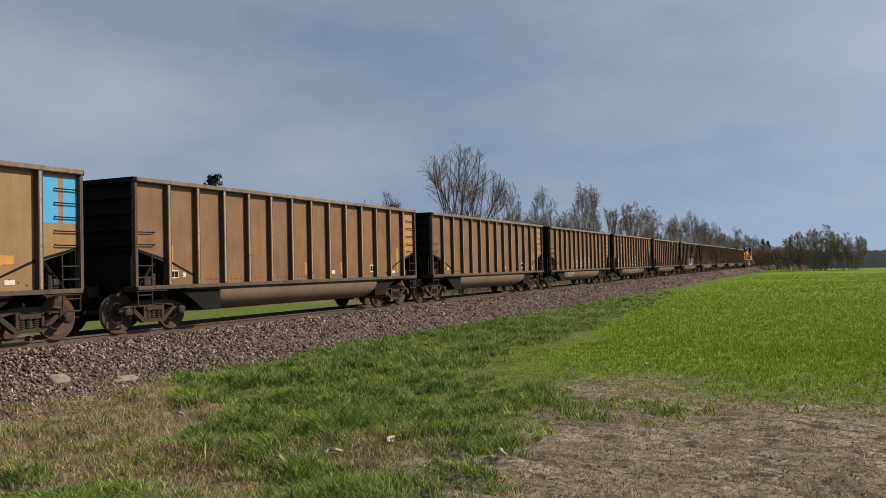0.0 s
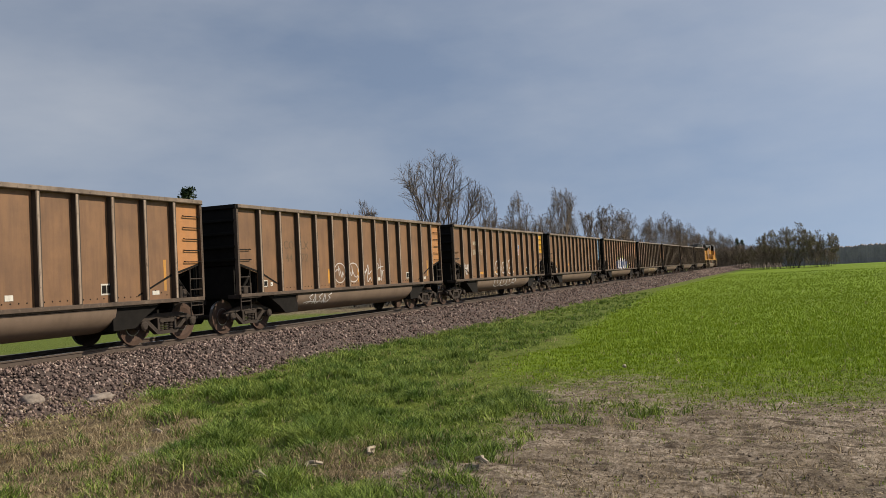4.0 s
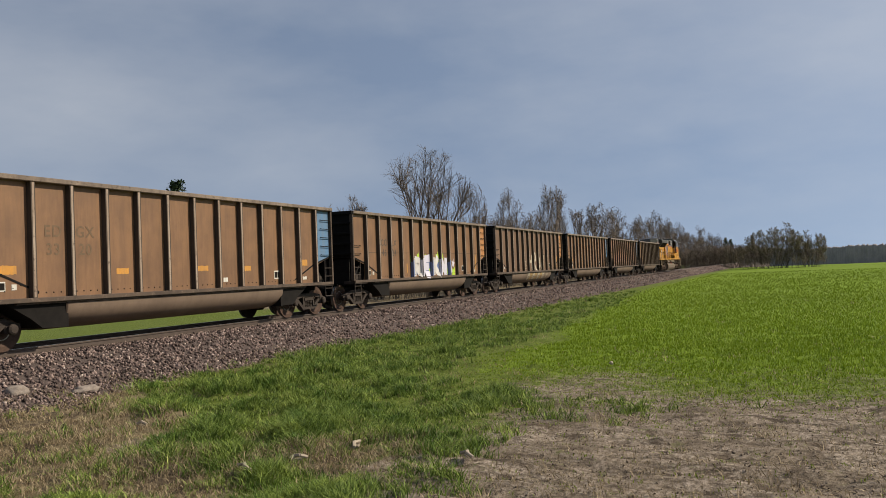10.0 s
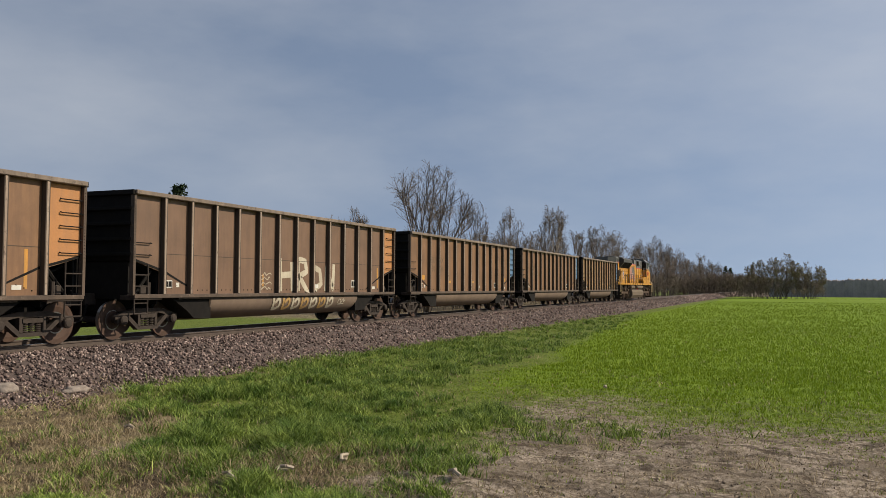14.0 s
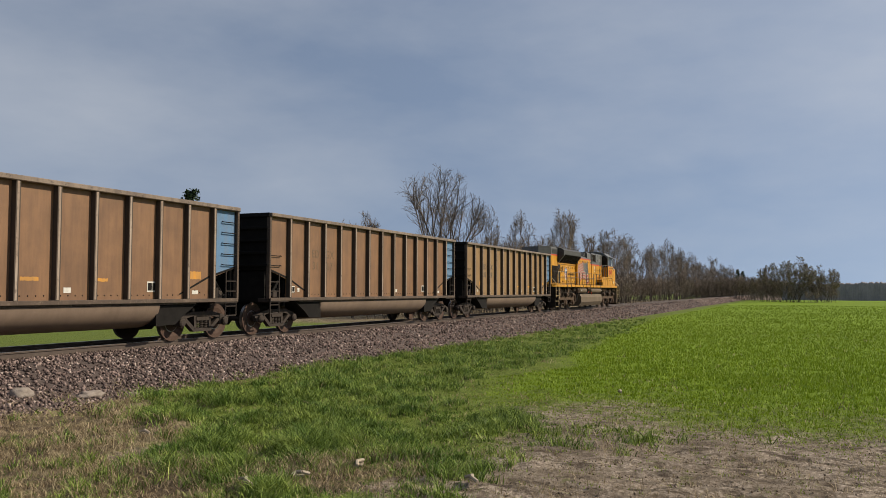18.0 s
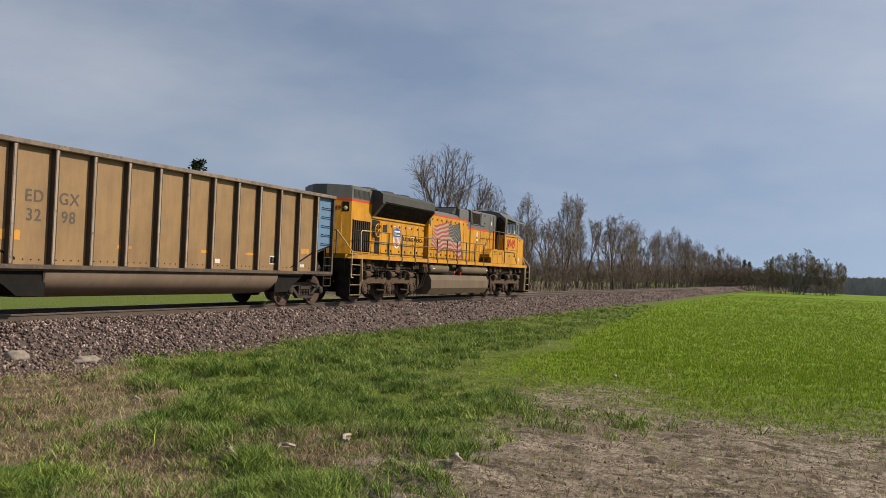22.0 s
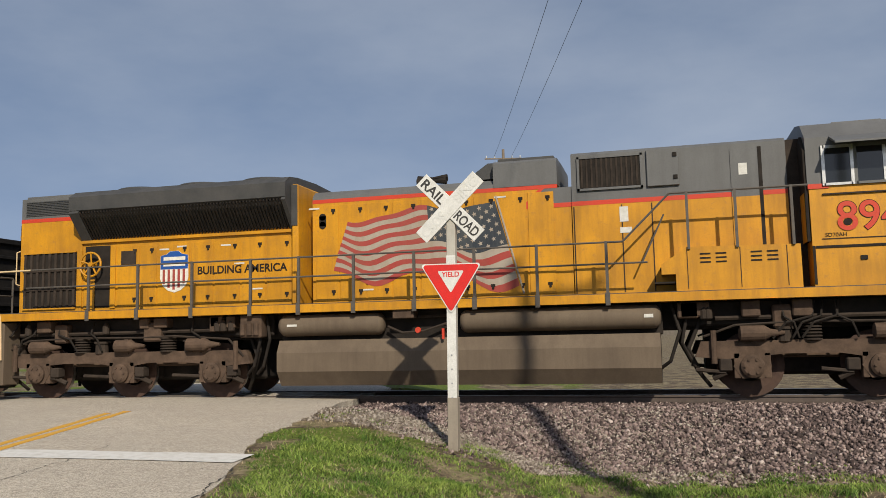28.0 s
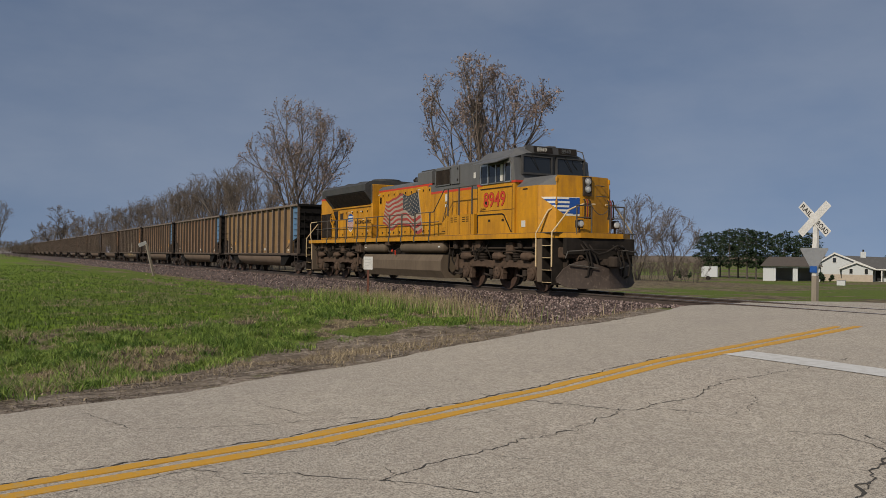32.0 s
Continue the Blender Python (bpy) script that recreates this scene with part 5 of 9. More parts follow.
# rack of multiple-unit hoses on the front rail
for k in range(6):
    y = -0.6 + 0.09 * k + (0.62 if k > 2 else 0)
    bm = bmesh.new()
    pipe(bm, [(21.52, y, 2.74), (21.58, y, 2.68), (21.57, y + 0.01, 2.3), (21.55, y + 0.02, 2.22)], 0.022, 6)
    lathe(bm, [(-0.035, 0.02), (-0.03, 0.034), (0.03, 0.034), (0.035, 0.02)], (21.55, y + 0.02, 2.2), "z", 8)
    lp("control_hose", bm, (mat_lgear, mat_lmaroon, mat_lblack)[k % 3])
bm = bmesh.new()
pipe(bm, [(21.62, -0.7, 1.5), (21.78, -0.6, 1.28), (21.86, -0.3, 1.12), (21.88, 0.0, 1.2), (21.84, 0.4, 1.38), (21.74, 0.75, 1.32), (21.64, 0.9, 1.15)], 0.032, 7)
lp("jumper_cable", bm, mat_lblack, label="slack black jumper cable across the pilot")
# number board over the windshield, windshield
bm = bmesh.new()
prism(bm, [(18.8, 4.3), (19.34, 4.3), (19.3, 4.54), (18.9, 4.6)], "y", -0.86, 0.86)
nbd = lp("number_board", bm, mat_ldark, label="dark grey number board housing")
for y0, y1 in ((-0.84, -0.12), (0.12, 0.84)):
    bm = bmesh.new()
    prism(bm, [(19.335, 4.33), (19.347, 4.33), (19.312, 4.52), (19.3, 4.52)], "y", y0, y1)
    part("board_plate", bm, mat_lblack, nbd)
    # the far-side number's dimness is put into its grey paint
    ob = letters("8949", 0.19, mat_lwhite if y0 < 0 else mat_lgrey, "board_number", 0.002)
    ob.parent = nbd
    ob.matrix_basis = Matrix.Translation((19.353, y0 + 0.1, 4.36)) @ Matrix.Rotation(radians(90), 4, "Z")
bm = bmesh.new()
pipe(bm, [(19.3, 0.86, 4.5), (19.5, 0.95, 4.42), (19.55, 1.0, 4.15), (19.4, 1.05, 3.9)], 0.018, 6)
lp("mirror_bracket", bm, mat_lrail)
for y0, y1 in ((-1.2, -0.12), (0.12, 1.2)):
    bm = bmesh.new()
    prism(bm, [(19.2, 3.68), (19.272, 3.68), (19.24, 4.2), (19.15, 4.2)], "y", y0, y1)
    ws = lp("windshield", bm, mat_glass, label="dark tinted windshield")
    for a, b, c, d in ((y0 - 0.04, y1 + 0.04, 3.63, 3.69), (y0 - 0.04, y1 + 0.04, 4.19, 4.24), (y0 - 0.04, y0 + 0.01, 3.69, 4.19), (y1 - 0.01, y1 + 0.04, 3.69, 4.19)):
        bm = bmesh.new()
        box(bm, 19.2, 19.29, a, b, c, d)
        part("window_frame", bm, mat_ldark, ws)
    bm = bmesh.new()
    rod(bm, (19.3, (y0 + y1) / 2 - 0.25, 4.26), (19.285, (y0 + y1) / 2 + 0.05, 3.78), 0.01, 5)
    lp("wiper", bm, mat_lblack)
# wings and shield on the nose
# the wing sweeps from the corner panel over the door on the middle block
WING = [Vector((20.3725, -1.35, 0)), Vector((20.74, -1.0, 0)), Vector((20.8829, -0.25, 0))]
W1 = (WING[1] - WING[0]).length
WL = W1 + (WING[2] - WING[1]).length


def wing_at(q, z, out):
    """A point of the wing's field, q metres along the nose."""
    a, b, c = (WING[0], WING[1], q) if q < W1 else (WING[1], WING[2], q - W1)
    d = (b - a).normalized()
    p = a + d * c + Vector((d.y, -d.x, 0)) * out
    return (p.x, p.y, z)


def wing_strip(bm, q0, q1, z0, z1, out, cutback):
    for a, b in ((q0, W1), (W1, q1)) if q0 < W1 < q1 else ((q0, q1),):
        lo_ = a + (cutback if a == q0 else 0)
        bm.faces.new([bm.verts.new(wing_at(q, z, out)) for q, z in ((lo_, z0), (b, z0), (b, z1), (a, z1))])


for k in range(9):
    bm = bmesh.new()
    z = 2.84 - 0.062 * k
    wing_strip(bm, 0.03 + 0.085 * k, WL, z - 0.062, z, 0.007 if k % 2 else 0.006, 0.08)
    lp("wing_stripe", bm, mat_lwhite if k % 2 == 0 else mat_lblue, label="white wing stripe on the nose" if k % 2 == 0 else "blue wing stripe on the nose")
bm = bmesh.new()
bm.faces.new([bm.verts.new(wing_at(WL - w, z, 0.011)) for w, z in ((0.36, 2.82), (0.0, 2.82), (0.0, 2.36), (0.2, 2.32), (0.38, 2.44), (0.33, 2.64))])
lp("nose_emblem", bm, mat_lblue, label="plain blue emblem")
# roof gear
for x, y in ((10.3, 0.0),):
    bm = bmesh.new()
    box(bm, x - 0.05, x + 0.05, -0.3, -0.2, 4.02, 4.16)
    for dx in (-1, 1):
        for dz in (0, 0.07):
            rod(bm, (x, -0.25 + dz, 4.16 + dz), (x + dx * 0.3, -0.25 + dz, 4.16 + dz), 0.03, 8, 0.075)
    lp("horn", bm, mat_lblack)
for x, y, w in ((17.4, 0.5, 0.3), (18.0, -0.3, 0.4), (18.5, 0.3, 0.25)):
    bm = bmesh.new()
    box(bm, x - w, x + w, y - 0.15, y + 0.15, 4.63, 4.67, 0.01)
    rod(bm, (x, y, 4.55), (x, y, 4.63), 0.03, 6)
    lp("antenna", bm, mat_lgrey)

# battery box with steps beside the cab
bm = bmesh.new()
prism(bm, [(14.85, 1.765), (16.82, 1.765), (16.82, 2.47), (15.05, 2.5), (14.62, 2.22), (14.62, 2.05), (14.85, 2.05)], "y", -1.5, -0.98)
bb = lp("battery_box", bm, mat_lyel, label="rust-stained yellow equipment box")
lbox("box_step", 14.5, 14.86, -1.45, -1.0, 1.9, 1.93, mat_lblack)
lbox("box_step", 14.6, 14.9, -1.45, -1.0, 2.14, 2.17, mat_lblack)
for x in (15.25, 15.5, 16.05, 16.3):
    for k in range(3):
        lbox("vent_slot", x, x + 0.17, -1.508, -1.495, 2.22 + 0.07 * k, 2.245 + 0.07 * k, mat_lblack, parent=bb)
for x in (15.04, 15.88, 16.6):
    lbox("box_seam", x, x + 0.012, -1.506, -1.495, 1.8, 2.46, mat_lgear, parent=bb)

# handrails
POSTS = [3.4, 4.54, 5.75, 7.01, 8.01, 9.11, 10.28, 11.4, 12.52, 13.72]
for s in (-1, 1):
    rl = None
    for z, xs_ in ((2.64, (2.0, 13.78)), (2.27, (1.9, 14.4))):
        bm = bmesh.new()
        rod(bm, (xs_[0], s * 1.52, z), (xs_[1], s * 1.52, z), 0.018, 6)
        lp("handrail", bm, mat_lrail)
    for x in POSTS:
        bm = bmesh.new()
        box(bm, x - 0.025, x + 0.025, s * 1.52 - 0.02, s * 1.52 + 0.02, 1.6, 2.66)
        box(bm, x - 0.04, x + 0.04, s * 1.55 - 0.02, s * 1.55 + 0.02, 1.56, 1.78)
        lp("stanchion", bm, mat_lrail)
    bm = bmesh.new()
    pipe(bm, [(13.72, s * 1.52, 2.64), (14.0, s * 1.52, 2.64), (14.8, s * 1.52, 3.42), (16.98, s * 1.52, 3.42)], 0.02, 6)
    pipe(bm, [(14.3, s * 1.3, 2.27), (14.7, s * 1.3, 3.1)], 0.016, 6)
    lp("raised_handrail", bm, mat_lrail)
    for x in (15.08, 15.85, 16.72):
        bm = bmesh.new()
        box(bm, x - 0.022, x + 0.022, s * 1.52 - 0.02, s * 1.52 + 0.02, 2.46, 3.44)
        lp("stanchion", bm, mat_lrail)

# steps and grab rails at the four corners, platforms
for x0, x1, e in ((0.5, 1.24, -1), (20.74, 21.24, 1)):
    for s in (-1, 1):
        bm = bmesh.new()
        box(bm, x0, x1, s * 1.0 - 0.03, s * 1.0 + 0.03, 0.25, 1.6)
        for xx in (x0, x1 - 0.03):
            box(bm, xx, xx + 0.03, min(s * 1.0, s * 1.52), max(s * 1.0, s * 1.52), 0.22, 1.6)
        st = lp("step_well", bm, mat_lblack, label="black boarding steps")
        if e > 0:
            lbox("step_panel", 20.45, 20.73, min(s * 1.02, s * 1.5), max(s * 1.02, s * 1.5), 0.28, 1.58, mat_ltank, 0.02, label="dusty grey panel beside the steps")
        else:
            lbox("step_panel", 1.25, 1.36, min(s * 1.02, s * 1.5), max(s * 1.02, s * 1.5), 0.28, 1.58, mat_ltank, 0.02, label="dusty grey post beside the steps")
            lbox("riser", 0.76, 1.0, min(s * 1.04, s * 1.1), max(s * 1.04, s * 1.1), 0.45, 1.55, mat_ltank, parent=st)
        for k in range(4):
            lbox("tread", x0 + 0.02, x1 - 0.02, min(s * 1.08, s * 1.5), max(s * 1.08, s * 1.5), 0.27 + 0.36 * k, 0.3 + 0.36 * k, mat_lgear, parent=st)
            lbox("tread_edge", x0 + 0.02, x1 - 0.02, min(s * 1.5, s * 1.53), max(s * 1.5, s * 1.53), 0.285 + 0.36 * k, 0.3 + 0.36 * k, mat_lcream, parent=st)
        for xa, xb, top in ((1.3, 2.0, 2.64), (0.56, 0.5, 2.6)) if e < 0 else ((20.46, 20.0, 2.5), (21.24, 21.15, 2.5)):
            bm = bmesh.new()
            mid = xa + (0.12 if xa < 20.7 else 0.02)
            if e < 0:
                pipe(bm, [(1.34, s * 1.54, 0.8), (1.3, s * 1.54, 1.7), (1.18, s * 1.54, 1.9), (1.15, s * 1.54, 2.55), (1.24, s * 1.53, top - 0.01), (xb, s * 1.5, top)] if xb > xa else
                     [(xa + 0.1, s * 1.56, 0.92), (xa, s * 1.54, 0.92), (xa, s * 1.54, 1.85), (0.53, s * 0.98, 2.52), (xb, s * 0.9, top)], 0.019, 7)
            else:
                pipe(bm, [(xa, s * 1.54, 0.75), (xa, s * 1.54, 1.75), (mid, s * (1.2 if xa < 20.7 else 0.95), 2.42), (mid + 0.06, s * (1.1 if xa < 20.7 else 0.8), 2.5)] + ([(21.5, s * 0.6, 2.6), (21.55, s * 0.2, 2.6)] if xa > 20.7 else []), 0.024, 7)
            lp("grab_rail", bm, mat_lcream, label="cream boarding handrail")
for x, h in ((0.5, 2.6), (21.58, 2.55)):
    for s in (-1, 1):
        bm = bmesh.new()
        for y in (0.35, 0.9):
            rod(bm, (x, s * y, 1.7), (x, s * y, h), 0.022, 6)
        rod(bm, (x, s * 0.35, h), (x, s * 0.9, h), 0.022, 6)
        rod(bm, (x, s * 0.35, 2.2), (x, s * 0.9, 2.2), 0.016, 6)
        lp("end_rail", bm, mat_lrail)
    bm = bmesh.new()
    for k in range(10):
        y0, y1 = -0.35 + 0.07 * k, -0.28 + 0.07 * k
        z0, z1 = h - 0.25 * (1 - (2 * (y0 / 0.7)) ** 2), h - 0.25 * (1 - (2 * (y1 / 0.7)) ** 2)
        rod(bm, (x, y0, z0), (x, y1, z1), 0.012, 5)
    lp("chain", bm, mat_lrail)
# couplers, plow, hoses
for e, x in ((-1, 0.45), (1, 21.6)):
    bm = bmesh.new()
    box(bm, min(x, x + e * 0.45), max(x, x + e * 0.45), -0.1, 0.1, 0.8, 1.0, 0.02)
    lathe(bm, [(-0.17, 0.1), (-0.12, 0.17), (0.12, 0.17), (0.17, 0.1)], (x + e * 0.5, 0.04, 0.9), "z", 12)
    rod(bm, (x + e * 0.2, -0.9, 1.25), (x + e * 0.2, 0.9, 1.25), 0.02, 6)
    lp("coupler", bm, mat_lgear)
    for y, d in ((-0.75, 0.1), (-0.6, 0.05), (-0.45, 0.12), (0.45, 0.1), (0.62, 0.05), (0.8, 0.1)):
        bm = bmesh.new()
        pipe(bm, [(x, y, 1.4), (x + e * 0.18, y, 1.25), (x + e * 0.26, y + d, 0.85), (x + e * 0.2, y + d, 0.5), (x + e * 0.1, y, 0.42)], 0.028, 7)
        lp("air_hose", bm, mat_lblack)
    bm = bmesh.new()
    box(bm, min(x - e * 0.15, x), max(x - e * 0.15, x), -1.3, 1.3, 1.1, 1.6, 0.02)
    lp("end_plate", bm, mat_lblack)
bm = bmesh.new()
fr = []
for i in range(6):
    row = []
    for k in range(17):
        y = -1.46 + 2.92 * k / 16
        q = abs(y) / 1.46
        foot, crest = 0.13 + 0.16 * q ** 8, 0.72 + 0.24 * (1 - abs(2 * q - 1.05)) - 0.3 * q ** 9
        v = i / 5
        row.append(bm.verts.new((22.06 - 0.62 * q ** 1.35 - 0.3 * v * (1 - 0.72 * v) * (1 - 0.5 * q), y, foot + (crest - foot) * v)))
    fr.append(row)
bk = [[bm.verts.new((v.co.x - 0.05, v.co.y, v.co.z)) for v in r] for r in fr]
for g in (fr, bk):
    for r0, r1 in zip(g, g[1:]):
        for k in range(16):
            bm.faces.new((r0[k], r0[k + 1], r1[k + 1], r1[k]))
for k in range(16):
    bm.faces.new((fr[0][k], bk[0][k], bk[0][k + 1], fr[0][k + 1]))
    bm.faces.new((fr[5][k], fr[5][k + 1], bk[5][k + 1], bk[5][k]))
for i in range(5):
    for k in (0, 16):
        bm.faces.new((fr[i][k], fr[i + 1][k], bk[i + 1][k], bk[i][k]))
lp("snow_plow", bm, mat_plow, label="dust-brown steel snow plow")
for y in (-1.1, -0.55, 0.55, 1.1):
    bm = bmesh.new()
    prism(bm, [(21.0, 0.3), (21.3 + 0.35 * (1.2 - abs(y)), 0.3), (21.42 + 0.28 * (1.2 - abs(y)), 0.9), (21.4, 1.2), (21.0, 1.2)], "y", y - 0.02, y + 0.02)
    lp("plow_brace", bm, mat_lgear)
for s in (-1, 1):
    bm = bmesh.new()
    pipe(bm, [(21.95, s * 0.4, 0.72), (21.8, s * 0.8, 0.78), (21.62, s * 1.2, 0.82)], 0.022, 6)
    pipe(bm, [(21.78, s * 0.42, 1.25), (21.82, s * 0.8, 1.24), (21.7, s * 1.3, 1.2), (21.66, s * 1.36, 1.0)], 0.02, 6)
    lp("uncoupling_lever", bm, mat_lrail)
    bm = bmesh.new()
    box(bm, 21.1, 21.5, min(s * 0.6, s * 1.3), max(s * 0.6, s * 1.3), 1.0, 1.32, 0.03)
    rod(bm, (21.35, s * 0.75, 0.9), (21.62, s * 0.75, 1.05), 0.08, 10)
    lp("pilot_gear", bm, mat_ltruck)

# dark works that fill the space over the trucks and the tank
for x0, x1 in ((1.6, 7.3), (14.8, 20.6)):
    lbox("bolster_box", x0, x1, -1.12, 1.12, 1.18, 1.6, mat_lblack, 0.03)
    lbox("gear_case", x0 + 0.5, x1 - 0.5, -0.42, 0.42, 0.32, 1.2, mat_lblack, 0.05)
lbox("tank_saddle", 7.5, 14.6, -1.15, 1.15, 1.05, 1.6, mat_lblack, 0.02)
rp = random.Random(77)
for x0, x1 in ((1.3, 7.4), (14.7, 20.7)):
    for k in range(16):
        x = rp.uniform(x0, x1)
        bm = bmesh.new()
        if k % 3 == 0:
            w, h = rp.uniform(0.08, 0.22), rp.uniform(0.1, 0.22)
            box(bm, x - w, x + w, -1.34, -1.1, 1.5 - h, 1.58, 0.02)
            lp("junction_box", bm, mat_ltruck)
        elif k % 3 == 1:
            lathe(bm, [(0, 0.03), (0.02, 0.07), (0.16, 0.07), (0.2, 0.05), (0.24, 0.02)], (x, -1.3, 1.28), "z", 10)
            lp("air_filter", bm, mat_lgear)
        else:
            d = rp.uniform(0.2, 0.7) * rp.choice((-1, 1))
            pipe(bm, [(x, -1.2, 1.55), (x + 0.1 * d, -1.34, 1.3), (x + 0.7 * d, -1.36, 1.2), (x + d, -1.3, 0.95)], 0.02, 6)
            lp("hose", bm, mat_lblack)
# fuel tank and air reservoirs
bm = bmesh.new()
prism(bm, [(-0.95, 0.23), (-1.3, 0.23), (-1.5, 0.5), (-1.5, 0.85), (-1.38, 1.08), (1.38, 1.08), (1.5, 0.85), (1.5, 0.5), (1.3, 0.23)], "x", 7.55, 14.55)
lp("fuel_tank", bm, mat_ltank, label="dusty brown faceted fuel tank")
for x0, x1 in ((7.52, 9.63), (11.07, 14.58)):
    for s in (-1, 1):
        bm = bmesh.new()
        lathe(bm, [(x0, 0.06), (x0 + 0.02, 0.14), (x0 + 0.08, 0.195), (x0 + 0.13, 0.205), (x1 - 0.13, 0.205), (x1 - 0.08, 0.195), (x1 - 0.02, 0.14), (x1, 0.06)], (0, s * 1.27, 1.36), "x", 20)
        lp("air_reservoir", bm, mat_ltank, smooth=True, label="dusty air reservoir")
lbox("reservoir_tag", 7.75, 7.95, -1.482, -1.47, 1.34, 1.38, mat_placard)
lbox("reservoir_tag", 14.3, 14.45, -1.482, -1.47, 1.34, 1.4, mat_placard)
lbox("valve_box", 9.85, 10.25, -1.5, -1.2, 1.44, 1.6, mat_ltruck, 0.01)
bm = bmesh.new()
lathe(bm, [(0, 0.05), (0.03, 0.06)], (10.3, -1.42, 1.22), "y", 10)
lp("fuel_cap", bm, mat_lred)
lbox("fuel_gauge", 10.78, 10.82, -1.52, -1.48, 1.05, 1.24, mat_lred)
bm = bmesh.new()
pipe(bm, [(9.7, -1.3, 1.3), (10.0, -1.38, 1.18), (10.4, -1.38, 1.2), (10.9, -1.3, 1.36)], 0.025, 6)
pipe(bm, [(9.65, -1.25, 1.45), (11.05, -1.25, 1.48)], 0.03, 6)
lp("fuel_pipe", bm, mat_lgear)


# trucks
def loco_truck(x0, axles, flip):
    bm = bmesh.new()
    box(bm, -2.6, 2.6, -0.75, 0.75, 0.62, 0.85, 0.02)
    rod(bm, (0, 0, 0.8), (0, 0, 1.2), 0.4, 16)
    tk = lp("truck", bm, mat_ltruck, label="dust-covered six-wheel truck")
    tk.location = (x0, 0, 0)
    for s in (-1, 1):
        y0, y1 = sorted((s * 1.08, s * 1.24))
        bm = bmesh.new()
        prism(bm, [(-2.85, 0.66), (-2.75, 0.92), (2.75, 0.92), (2.85, 0.66), (2.35, 0.62), (1.4, 0.7), (0.6, 0.7), (0, 0.6), (-0.6, 0.7), (-1.4, 0.7), (-2.35, 0.62)], "y", y0, y1)
        part("side_frame", bm, mat_ltruck, tk)
        for a in axles:
            c = a - x0
            bm = bmesh.new()
            for d in (-0.24, 0.24):
                box(bm, c + d - 0.05, c + d + 0.05, y0, y1, 0.3, 0.72, 0.01)
            prism(bm, [(c - 0.3, 0.5), (c - 0.17, 0.72), (c + 0.17, 0.72), (c + 0.3, 0.5), (c + 0.17, 0.3), (c - 0.17, 0.3)], "y", y0 - 0.01, y1 + 0.01)
            lathe(bm, [(0, 0.19), (s * 0.05, 0.19), (s * 0.08, 0.15), (s * 0.09, 0.05)], (c, s * 1.25, 0.5), "y", 18)
            for k in range(6):
                t = 2 * math.pi * k / 6
                lathe(bm, [(0, 0.022), (s * 0.025, 0.022)], (c + 0.12 * math.cos(t), s * 1.33, 0.5 + 0.12 * math.sin(t)), "y", 6)
            part("journal_box", bm, mat_ltruck, tk)
            bm = bmesh.new()
            box(bm, c + 0.42 * flip - 0.1, c + 0.42 * flip + 0.1, y0 - 0.03, y1 + 0.03, 0.42, 0.62, 0.02)
            pipe(bm, [(c - 0.9, s * 1.2, 0.45), (c + 0.42 * flip, s * 1.2, 0.4)], 0.035, 7)
            pipe(bm, [(c + 0.42 * flip, s * 1.18, 0.4), (c + 0.62 * flip, s * 1.12, 0.3)], 0.05, 7)
            part("brake_rigging", bm, mat_lgear, tk)
            bm = bmesh.new()
            rod(bm, (c - 0.52 * flip, s * 1.16, 1.1), (c - 0.52 * flip, s * 1.16, 0.9), 0.13, 12)
            rod(bm, (c - 0.52 * flip, s * 1.16, 1.14), (c - 0.52 * flip, s * 1.16, 1.1), 0.16, 12)
            part("rubber_mount", bm, mat_lgear, tk)
        for c in (-1.0, 1.0):
            bm = bmesh.new()
            lathe(bm, [q for k in range(6) for q in ((0.052 * k, 0.1), (0.052 * k + 0.015, 0.16), (0.052 * k + 0.035, 0.16), (0.052 * k + 0.05, 0.1))], (c, s * 1.16, 0.9), "z", 14)
            part("coil_spring", bm, mat_lgear, tk)
        for c, l in ((-1.9, 0.5), (0.1, 0.45), (1.75, 0.5)):
            bm = bmesh.new()
            lathe(bm, [(c - l / 2, 0.06), (c - l / 2 + 0.03, 0.13), (c + l / 2 - 0.1, 0.13), (c + l / 2, 0.07), (c + l / 2 + 0.22, 0.03)], (0, s * 1.3, 1.04), "x", 14)
            box(bm, c - 0.05, c + 0.05, s * 1.22 - 0.06, s * 1.22 + 0.06, 0.88, 1.2)
            part("brake_cylinder", bm, mat_ltruck, tk)
        bm = bmesh.new()
        pipe(bm, [(-2.7, s * 1.26, 1.0), (-2.2, s * 1.3, 1.18), (-1.2, s * 1.28, 1.22), (0.4, s * 1.28, 1.2), (1.2, s * 1.3, 1.22), (2.4, s * 1.28, 1.14), (2.7, s * 1.24, 0.8)], 0.022, 6)
        pipe(bm, [(-2.5, s * 1.2, 1.3), (2.5, s * 1.2, 1.32)], 0.04, 6)
        part("brake_pipe", bm, mat_lgear, tk)
        for c in (-2.55, 2.55):
            bm = bmesh.new()
            rod(bm, (c, s * 1.28, 0.55), (c, s * 1.28, 1.1), 0.05, 8)
            part("damper", bm, mat_ltruck, tk)
        for c, w in ((0.7, 0.2), (-1.45, 0.15)):
            bm = bmesh.new()
            box(bm, c - w, c + w, s * 1.2 - 0.1, s * 1.2 + 0.1, 1.12, 1.5, 0.03)
            part("air_duct", bm, mat_ltruck, tk)
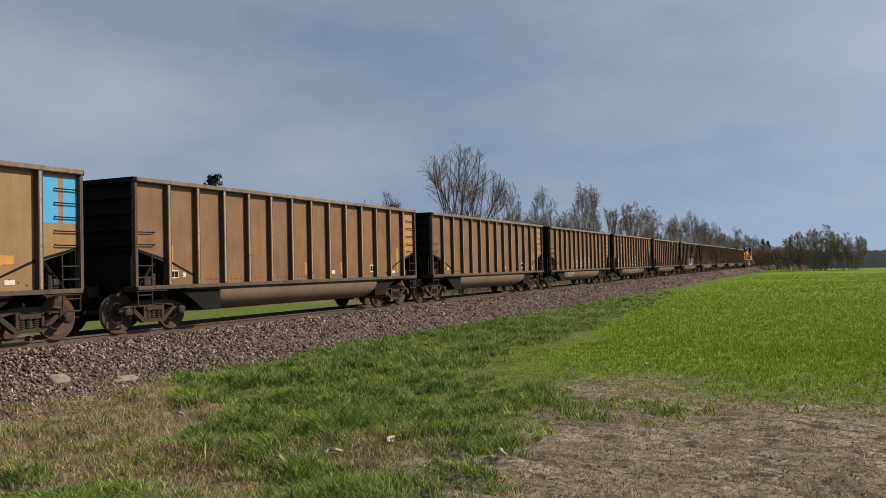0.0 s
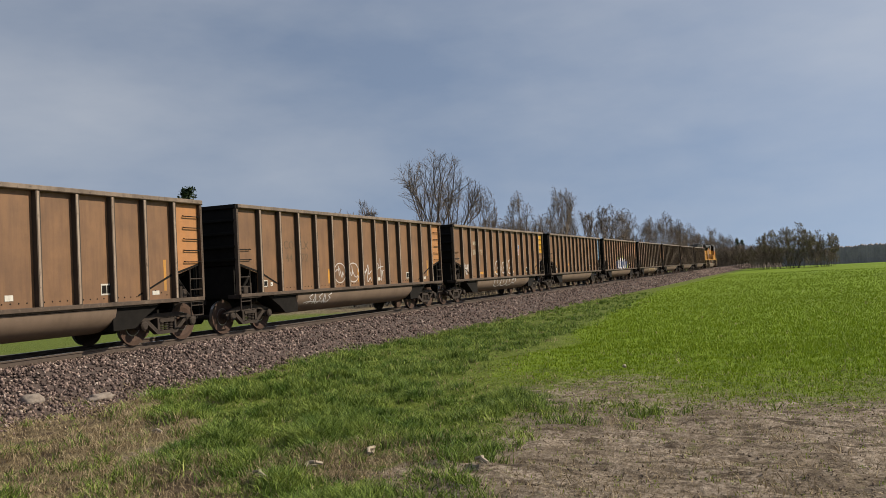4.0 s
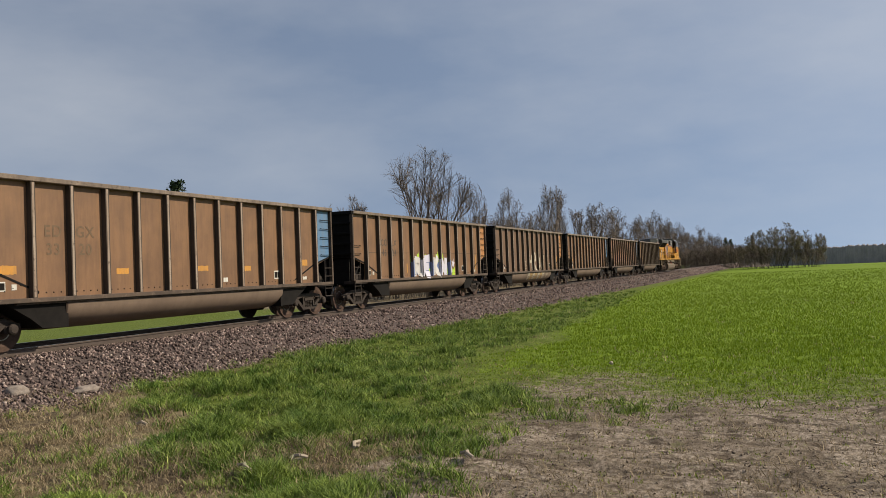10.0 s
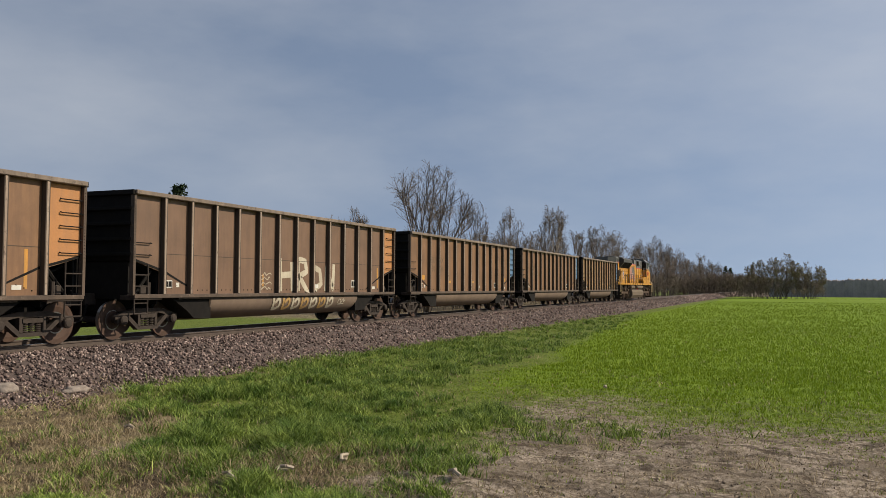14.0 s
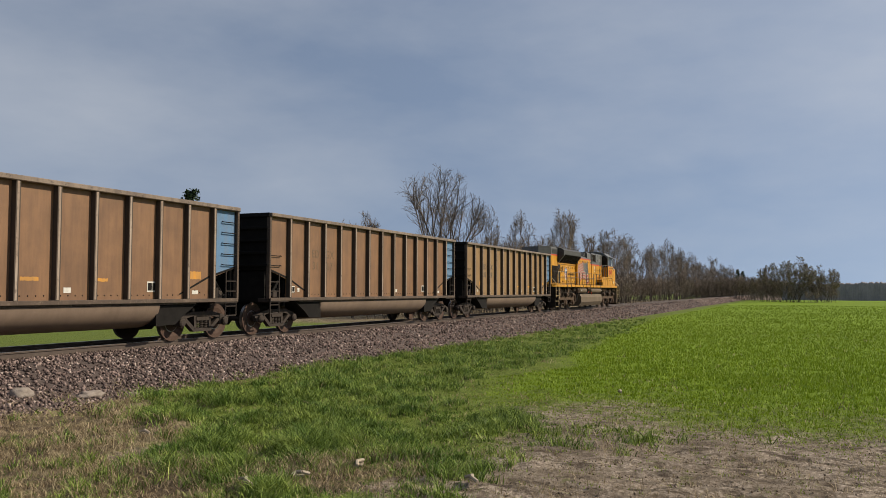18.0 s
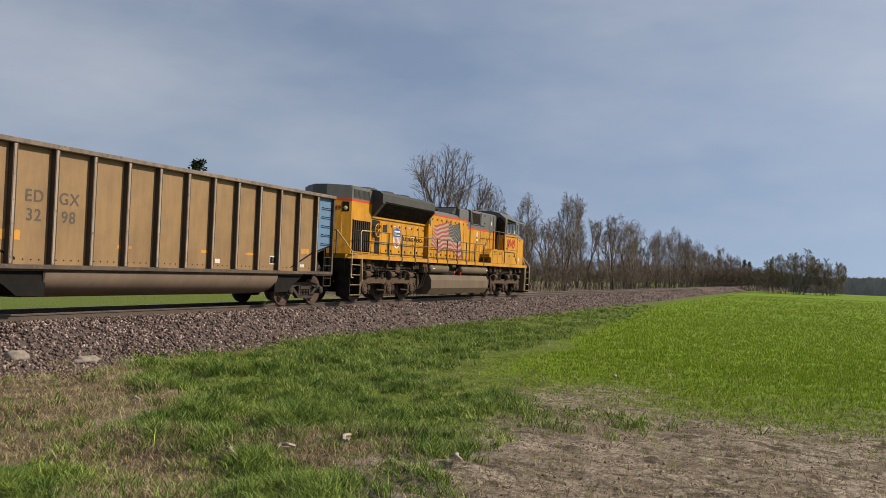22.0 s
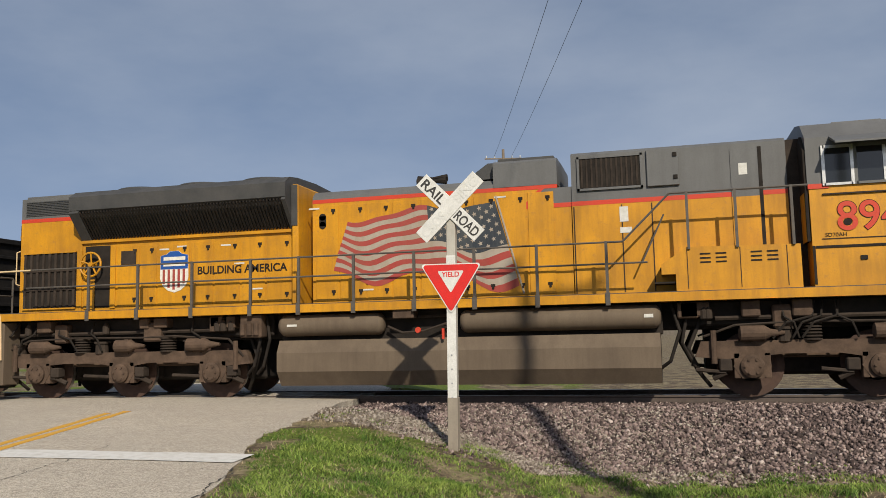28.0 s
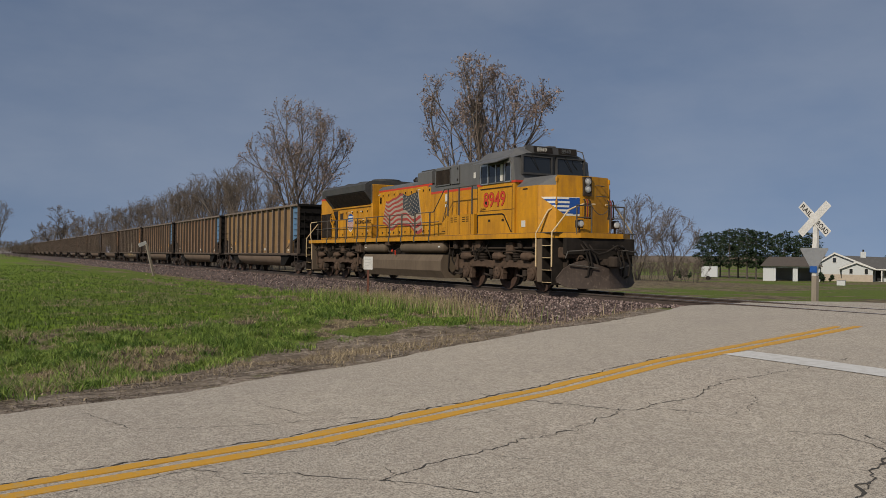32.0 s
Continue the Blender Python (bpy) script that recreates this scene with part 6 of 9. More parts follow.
        # sand pipes at the ends of the truck
        for e in (-1, 1):
            bm = bmesh.new()
            pipe(bm, [(e * 2.75, s * 1.1, 1.25), (e * 2.95, s * 1.15, 0.8), (e * 2.75, s * 0.95, 0.35), (e * 2.6, s * 0.8, 0.15)], 0.035, 7)
            pipe(bm, [(e * 2.95, s * 1.2, 1.4), (e * 3.05, s * 1.22, 0.9), (e * 2.85, s * 1.05, 0.5)], 0.03, 7)
            part("sand_pipe", bm, mat_lblack, tk)
    for a in axles:
        ax = axle_set(tk, "axle", a - x0, 0.52)
        bm = bmesh.new()
        box(bm, a - x0 - 0.45, a - x0 + 0.45, -0.55, 0.55, 0.35, 0.95, 0.05)
        part("traction_motor", bm, mat_lblack, tk)
    return tk


loco_truck(4.02, (2.0, 4.0, 6.05), 1)
loco_truck(17.95, (16.0, 17.95, 19.88), -1)
for x in (7.2, 7.0, 14.75):
    bm = bmesh.new()
    pipe(bm, [(x, -1.2, 1.55), (x + 0.12, -1.32, 1.1), (x - 0.05, -1.25, 0.6), (x - 0.25, -1.1, 0.45)], 0.03, 7)
    lp("brake_hose", bm, mat_lblack)
bm = bmesh.new()
box(bm, 6.75, 7.2, -1.45, -1.2, 1.15, 1.58, 0.02)
for k in range(3):
    rod(bm, (6.82 + 0.14 * k, -1.46, 1.2), (6.82 + 0.14 * k, -1.46, 1.42), 0.055, 10)
lp("sand_trap_box", bm, mat_ltruck)

# flag mural, emblem and slogan on the hood
FY = -HW - 0.017


def flag_at(s, v):
    x = 8.5 + 0.3 * v + (3.62 - 0.72 * v) * s
    top, low = 3.42 + 0.18 * s, 2.36 - 0.3 * s
    return x, low + (top - low) * v + (0.13 * math.sin(2 * math.pi * 1.5 * s + 2.6 + 0.9 * v) + 0.05 * math.sin(2 * math.pi * 3.1 * s + 4 * v)) * (1.05 - 0.45 * v) - 0.03


def flag_strip(bm, s0, s1, v0, v1, y, n=26):
    row = []
    for k in range(n + 1):
        s = s0 + (s1 - s0) * k / n
        row.append([bm.verts.new((flag_at(s, v)[0], y, flag_at(s, v)[1])) for v in (v0, v1)])
    for a, b in zip(row, row[1:]):
        bm.faces.new((a[0], b[0], b[1], a[1]))


bm = bmesh.new()
flag_strip(bm, 0, 1, 0, 1, FY)
flag = lp("flag_mural", bm, mat_flagwhite, label="faded painted waving flag")
for k in range(0, 13, 2):
    bm = bmesh.new()
    flag_strip(bm, 0, 1 if k < 6 else 0.55, k / 13, (k + 1) / 13, FY - 0.0015)
    lp("red_stripe", bm, mat_flagred, flag)
bm = bmesh.new()
flag_strip(bm, 0.55, 1.0, 6 / 13, 1.0, FY - 0.003)
lp("canton", bm, mat_flagnavy, flag)
bm = bmesh.new()
for i in range(9):
    for j in range(11):
        if (i + j) % 2:
            continue
        cx, cz = flag_at(0.58 + 0.39 * j / 10, 0.5 + 0.45 * i / 8)
        vs = []
        for k in range(10):
            r = 0.05 if k % 2 == 0 else 0.021
            t = math.pi / 2 + math.pi * k / 5 + 0.3
            vs.append(bm.verts.new((cx + r * math.cos(t), FY - 0.0045, cz + r * math.sin(t))))
        bm.faces.new(vs)
tagged(lp("star_field", bm, mat_flagwhite, flag), kind="stuff")
bm = bmesh.new()
pipe(bm, [(11.72, FY, 3.66), (12.2, FY, 1.84)], 0.02, 5)
lp("flag_pole", bm, mat_flagwhite, flag)

bm = bmesh.new()
SET_BACK = -0.2
SH = [(4.92, 2.86), (5.06, 2.89), (5.14, 2.95), (5.33, 2.95), (5.41, 2.89), (5.55, 2.86), (5.56, 2.4), (5.51, 2.25), (5.4, 2.15), (5.24, 2.1), (5.08, 2.15), (4.97, 2.25), (4.91, 2.4)]
prism(bm, SH, "y", -1.022, -1.012)
emb = lp("emblem", bm, mat_lwhite, label="plain shield emblem, blue over red stripes")
bm = bmesh.new()
prism(bm, [(4.925, 2.86), (5.06, 2.885), (5.14, 2.945), (5.33, 2.945), (5.41, 2.885), (5.545, 2.86), (5.55, 2.58), (4.92, 2.58)], "y", -1.025, -1.02)
lp("blue_field", bm, mat_lblue, emb)
for z in (2.76, 2.64):
    lbox("white_bar", 4.99, 5.49, -1.0275, -1.024, z, z + 0.07, mat_lwhite, parent=emb)
for k in range(5):
    x = 4.97 + 0.115 * k
    lbox("red_bar", x, x + 0.055, -1.0245, -1.02, 2.24 - 0.08 * (1 - abs(k - 2) / 2.0) + 0.04 * (k in (0, 4)), 2.575, mat_flagred, parent=emb)
ob = letters("BUILDING AMERICA", 0.25, mat_lblack, "slogan", 0.002, bold=0.006)
sc = 1.98 / max(v.co.x for v in ob.data.vertices)
ob.data.transform(Matrix.Diagonal((sc, 1, sc, 1)))
ob.parent, ob.location = LOCO, (5.56, -1.018, 2.45)
SET_BACK = 0.0

# ---- ballast stones and plants ----
rng = np.random.default_rng(11)
mat_stone, n_, l_, b_ = node_mat("crushed_stone", 0.9, 0, 0.25)
g_ = n_.new("ShaderNodeNewGeometry")
c_ = ramp_node(n_, l_, g_.outputs["Random Per Island"], [(0.0, (0.03, 0.021, 0.018)), (0.3, (0.1, 0.071, 0.064)), (0.62, (0.2, 0.144, 0.129)), (0.93, (0.33, 0.245, 0.215)), (1.0, (0.5, 0.41, 0.36))])
f_ = noise_node(n_, l_, 60, 3, 0.7)
c_ = mix_node(n_, l_, 0.35, c_, ramp_node(n_, l_, f_, [(0.3, (0.4, 0.4, 0.4)), (0.7, (1, 1, 1))]), "MULTIPLY")
l_.new(c_, b_.inputs["Base Color"])
mat_gravel, n_, l_, b_ = node_mat("pale_gravel", 0.9, 0, 0.25)
g_ = n_.new("ShaderNodeNewGeometry")
l_.new(ramp_node(n_, l_, g_.outputs["Random Per Island"], [(0.0, (0.1, 0.078, 0.06)), (0.5, (0.22, 0.18, 0.145)), (1.0, (0.38, 0.33, 0.27))]), b_.inputs["Base Color"])


def stones(name, xyz, size, mat):
    """Angular stones, each a squashed octahedron of its own turn."""
    n = len(xyz)
    base = np.array([(1, 0, 0), (-1, 0, 0), (0, 1, 0), (0, -1, 0), (0, 0, 1), (0, 0, -1)], float)
    tri = np.array([(0, 2, 4), (2, 1, 4), (1, 3, 4), (3, 0, 4), (2, 0, 5), (1, 2, 5), (3, 1, 5), (0, 3, 5)])
    v = base[None] * rng.uniform(0.55, 1.15, (n, 6, 1)) + rng.normal(0, 0.16, (n, 6, 3))
    v *= size[:, None, None] * np.stack([rng.uniform(0.8, 1.3, n), rng.uniform(0.7, 1.1, n), rng.uniform(0.55, 0.9, n)], -1)[:, None]
    q = rng.normal(size=(n, 4))
    q /= np.linalg.norm(q, axis=1, keepdims=True)
    w, x, y, z = q.T
    R = np.stack([np.stack([1 - 2 * (y * y + z * z), 2 * (x * y - z * w), 2 * (x * z + y * w)], -1), np.stack([2 * (x * y + z * w), 1 - 2 * (x * x + z * z), 2 * (y * z - x * w)], -1), np.stack([2 * (x * z - y * w), 2 * (y * z + x * w), 1 - 2 * (x * x + y * y)], -1)], -2)
    v = np.einsum("nij,nkj->nki", R, v) + xyz[:, None]
    f = tri[None] + 6 * np.arange(n)[:, None, None]
    return arrays(name, v.reshape(-1, 3), f.reshape(-1, 3), mat)


def off_road(x, y, m=0.1):
    lo, hi = road_edges(y)
    return (x < lo - m) | (x > hi + m)


def spread_x(n, near, far, power=1.6):
    """Places along the track, densest beside the crossing."""
    u = rng.random(n)
    a = near ** (1 - power)
    b = far ** (1 - power)
    return (a + (b - a) * u) ** (1 / (1 - power))


n = 76000
dist = spread_x(n, 9.0, 150.0, 1.9) - 9.0
sx = np.where(rng.random(n) < 0.74, -5.5 + dist, -12.0 - dist)
dd = np.where(rng.random(n) < 0.93, rng.uniform(0.85, BALLAST_FOOT + 0.12, n), -rng.uniform(-0.6, 2.2, n))
sy = YC - dd + rng.normal(0, 0.06, n)
keep = off_road(sx, sy, 0.15)
sx, sy, dist = sx[keep], sy[keep], dist[keep]
sz = ballast_z(sx, sy) + rng.uniform(-0.005, 0.03, len(sx))
ssz = rng.uniform(0.026, 0.056, len(sx)) * (1 + np.clip(dist - 12, 0, 120) * 0.012)
tagged(stones("ballast_stones", np.stack([sx, sy, sz], -1), ssz, mat_stone), "purple-grey crushed ballast stones along the track", "ballast", kind="stuff")
n = 7000
fx = 130 * (300 / 130) ** rng.random(n)
fy = YC - rng.uniform(0.9, BALLAST_FOOT + 0.1, n)
tagged(stones("far_ballast_stones", np.stack([fx, fy, ballast_z(fx, fy) + 0.02], -1), rng.uniform(0.1, 0.2, n), mat_stone), "purple-grey ballast far down the line", "ballast", kind="stuff")
n = 15000
gx_, gy_ = rng.normal(-2.2, 1.7, n), rng.uniform(12.0, 14.7, n)
keep = off_road(gx_, gy_, 0.0) & (np.abs(fbm(gx_, gy_, 1.1, 2, 41)) < 0.75)
gx_, gy_ = gx_[keep], gy_[keep]
gz_ = np.maximum(ballast_z(gx_, gy_), ground_z(gx_, gy_)) + rng.uniform(0.0, 0.02, len(gx_))
tagged(stones("pale_gravel", np.stack([gx_, gy_, gz_], -1), rng.uniform(0.018, 0.042, len(gx_)), mat_gravel), "pale gravel spilled beside the crossing", "gravel", kind="stuff")
n = 5200
ax_, ay_ = rng.uniform(-4, 12.5, n), rng.uniform(11.2, 12.9, n)
keep = off_road(ax_, ay_, 0.2) & (rng.random(n) < step(-0.35, 0.35, fbm(ax_, ay_, 1.4, 3, 43) + (ay_ - 11.9)))
ax_, ay_ = ax_[keep], ay_[keep]
tagged(stones("ballast_apron", np.stack([ax_, ay_, ground_z(ax_, ay_) + rng.uniform(0, 0.02, len(ax_))], -1), rng.uniform(0.02, 0.045, len(ax_)), mat_stone), "ballast stones strewn over the verge", "ballast", kind="stuff")
n = 20000
cx_ = np.concatenate([6 + 18 * rng.random(n // 2) ** 1.3, rng.uniform(-20, -11, n // 2)])
cy_ = np.concatenate([rng.uniform(-3, 5.5, n // 2), rng.uniform(0, 12, n // 2)])
keep = (zone_bare(cx_, cy_) > 0.5) & off_road(cx_, cy_, 0.05)
cx_, cy_ = cx_[keep], cy_[keep]
mat_clod = simple("soil_clod", (0.26, 0.205, 0.16), (0.16, 0.122, 0.094), 9, 0.95, vary=0.3, island=True)
tagged(stones("soil_clods", np.stack([cx_, cy_, ground_z(cx_, cy_) + 0.01], -1), 0.006 + 0.016 * rng.random(len(cx_)) ** 2.5, mat_clod), "crumbs of dry soil on the bare ground", "soil", kind="stuff")


def blades(name, x, y, height, width, lean, mat, label, category):
    n = len(x)
    z = ground_z(x, y)
    bal = np.abs(y - YC) < BALLAST_FOOT + 0.3
    z = np.where(bal, np.maximum(z, ballast_z(x, y)), z) - 0.01
    a = rng.uniform(0, 2 * math.pi, n)
    t = rng.uniform(0, 2 * math.pi, n)
    dx, dy = np.cos(a) * width / 2, np.sin(a) * width / 2
    lx, ly = np.cos(t) * lean * height, np.sin(t) * lean * height
    p = lambda fx, k, s: np.stack([x + lx * k * k + s * dx * fx, y + ly * k * k + s * dy * fx, z + height * k * (1 - 0.25 * lean * k)], -1)
    v = np.stack([p(1, 0, -1), p(1, 0, 1), p(0.75, 0.55, -1), p(0.75, 0.55, 1), p(0, 1, 0)], 1)
    f = np.array([(0, 1, 3), (0, 3, 2), (2, 3, 4)])[None] + 5 * np.arange(n)[:, None, None]
    return tagged(arrays(name, v.reshape(-1, 3), f.reshape(-1, 3), mat), label, category, kind="stuff")


def fan(n, az0, az1, r0, r1, power=1.7):
    """Random places round the standpoint by the road, thinning out with distance."""
    az = np.radians(rng.uniform(az0, az1, n))
    r = spread_x(n, r0, r1, power)
    return r * np.sin(az), r * np.cos(az), r


def tufts(x, y, r, count, radius):
    k = len(x)
    return (np.repeat(x, count) + rng.normal(0, radius, k * count), np.repeat(y, count) + rng.normal(0, radius, k * count), np.repeat(r, count))


mat_grass = blade_mat("spring_grass", (0.04, 0.08, 0.012), (0.34, 0.44, 0.095), patch=0.6)
mat_wheat = blade_mat("young_wheat", (0.12, 0.185, 0.01), (0.28, 0.38, 0.028))
# copy of the wheat darkened in its colour for the left field's light
mat_wheat_dim = blade_mat("dim_young_wheat", (0.05, 0.085, 0.014), (0.13, 0.18, 0.035))
mat_soil_shade = blade_mat("soil_shade_blades", (0.03, 0.022, 0.016), (0.12, 0.088, 0.06))
mat_straw = blade_mat("dead_grass", (0.14, 0.1, 0.055), (0.5, 0.4, 0.25))


def allowed(x, y):
    return off_road(x, y, 0.12) & (np.abs(y - YC) > BALLAST_FOOT - 0.15)


for az0, az1, r0, r1, n in ((18, 96, 5.2, 70, 105000), (-48, 20, 4.5, 14, 36000), (-97, -52, 9.5, 60, 30000)):
    x, y, r = fan(n, az0, az1, r0, r1, 1.5)
    green = (1 - zone_bare(x, y)) * (1 - zone_wheat(x, y)) * (1 - step(12.5, 14.5, x - 0.4 * (y - 3)) * step(8.3, 6.8, y)) * (1 - 0.94 * zone_dry(x, y))
    if az0 == -48:
        green = 0.9 * step(-0.4, 0.15, fbm(x, y, 1.1, 3, 51)) * step(-0.15, 0.25, x - road_edges(y)[1] + 0.35 * fbm(x, y, 0.8, 2, 15))
    clump = 0.3 + 0.7 * step(-0.35, 0.3, tussock(x, y))
    keep = (rng.random(n) < green * clump) & allowed(x, y) & (y < YC)
    x, y, r = tufts(x[keep], y[keep], r[keep], 14, 0.06)
    hgt = rng.uniform(0.06, 0.17, len(x)) * (1 + 1.25 * tussock(x, y)) * (0.45 if az0 == -48 else 1.0)
    blades("grass", x, y, np.clip(hgt, 0.02, 0.34), rng.uniform(0.005, 0.01, len(x)) * (1 + r / 18), rng.uniform(0.3, 1.3, len(x)), mat_grass, "lush tufts of green spring grass", "grass")
for az0, az1, r0, r1, n in ((18, 96, 5.2, 60, 42000), (-40, 20, 4.5, 14, 12000), (-96, -45, 11, 70, 14000)):
    x, y, r = fan(n, az0, az1, r0, r1)
    dry = np.maximum(zone_dry(x, y), 0.12) * (1 - 0.7 * zone_wheat(x, y)) * (1 - 0.6 * zone_bare(x, y))
    if az0 == -40:
        dry = 0.3 + 0.75 * step(10.2, 12.2, y)
    keep = (rng.random(n) < dry) & off_road(x, y, 0.1) & (np.abs(y - YC) > BALLAST_FOOT - 0.5) & (y < YC)
    x, y, r = tufts(x[keep], y[keep], r[keep], 9, 0.1)
    blades("dry_grass", x, y, rng.uniform(0.03, 0.15, len(x)) * (1 + 0.6 * tussock(x, y)) * (0.5 if az0 == -40 else 1), rng.uniform(0.004, 0.008, len(x)) * (1 + r / 20), rng.uniform(0.3, 1.6, len(x)), mat_straw, "matted straw-coloured dead grass", "grass")
# wheat in drilled rows
for az0, az1, r0, r1, n in ((50, 97, 10.5, 140, 170000), (-96, -58, 16, 120, 36000)):
    x, y, r = fan(n, az0, az1, r0, r1, 1.35)
    y = np.where(r < 20, np.round(y / 0.19) * 0.19 + rng.normal(0, 0.04, n), y)
    keep = (rng.random(n) < np.clip(zone_wheat(x, y) ** 1.1, 0, 1)) & allowed(x, y)
    x, y, r = tufts(x[keep], y[keep], r[keep], 2, 0.04)
    blades("young_wheat", x, y, rng.uniform(0.05, 0.13, len(x)) * (0.35 + 0.65 * zone_wheat(x, y)), rng.uniform(0.006, 0.01, len(x)) * (1 + r / 14), rng.uniform(0.1, 0.7, len(x)), mat_wheat if az0 > 0 else mat_wheat_dim, "bright green rows of young wheat" if az0 > 0 else "darker green rows of young wheat", "wheat")
# stray sprouts and straw on the bare soil
x, y, r = fan(4200, 40, 97, 5.5, 30)
keep = (zone_bare(x, y) > 0.4) & (rng.random(len(x)) < 0.3)
x, y, r = tufts(x[keep], y[keep], r[keep], 7, 0.05)
blades("sprouts", x, y, rng.uniform(0.02, 0.06, len(x)), rng.uniform(0.005, 0.008, len(x)) * (1 + r / 20), rng.uniform(0.2, 0.9, len(x)), mat_wheat, "stray green sprouts on bare soil", "sprout")
x, y, r = fan(30000, 55, 97, 10.5, 30)
keep = (rng.random(len(x)) < 0.75 * step(10.5, 21, x + 2 * fbm(x, y, 2.5, 3, 10)) * (1 - zone_wheat(x, y))) & (y < 7) & (zone_bare(x, y) > 0.05)
x, y, r = tufts(x[keep], y[keep], r[keep], 3, 0.04)
blades("young_wheat", x, y, rng.uniform(0.02, 0.055, len(x)), rng.uniform(0.005, 0.009, len(x)) * (1 + r / 18), rng.uniform(0.3, 1.2, len(x)), mat_wheat, "thin scatter of wheat shoots on bare soil", "wheat")
# flattened straw drifted into the soil's hollows; dark blades there stand for shade
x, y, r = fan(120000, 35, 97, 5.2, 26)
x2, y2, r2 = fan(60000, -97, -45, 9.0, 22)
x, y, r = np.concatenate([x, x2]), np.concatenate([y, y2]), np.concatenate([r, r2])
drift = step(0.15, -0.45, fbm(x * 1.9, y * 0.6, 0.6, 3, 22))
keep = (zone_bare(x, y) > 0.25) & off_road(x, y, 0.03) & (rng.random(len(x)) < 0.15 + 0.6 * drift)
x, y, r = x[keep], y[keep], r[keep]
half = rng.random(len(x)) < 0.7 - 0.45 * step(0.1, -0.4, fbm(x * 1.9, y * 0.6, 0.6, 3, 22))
for pick, mat, label in ((half, mat_straw, "bits of pale straw strewn over bare soil"), (~half, mat_soil_shade, "dark blades as shade in the hollows of bare soil")):
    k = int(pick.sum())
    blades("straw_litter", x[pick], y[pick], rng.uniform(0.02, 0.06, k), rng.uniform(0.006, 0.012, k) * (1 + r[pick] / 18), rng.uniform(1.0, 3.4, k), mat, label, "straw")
# tall weeds round the small white sign
x, y = rng.normal(-27, 3.4, 3500), rng.normal(12.2, 0.5, 3500)
blades("weeds", x, y, rng.uniform(0.15, 0.55, len(x)), rng.uniform(0.012, 0.02, len(x)), rng.uniform(0.1, 0.5, len(x)), mat_grass, "tall green weeds beside the ballast", "weed")
blades("weeds", x + 1.5, y + 0.5, rng.uniform(0.2, 0.7, len(x)), rng.uniform(0.009, 0.016, len(x)), rng.uniform(0.1, 0.5, len(x)), mat_straw, "tall dead weeds beside the ballast", "weed")

# pale rocks and sticks
mat_rock = simple("pale_limestone", (0.3, 0.255, 0.22), (0.16, 0.13, 0.11), 5, 0.9, bump=0.6)


def rock(x, y, sx_, sy_, sz_, seed):
    bm = bmesh.new()
    bmesh.ops.create_icosphere(bm, subdivisions=3, radius=1)
    for v in bm.verts:
        n3 = noise.noise(v.co * 1.7 + Vector((seed, 0, 0))) * 0.35 + noise.noise(v.co * 4.1 + Vector((0, seed, 0))) * 0.12
        v.co = Vector((v.co.x * sx_, v.co.y * sy_, v.co.z * sz_)) * (1 + n3)
        if v.co.z > sz_ * 0.7:
            v.co.z = sz_ * 0.7 + (v.co.z - sz_ * 0.7) * 0.3
    ob = part("rock", bm, mat_rock, smooth=True)
    ob.location = (x, y, float(max(ground_z(x, y), ballast_z(x, y))) + sz_ * 0.25)
    return tagged(ob, "pale weathered limestone rock at the foot of the ballast", "rock", "rocks by the ballast")


rock(12.62, 13.0, 0.3, 0.16, 0.1, 2.0)
rock(11.3, 13.35, 0.2, 0.16, 0.14, 7.0)
rock(13.5, 12.75, 0.12, 0.1, 0.08, 5.0)
mat_stick = simple("bleached_wood", (0.4, 0.34, 0.26), (0.26, 0.21, 0.16), 12, 0.85)
for x, y, a, l in ((9.25, 5.05, 0.3, 0.18), (9.5, 8.7, 1.2, 0.12), (8.85, 3.4, 0.7, 0.16), (8.3, 5.3, 2.1, 0.1), (18.2, 3.6, 0.4, 0.1), (7.7, 5.6, 0.9, 0.2)):
    bm = bmesh.new()
    pipe(bm, [(-l, 0, 0.03), (-l * 0.2, 0.03, 0.06), (l * 0.5, -0.02, 0.05), (l, 0.03, 0.02)], 0.022, 6)
    box(bm, -l * 0.3, l * 0.6, -0.03, 0.02, 0.0, 0.02)
    ob = part("dry_husk", bm, mat_stick)
    ob.matrix_basis = pose(x, y, float(ground_z(x, y)) + 0.05, 0, 0, math.degrees(a))
    tagged(ob, "bleached dry corn husk lying in the grass", "husk", "husks in the grass")


# ---- trees ----
mat_bark = simple("grey_bark", (0.1, 0.085, 0.072), (0.06, 0.05, 0.042), 5, 0.95, bump=0.5, stretch=(3, 3, 0.5))
mat_twig = simple("twig_bark", (0.175, 0.14, 0.112), (0.11, 0.087, 0.07), 2, 0.95, bump=0)
mat_bud = blade_mat("red_brown_buds", (0.16, 0.11, 0.09), (0.42, 0.31, 0.26))
mat_haze = blade_mat("olive_buds", (0.17, 0.155, 0.08), (0.32, 0.29, 0.165))
mat_needle = blade_mat("conifer_needles", (0.01, 0.022, 0.01), (0.04, 0.065, 0.025))


def grow(nr, start, way, length, radius, pieces, wander, lift, taper):
    """Curved branches, each a chain of pieces; returns their points (n, pieces + 1, 3) and radii."""
    p, d = start.copy(), way.copy()
    pts = [p.copy()]
    for i in range(pieces):
        d = d + nr.normal(0, wander, d.shape) + np.array((0, 0, lift))
        d /= np.linalg.norm(d, axis=1, keepdims=True)
        p = p + d * (length / pieces)[:, None]
        pts.append(p.copy())
    f = np.linspace(1, taper, pieces + 1)
    return np.stack(pts, 1), radius[:, None] * f[None]


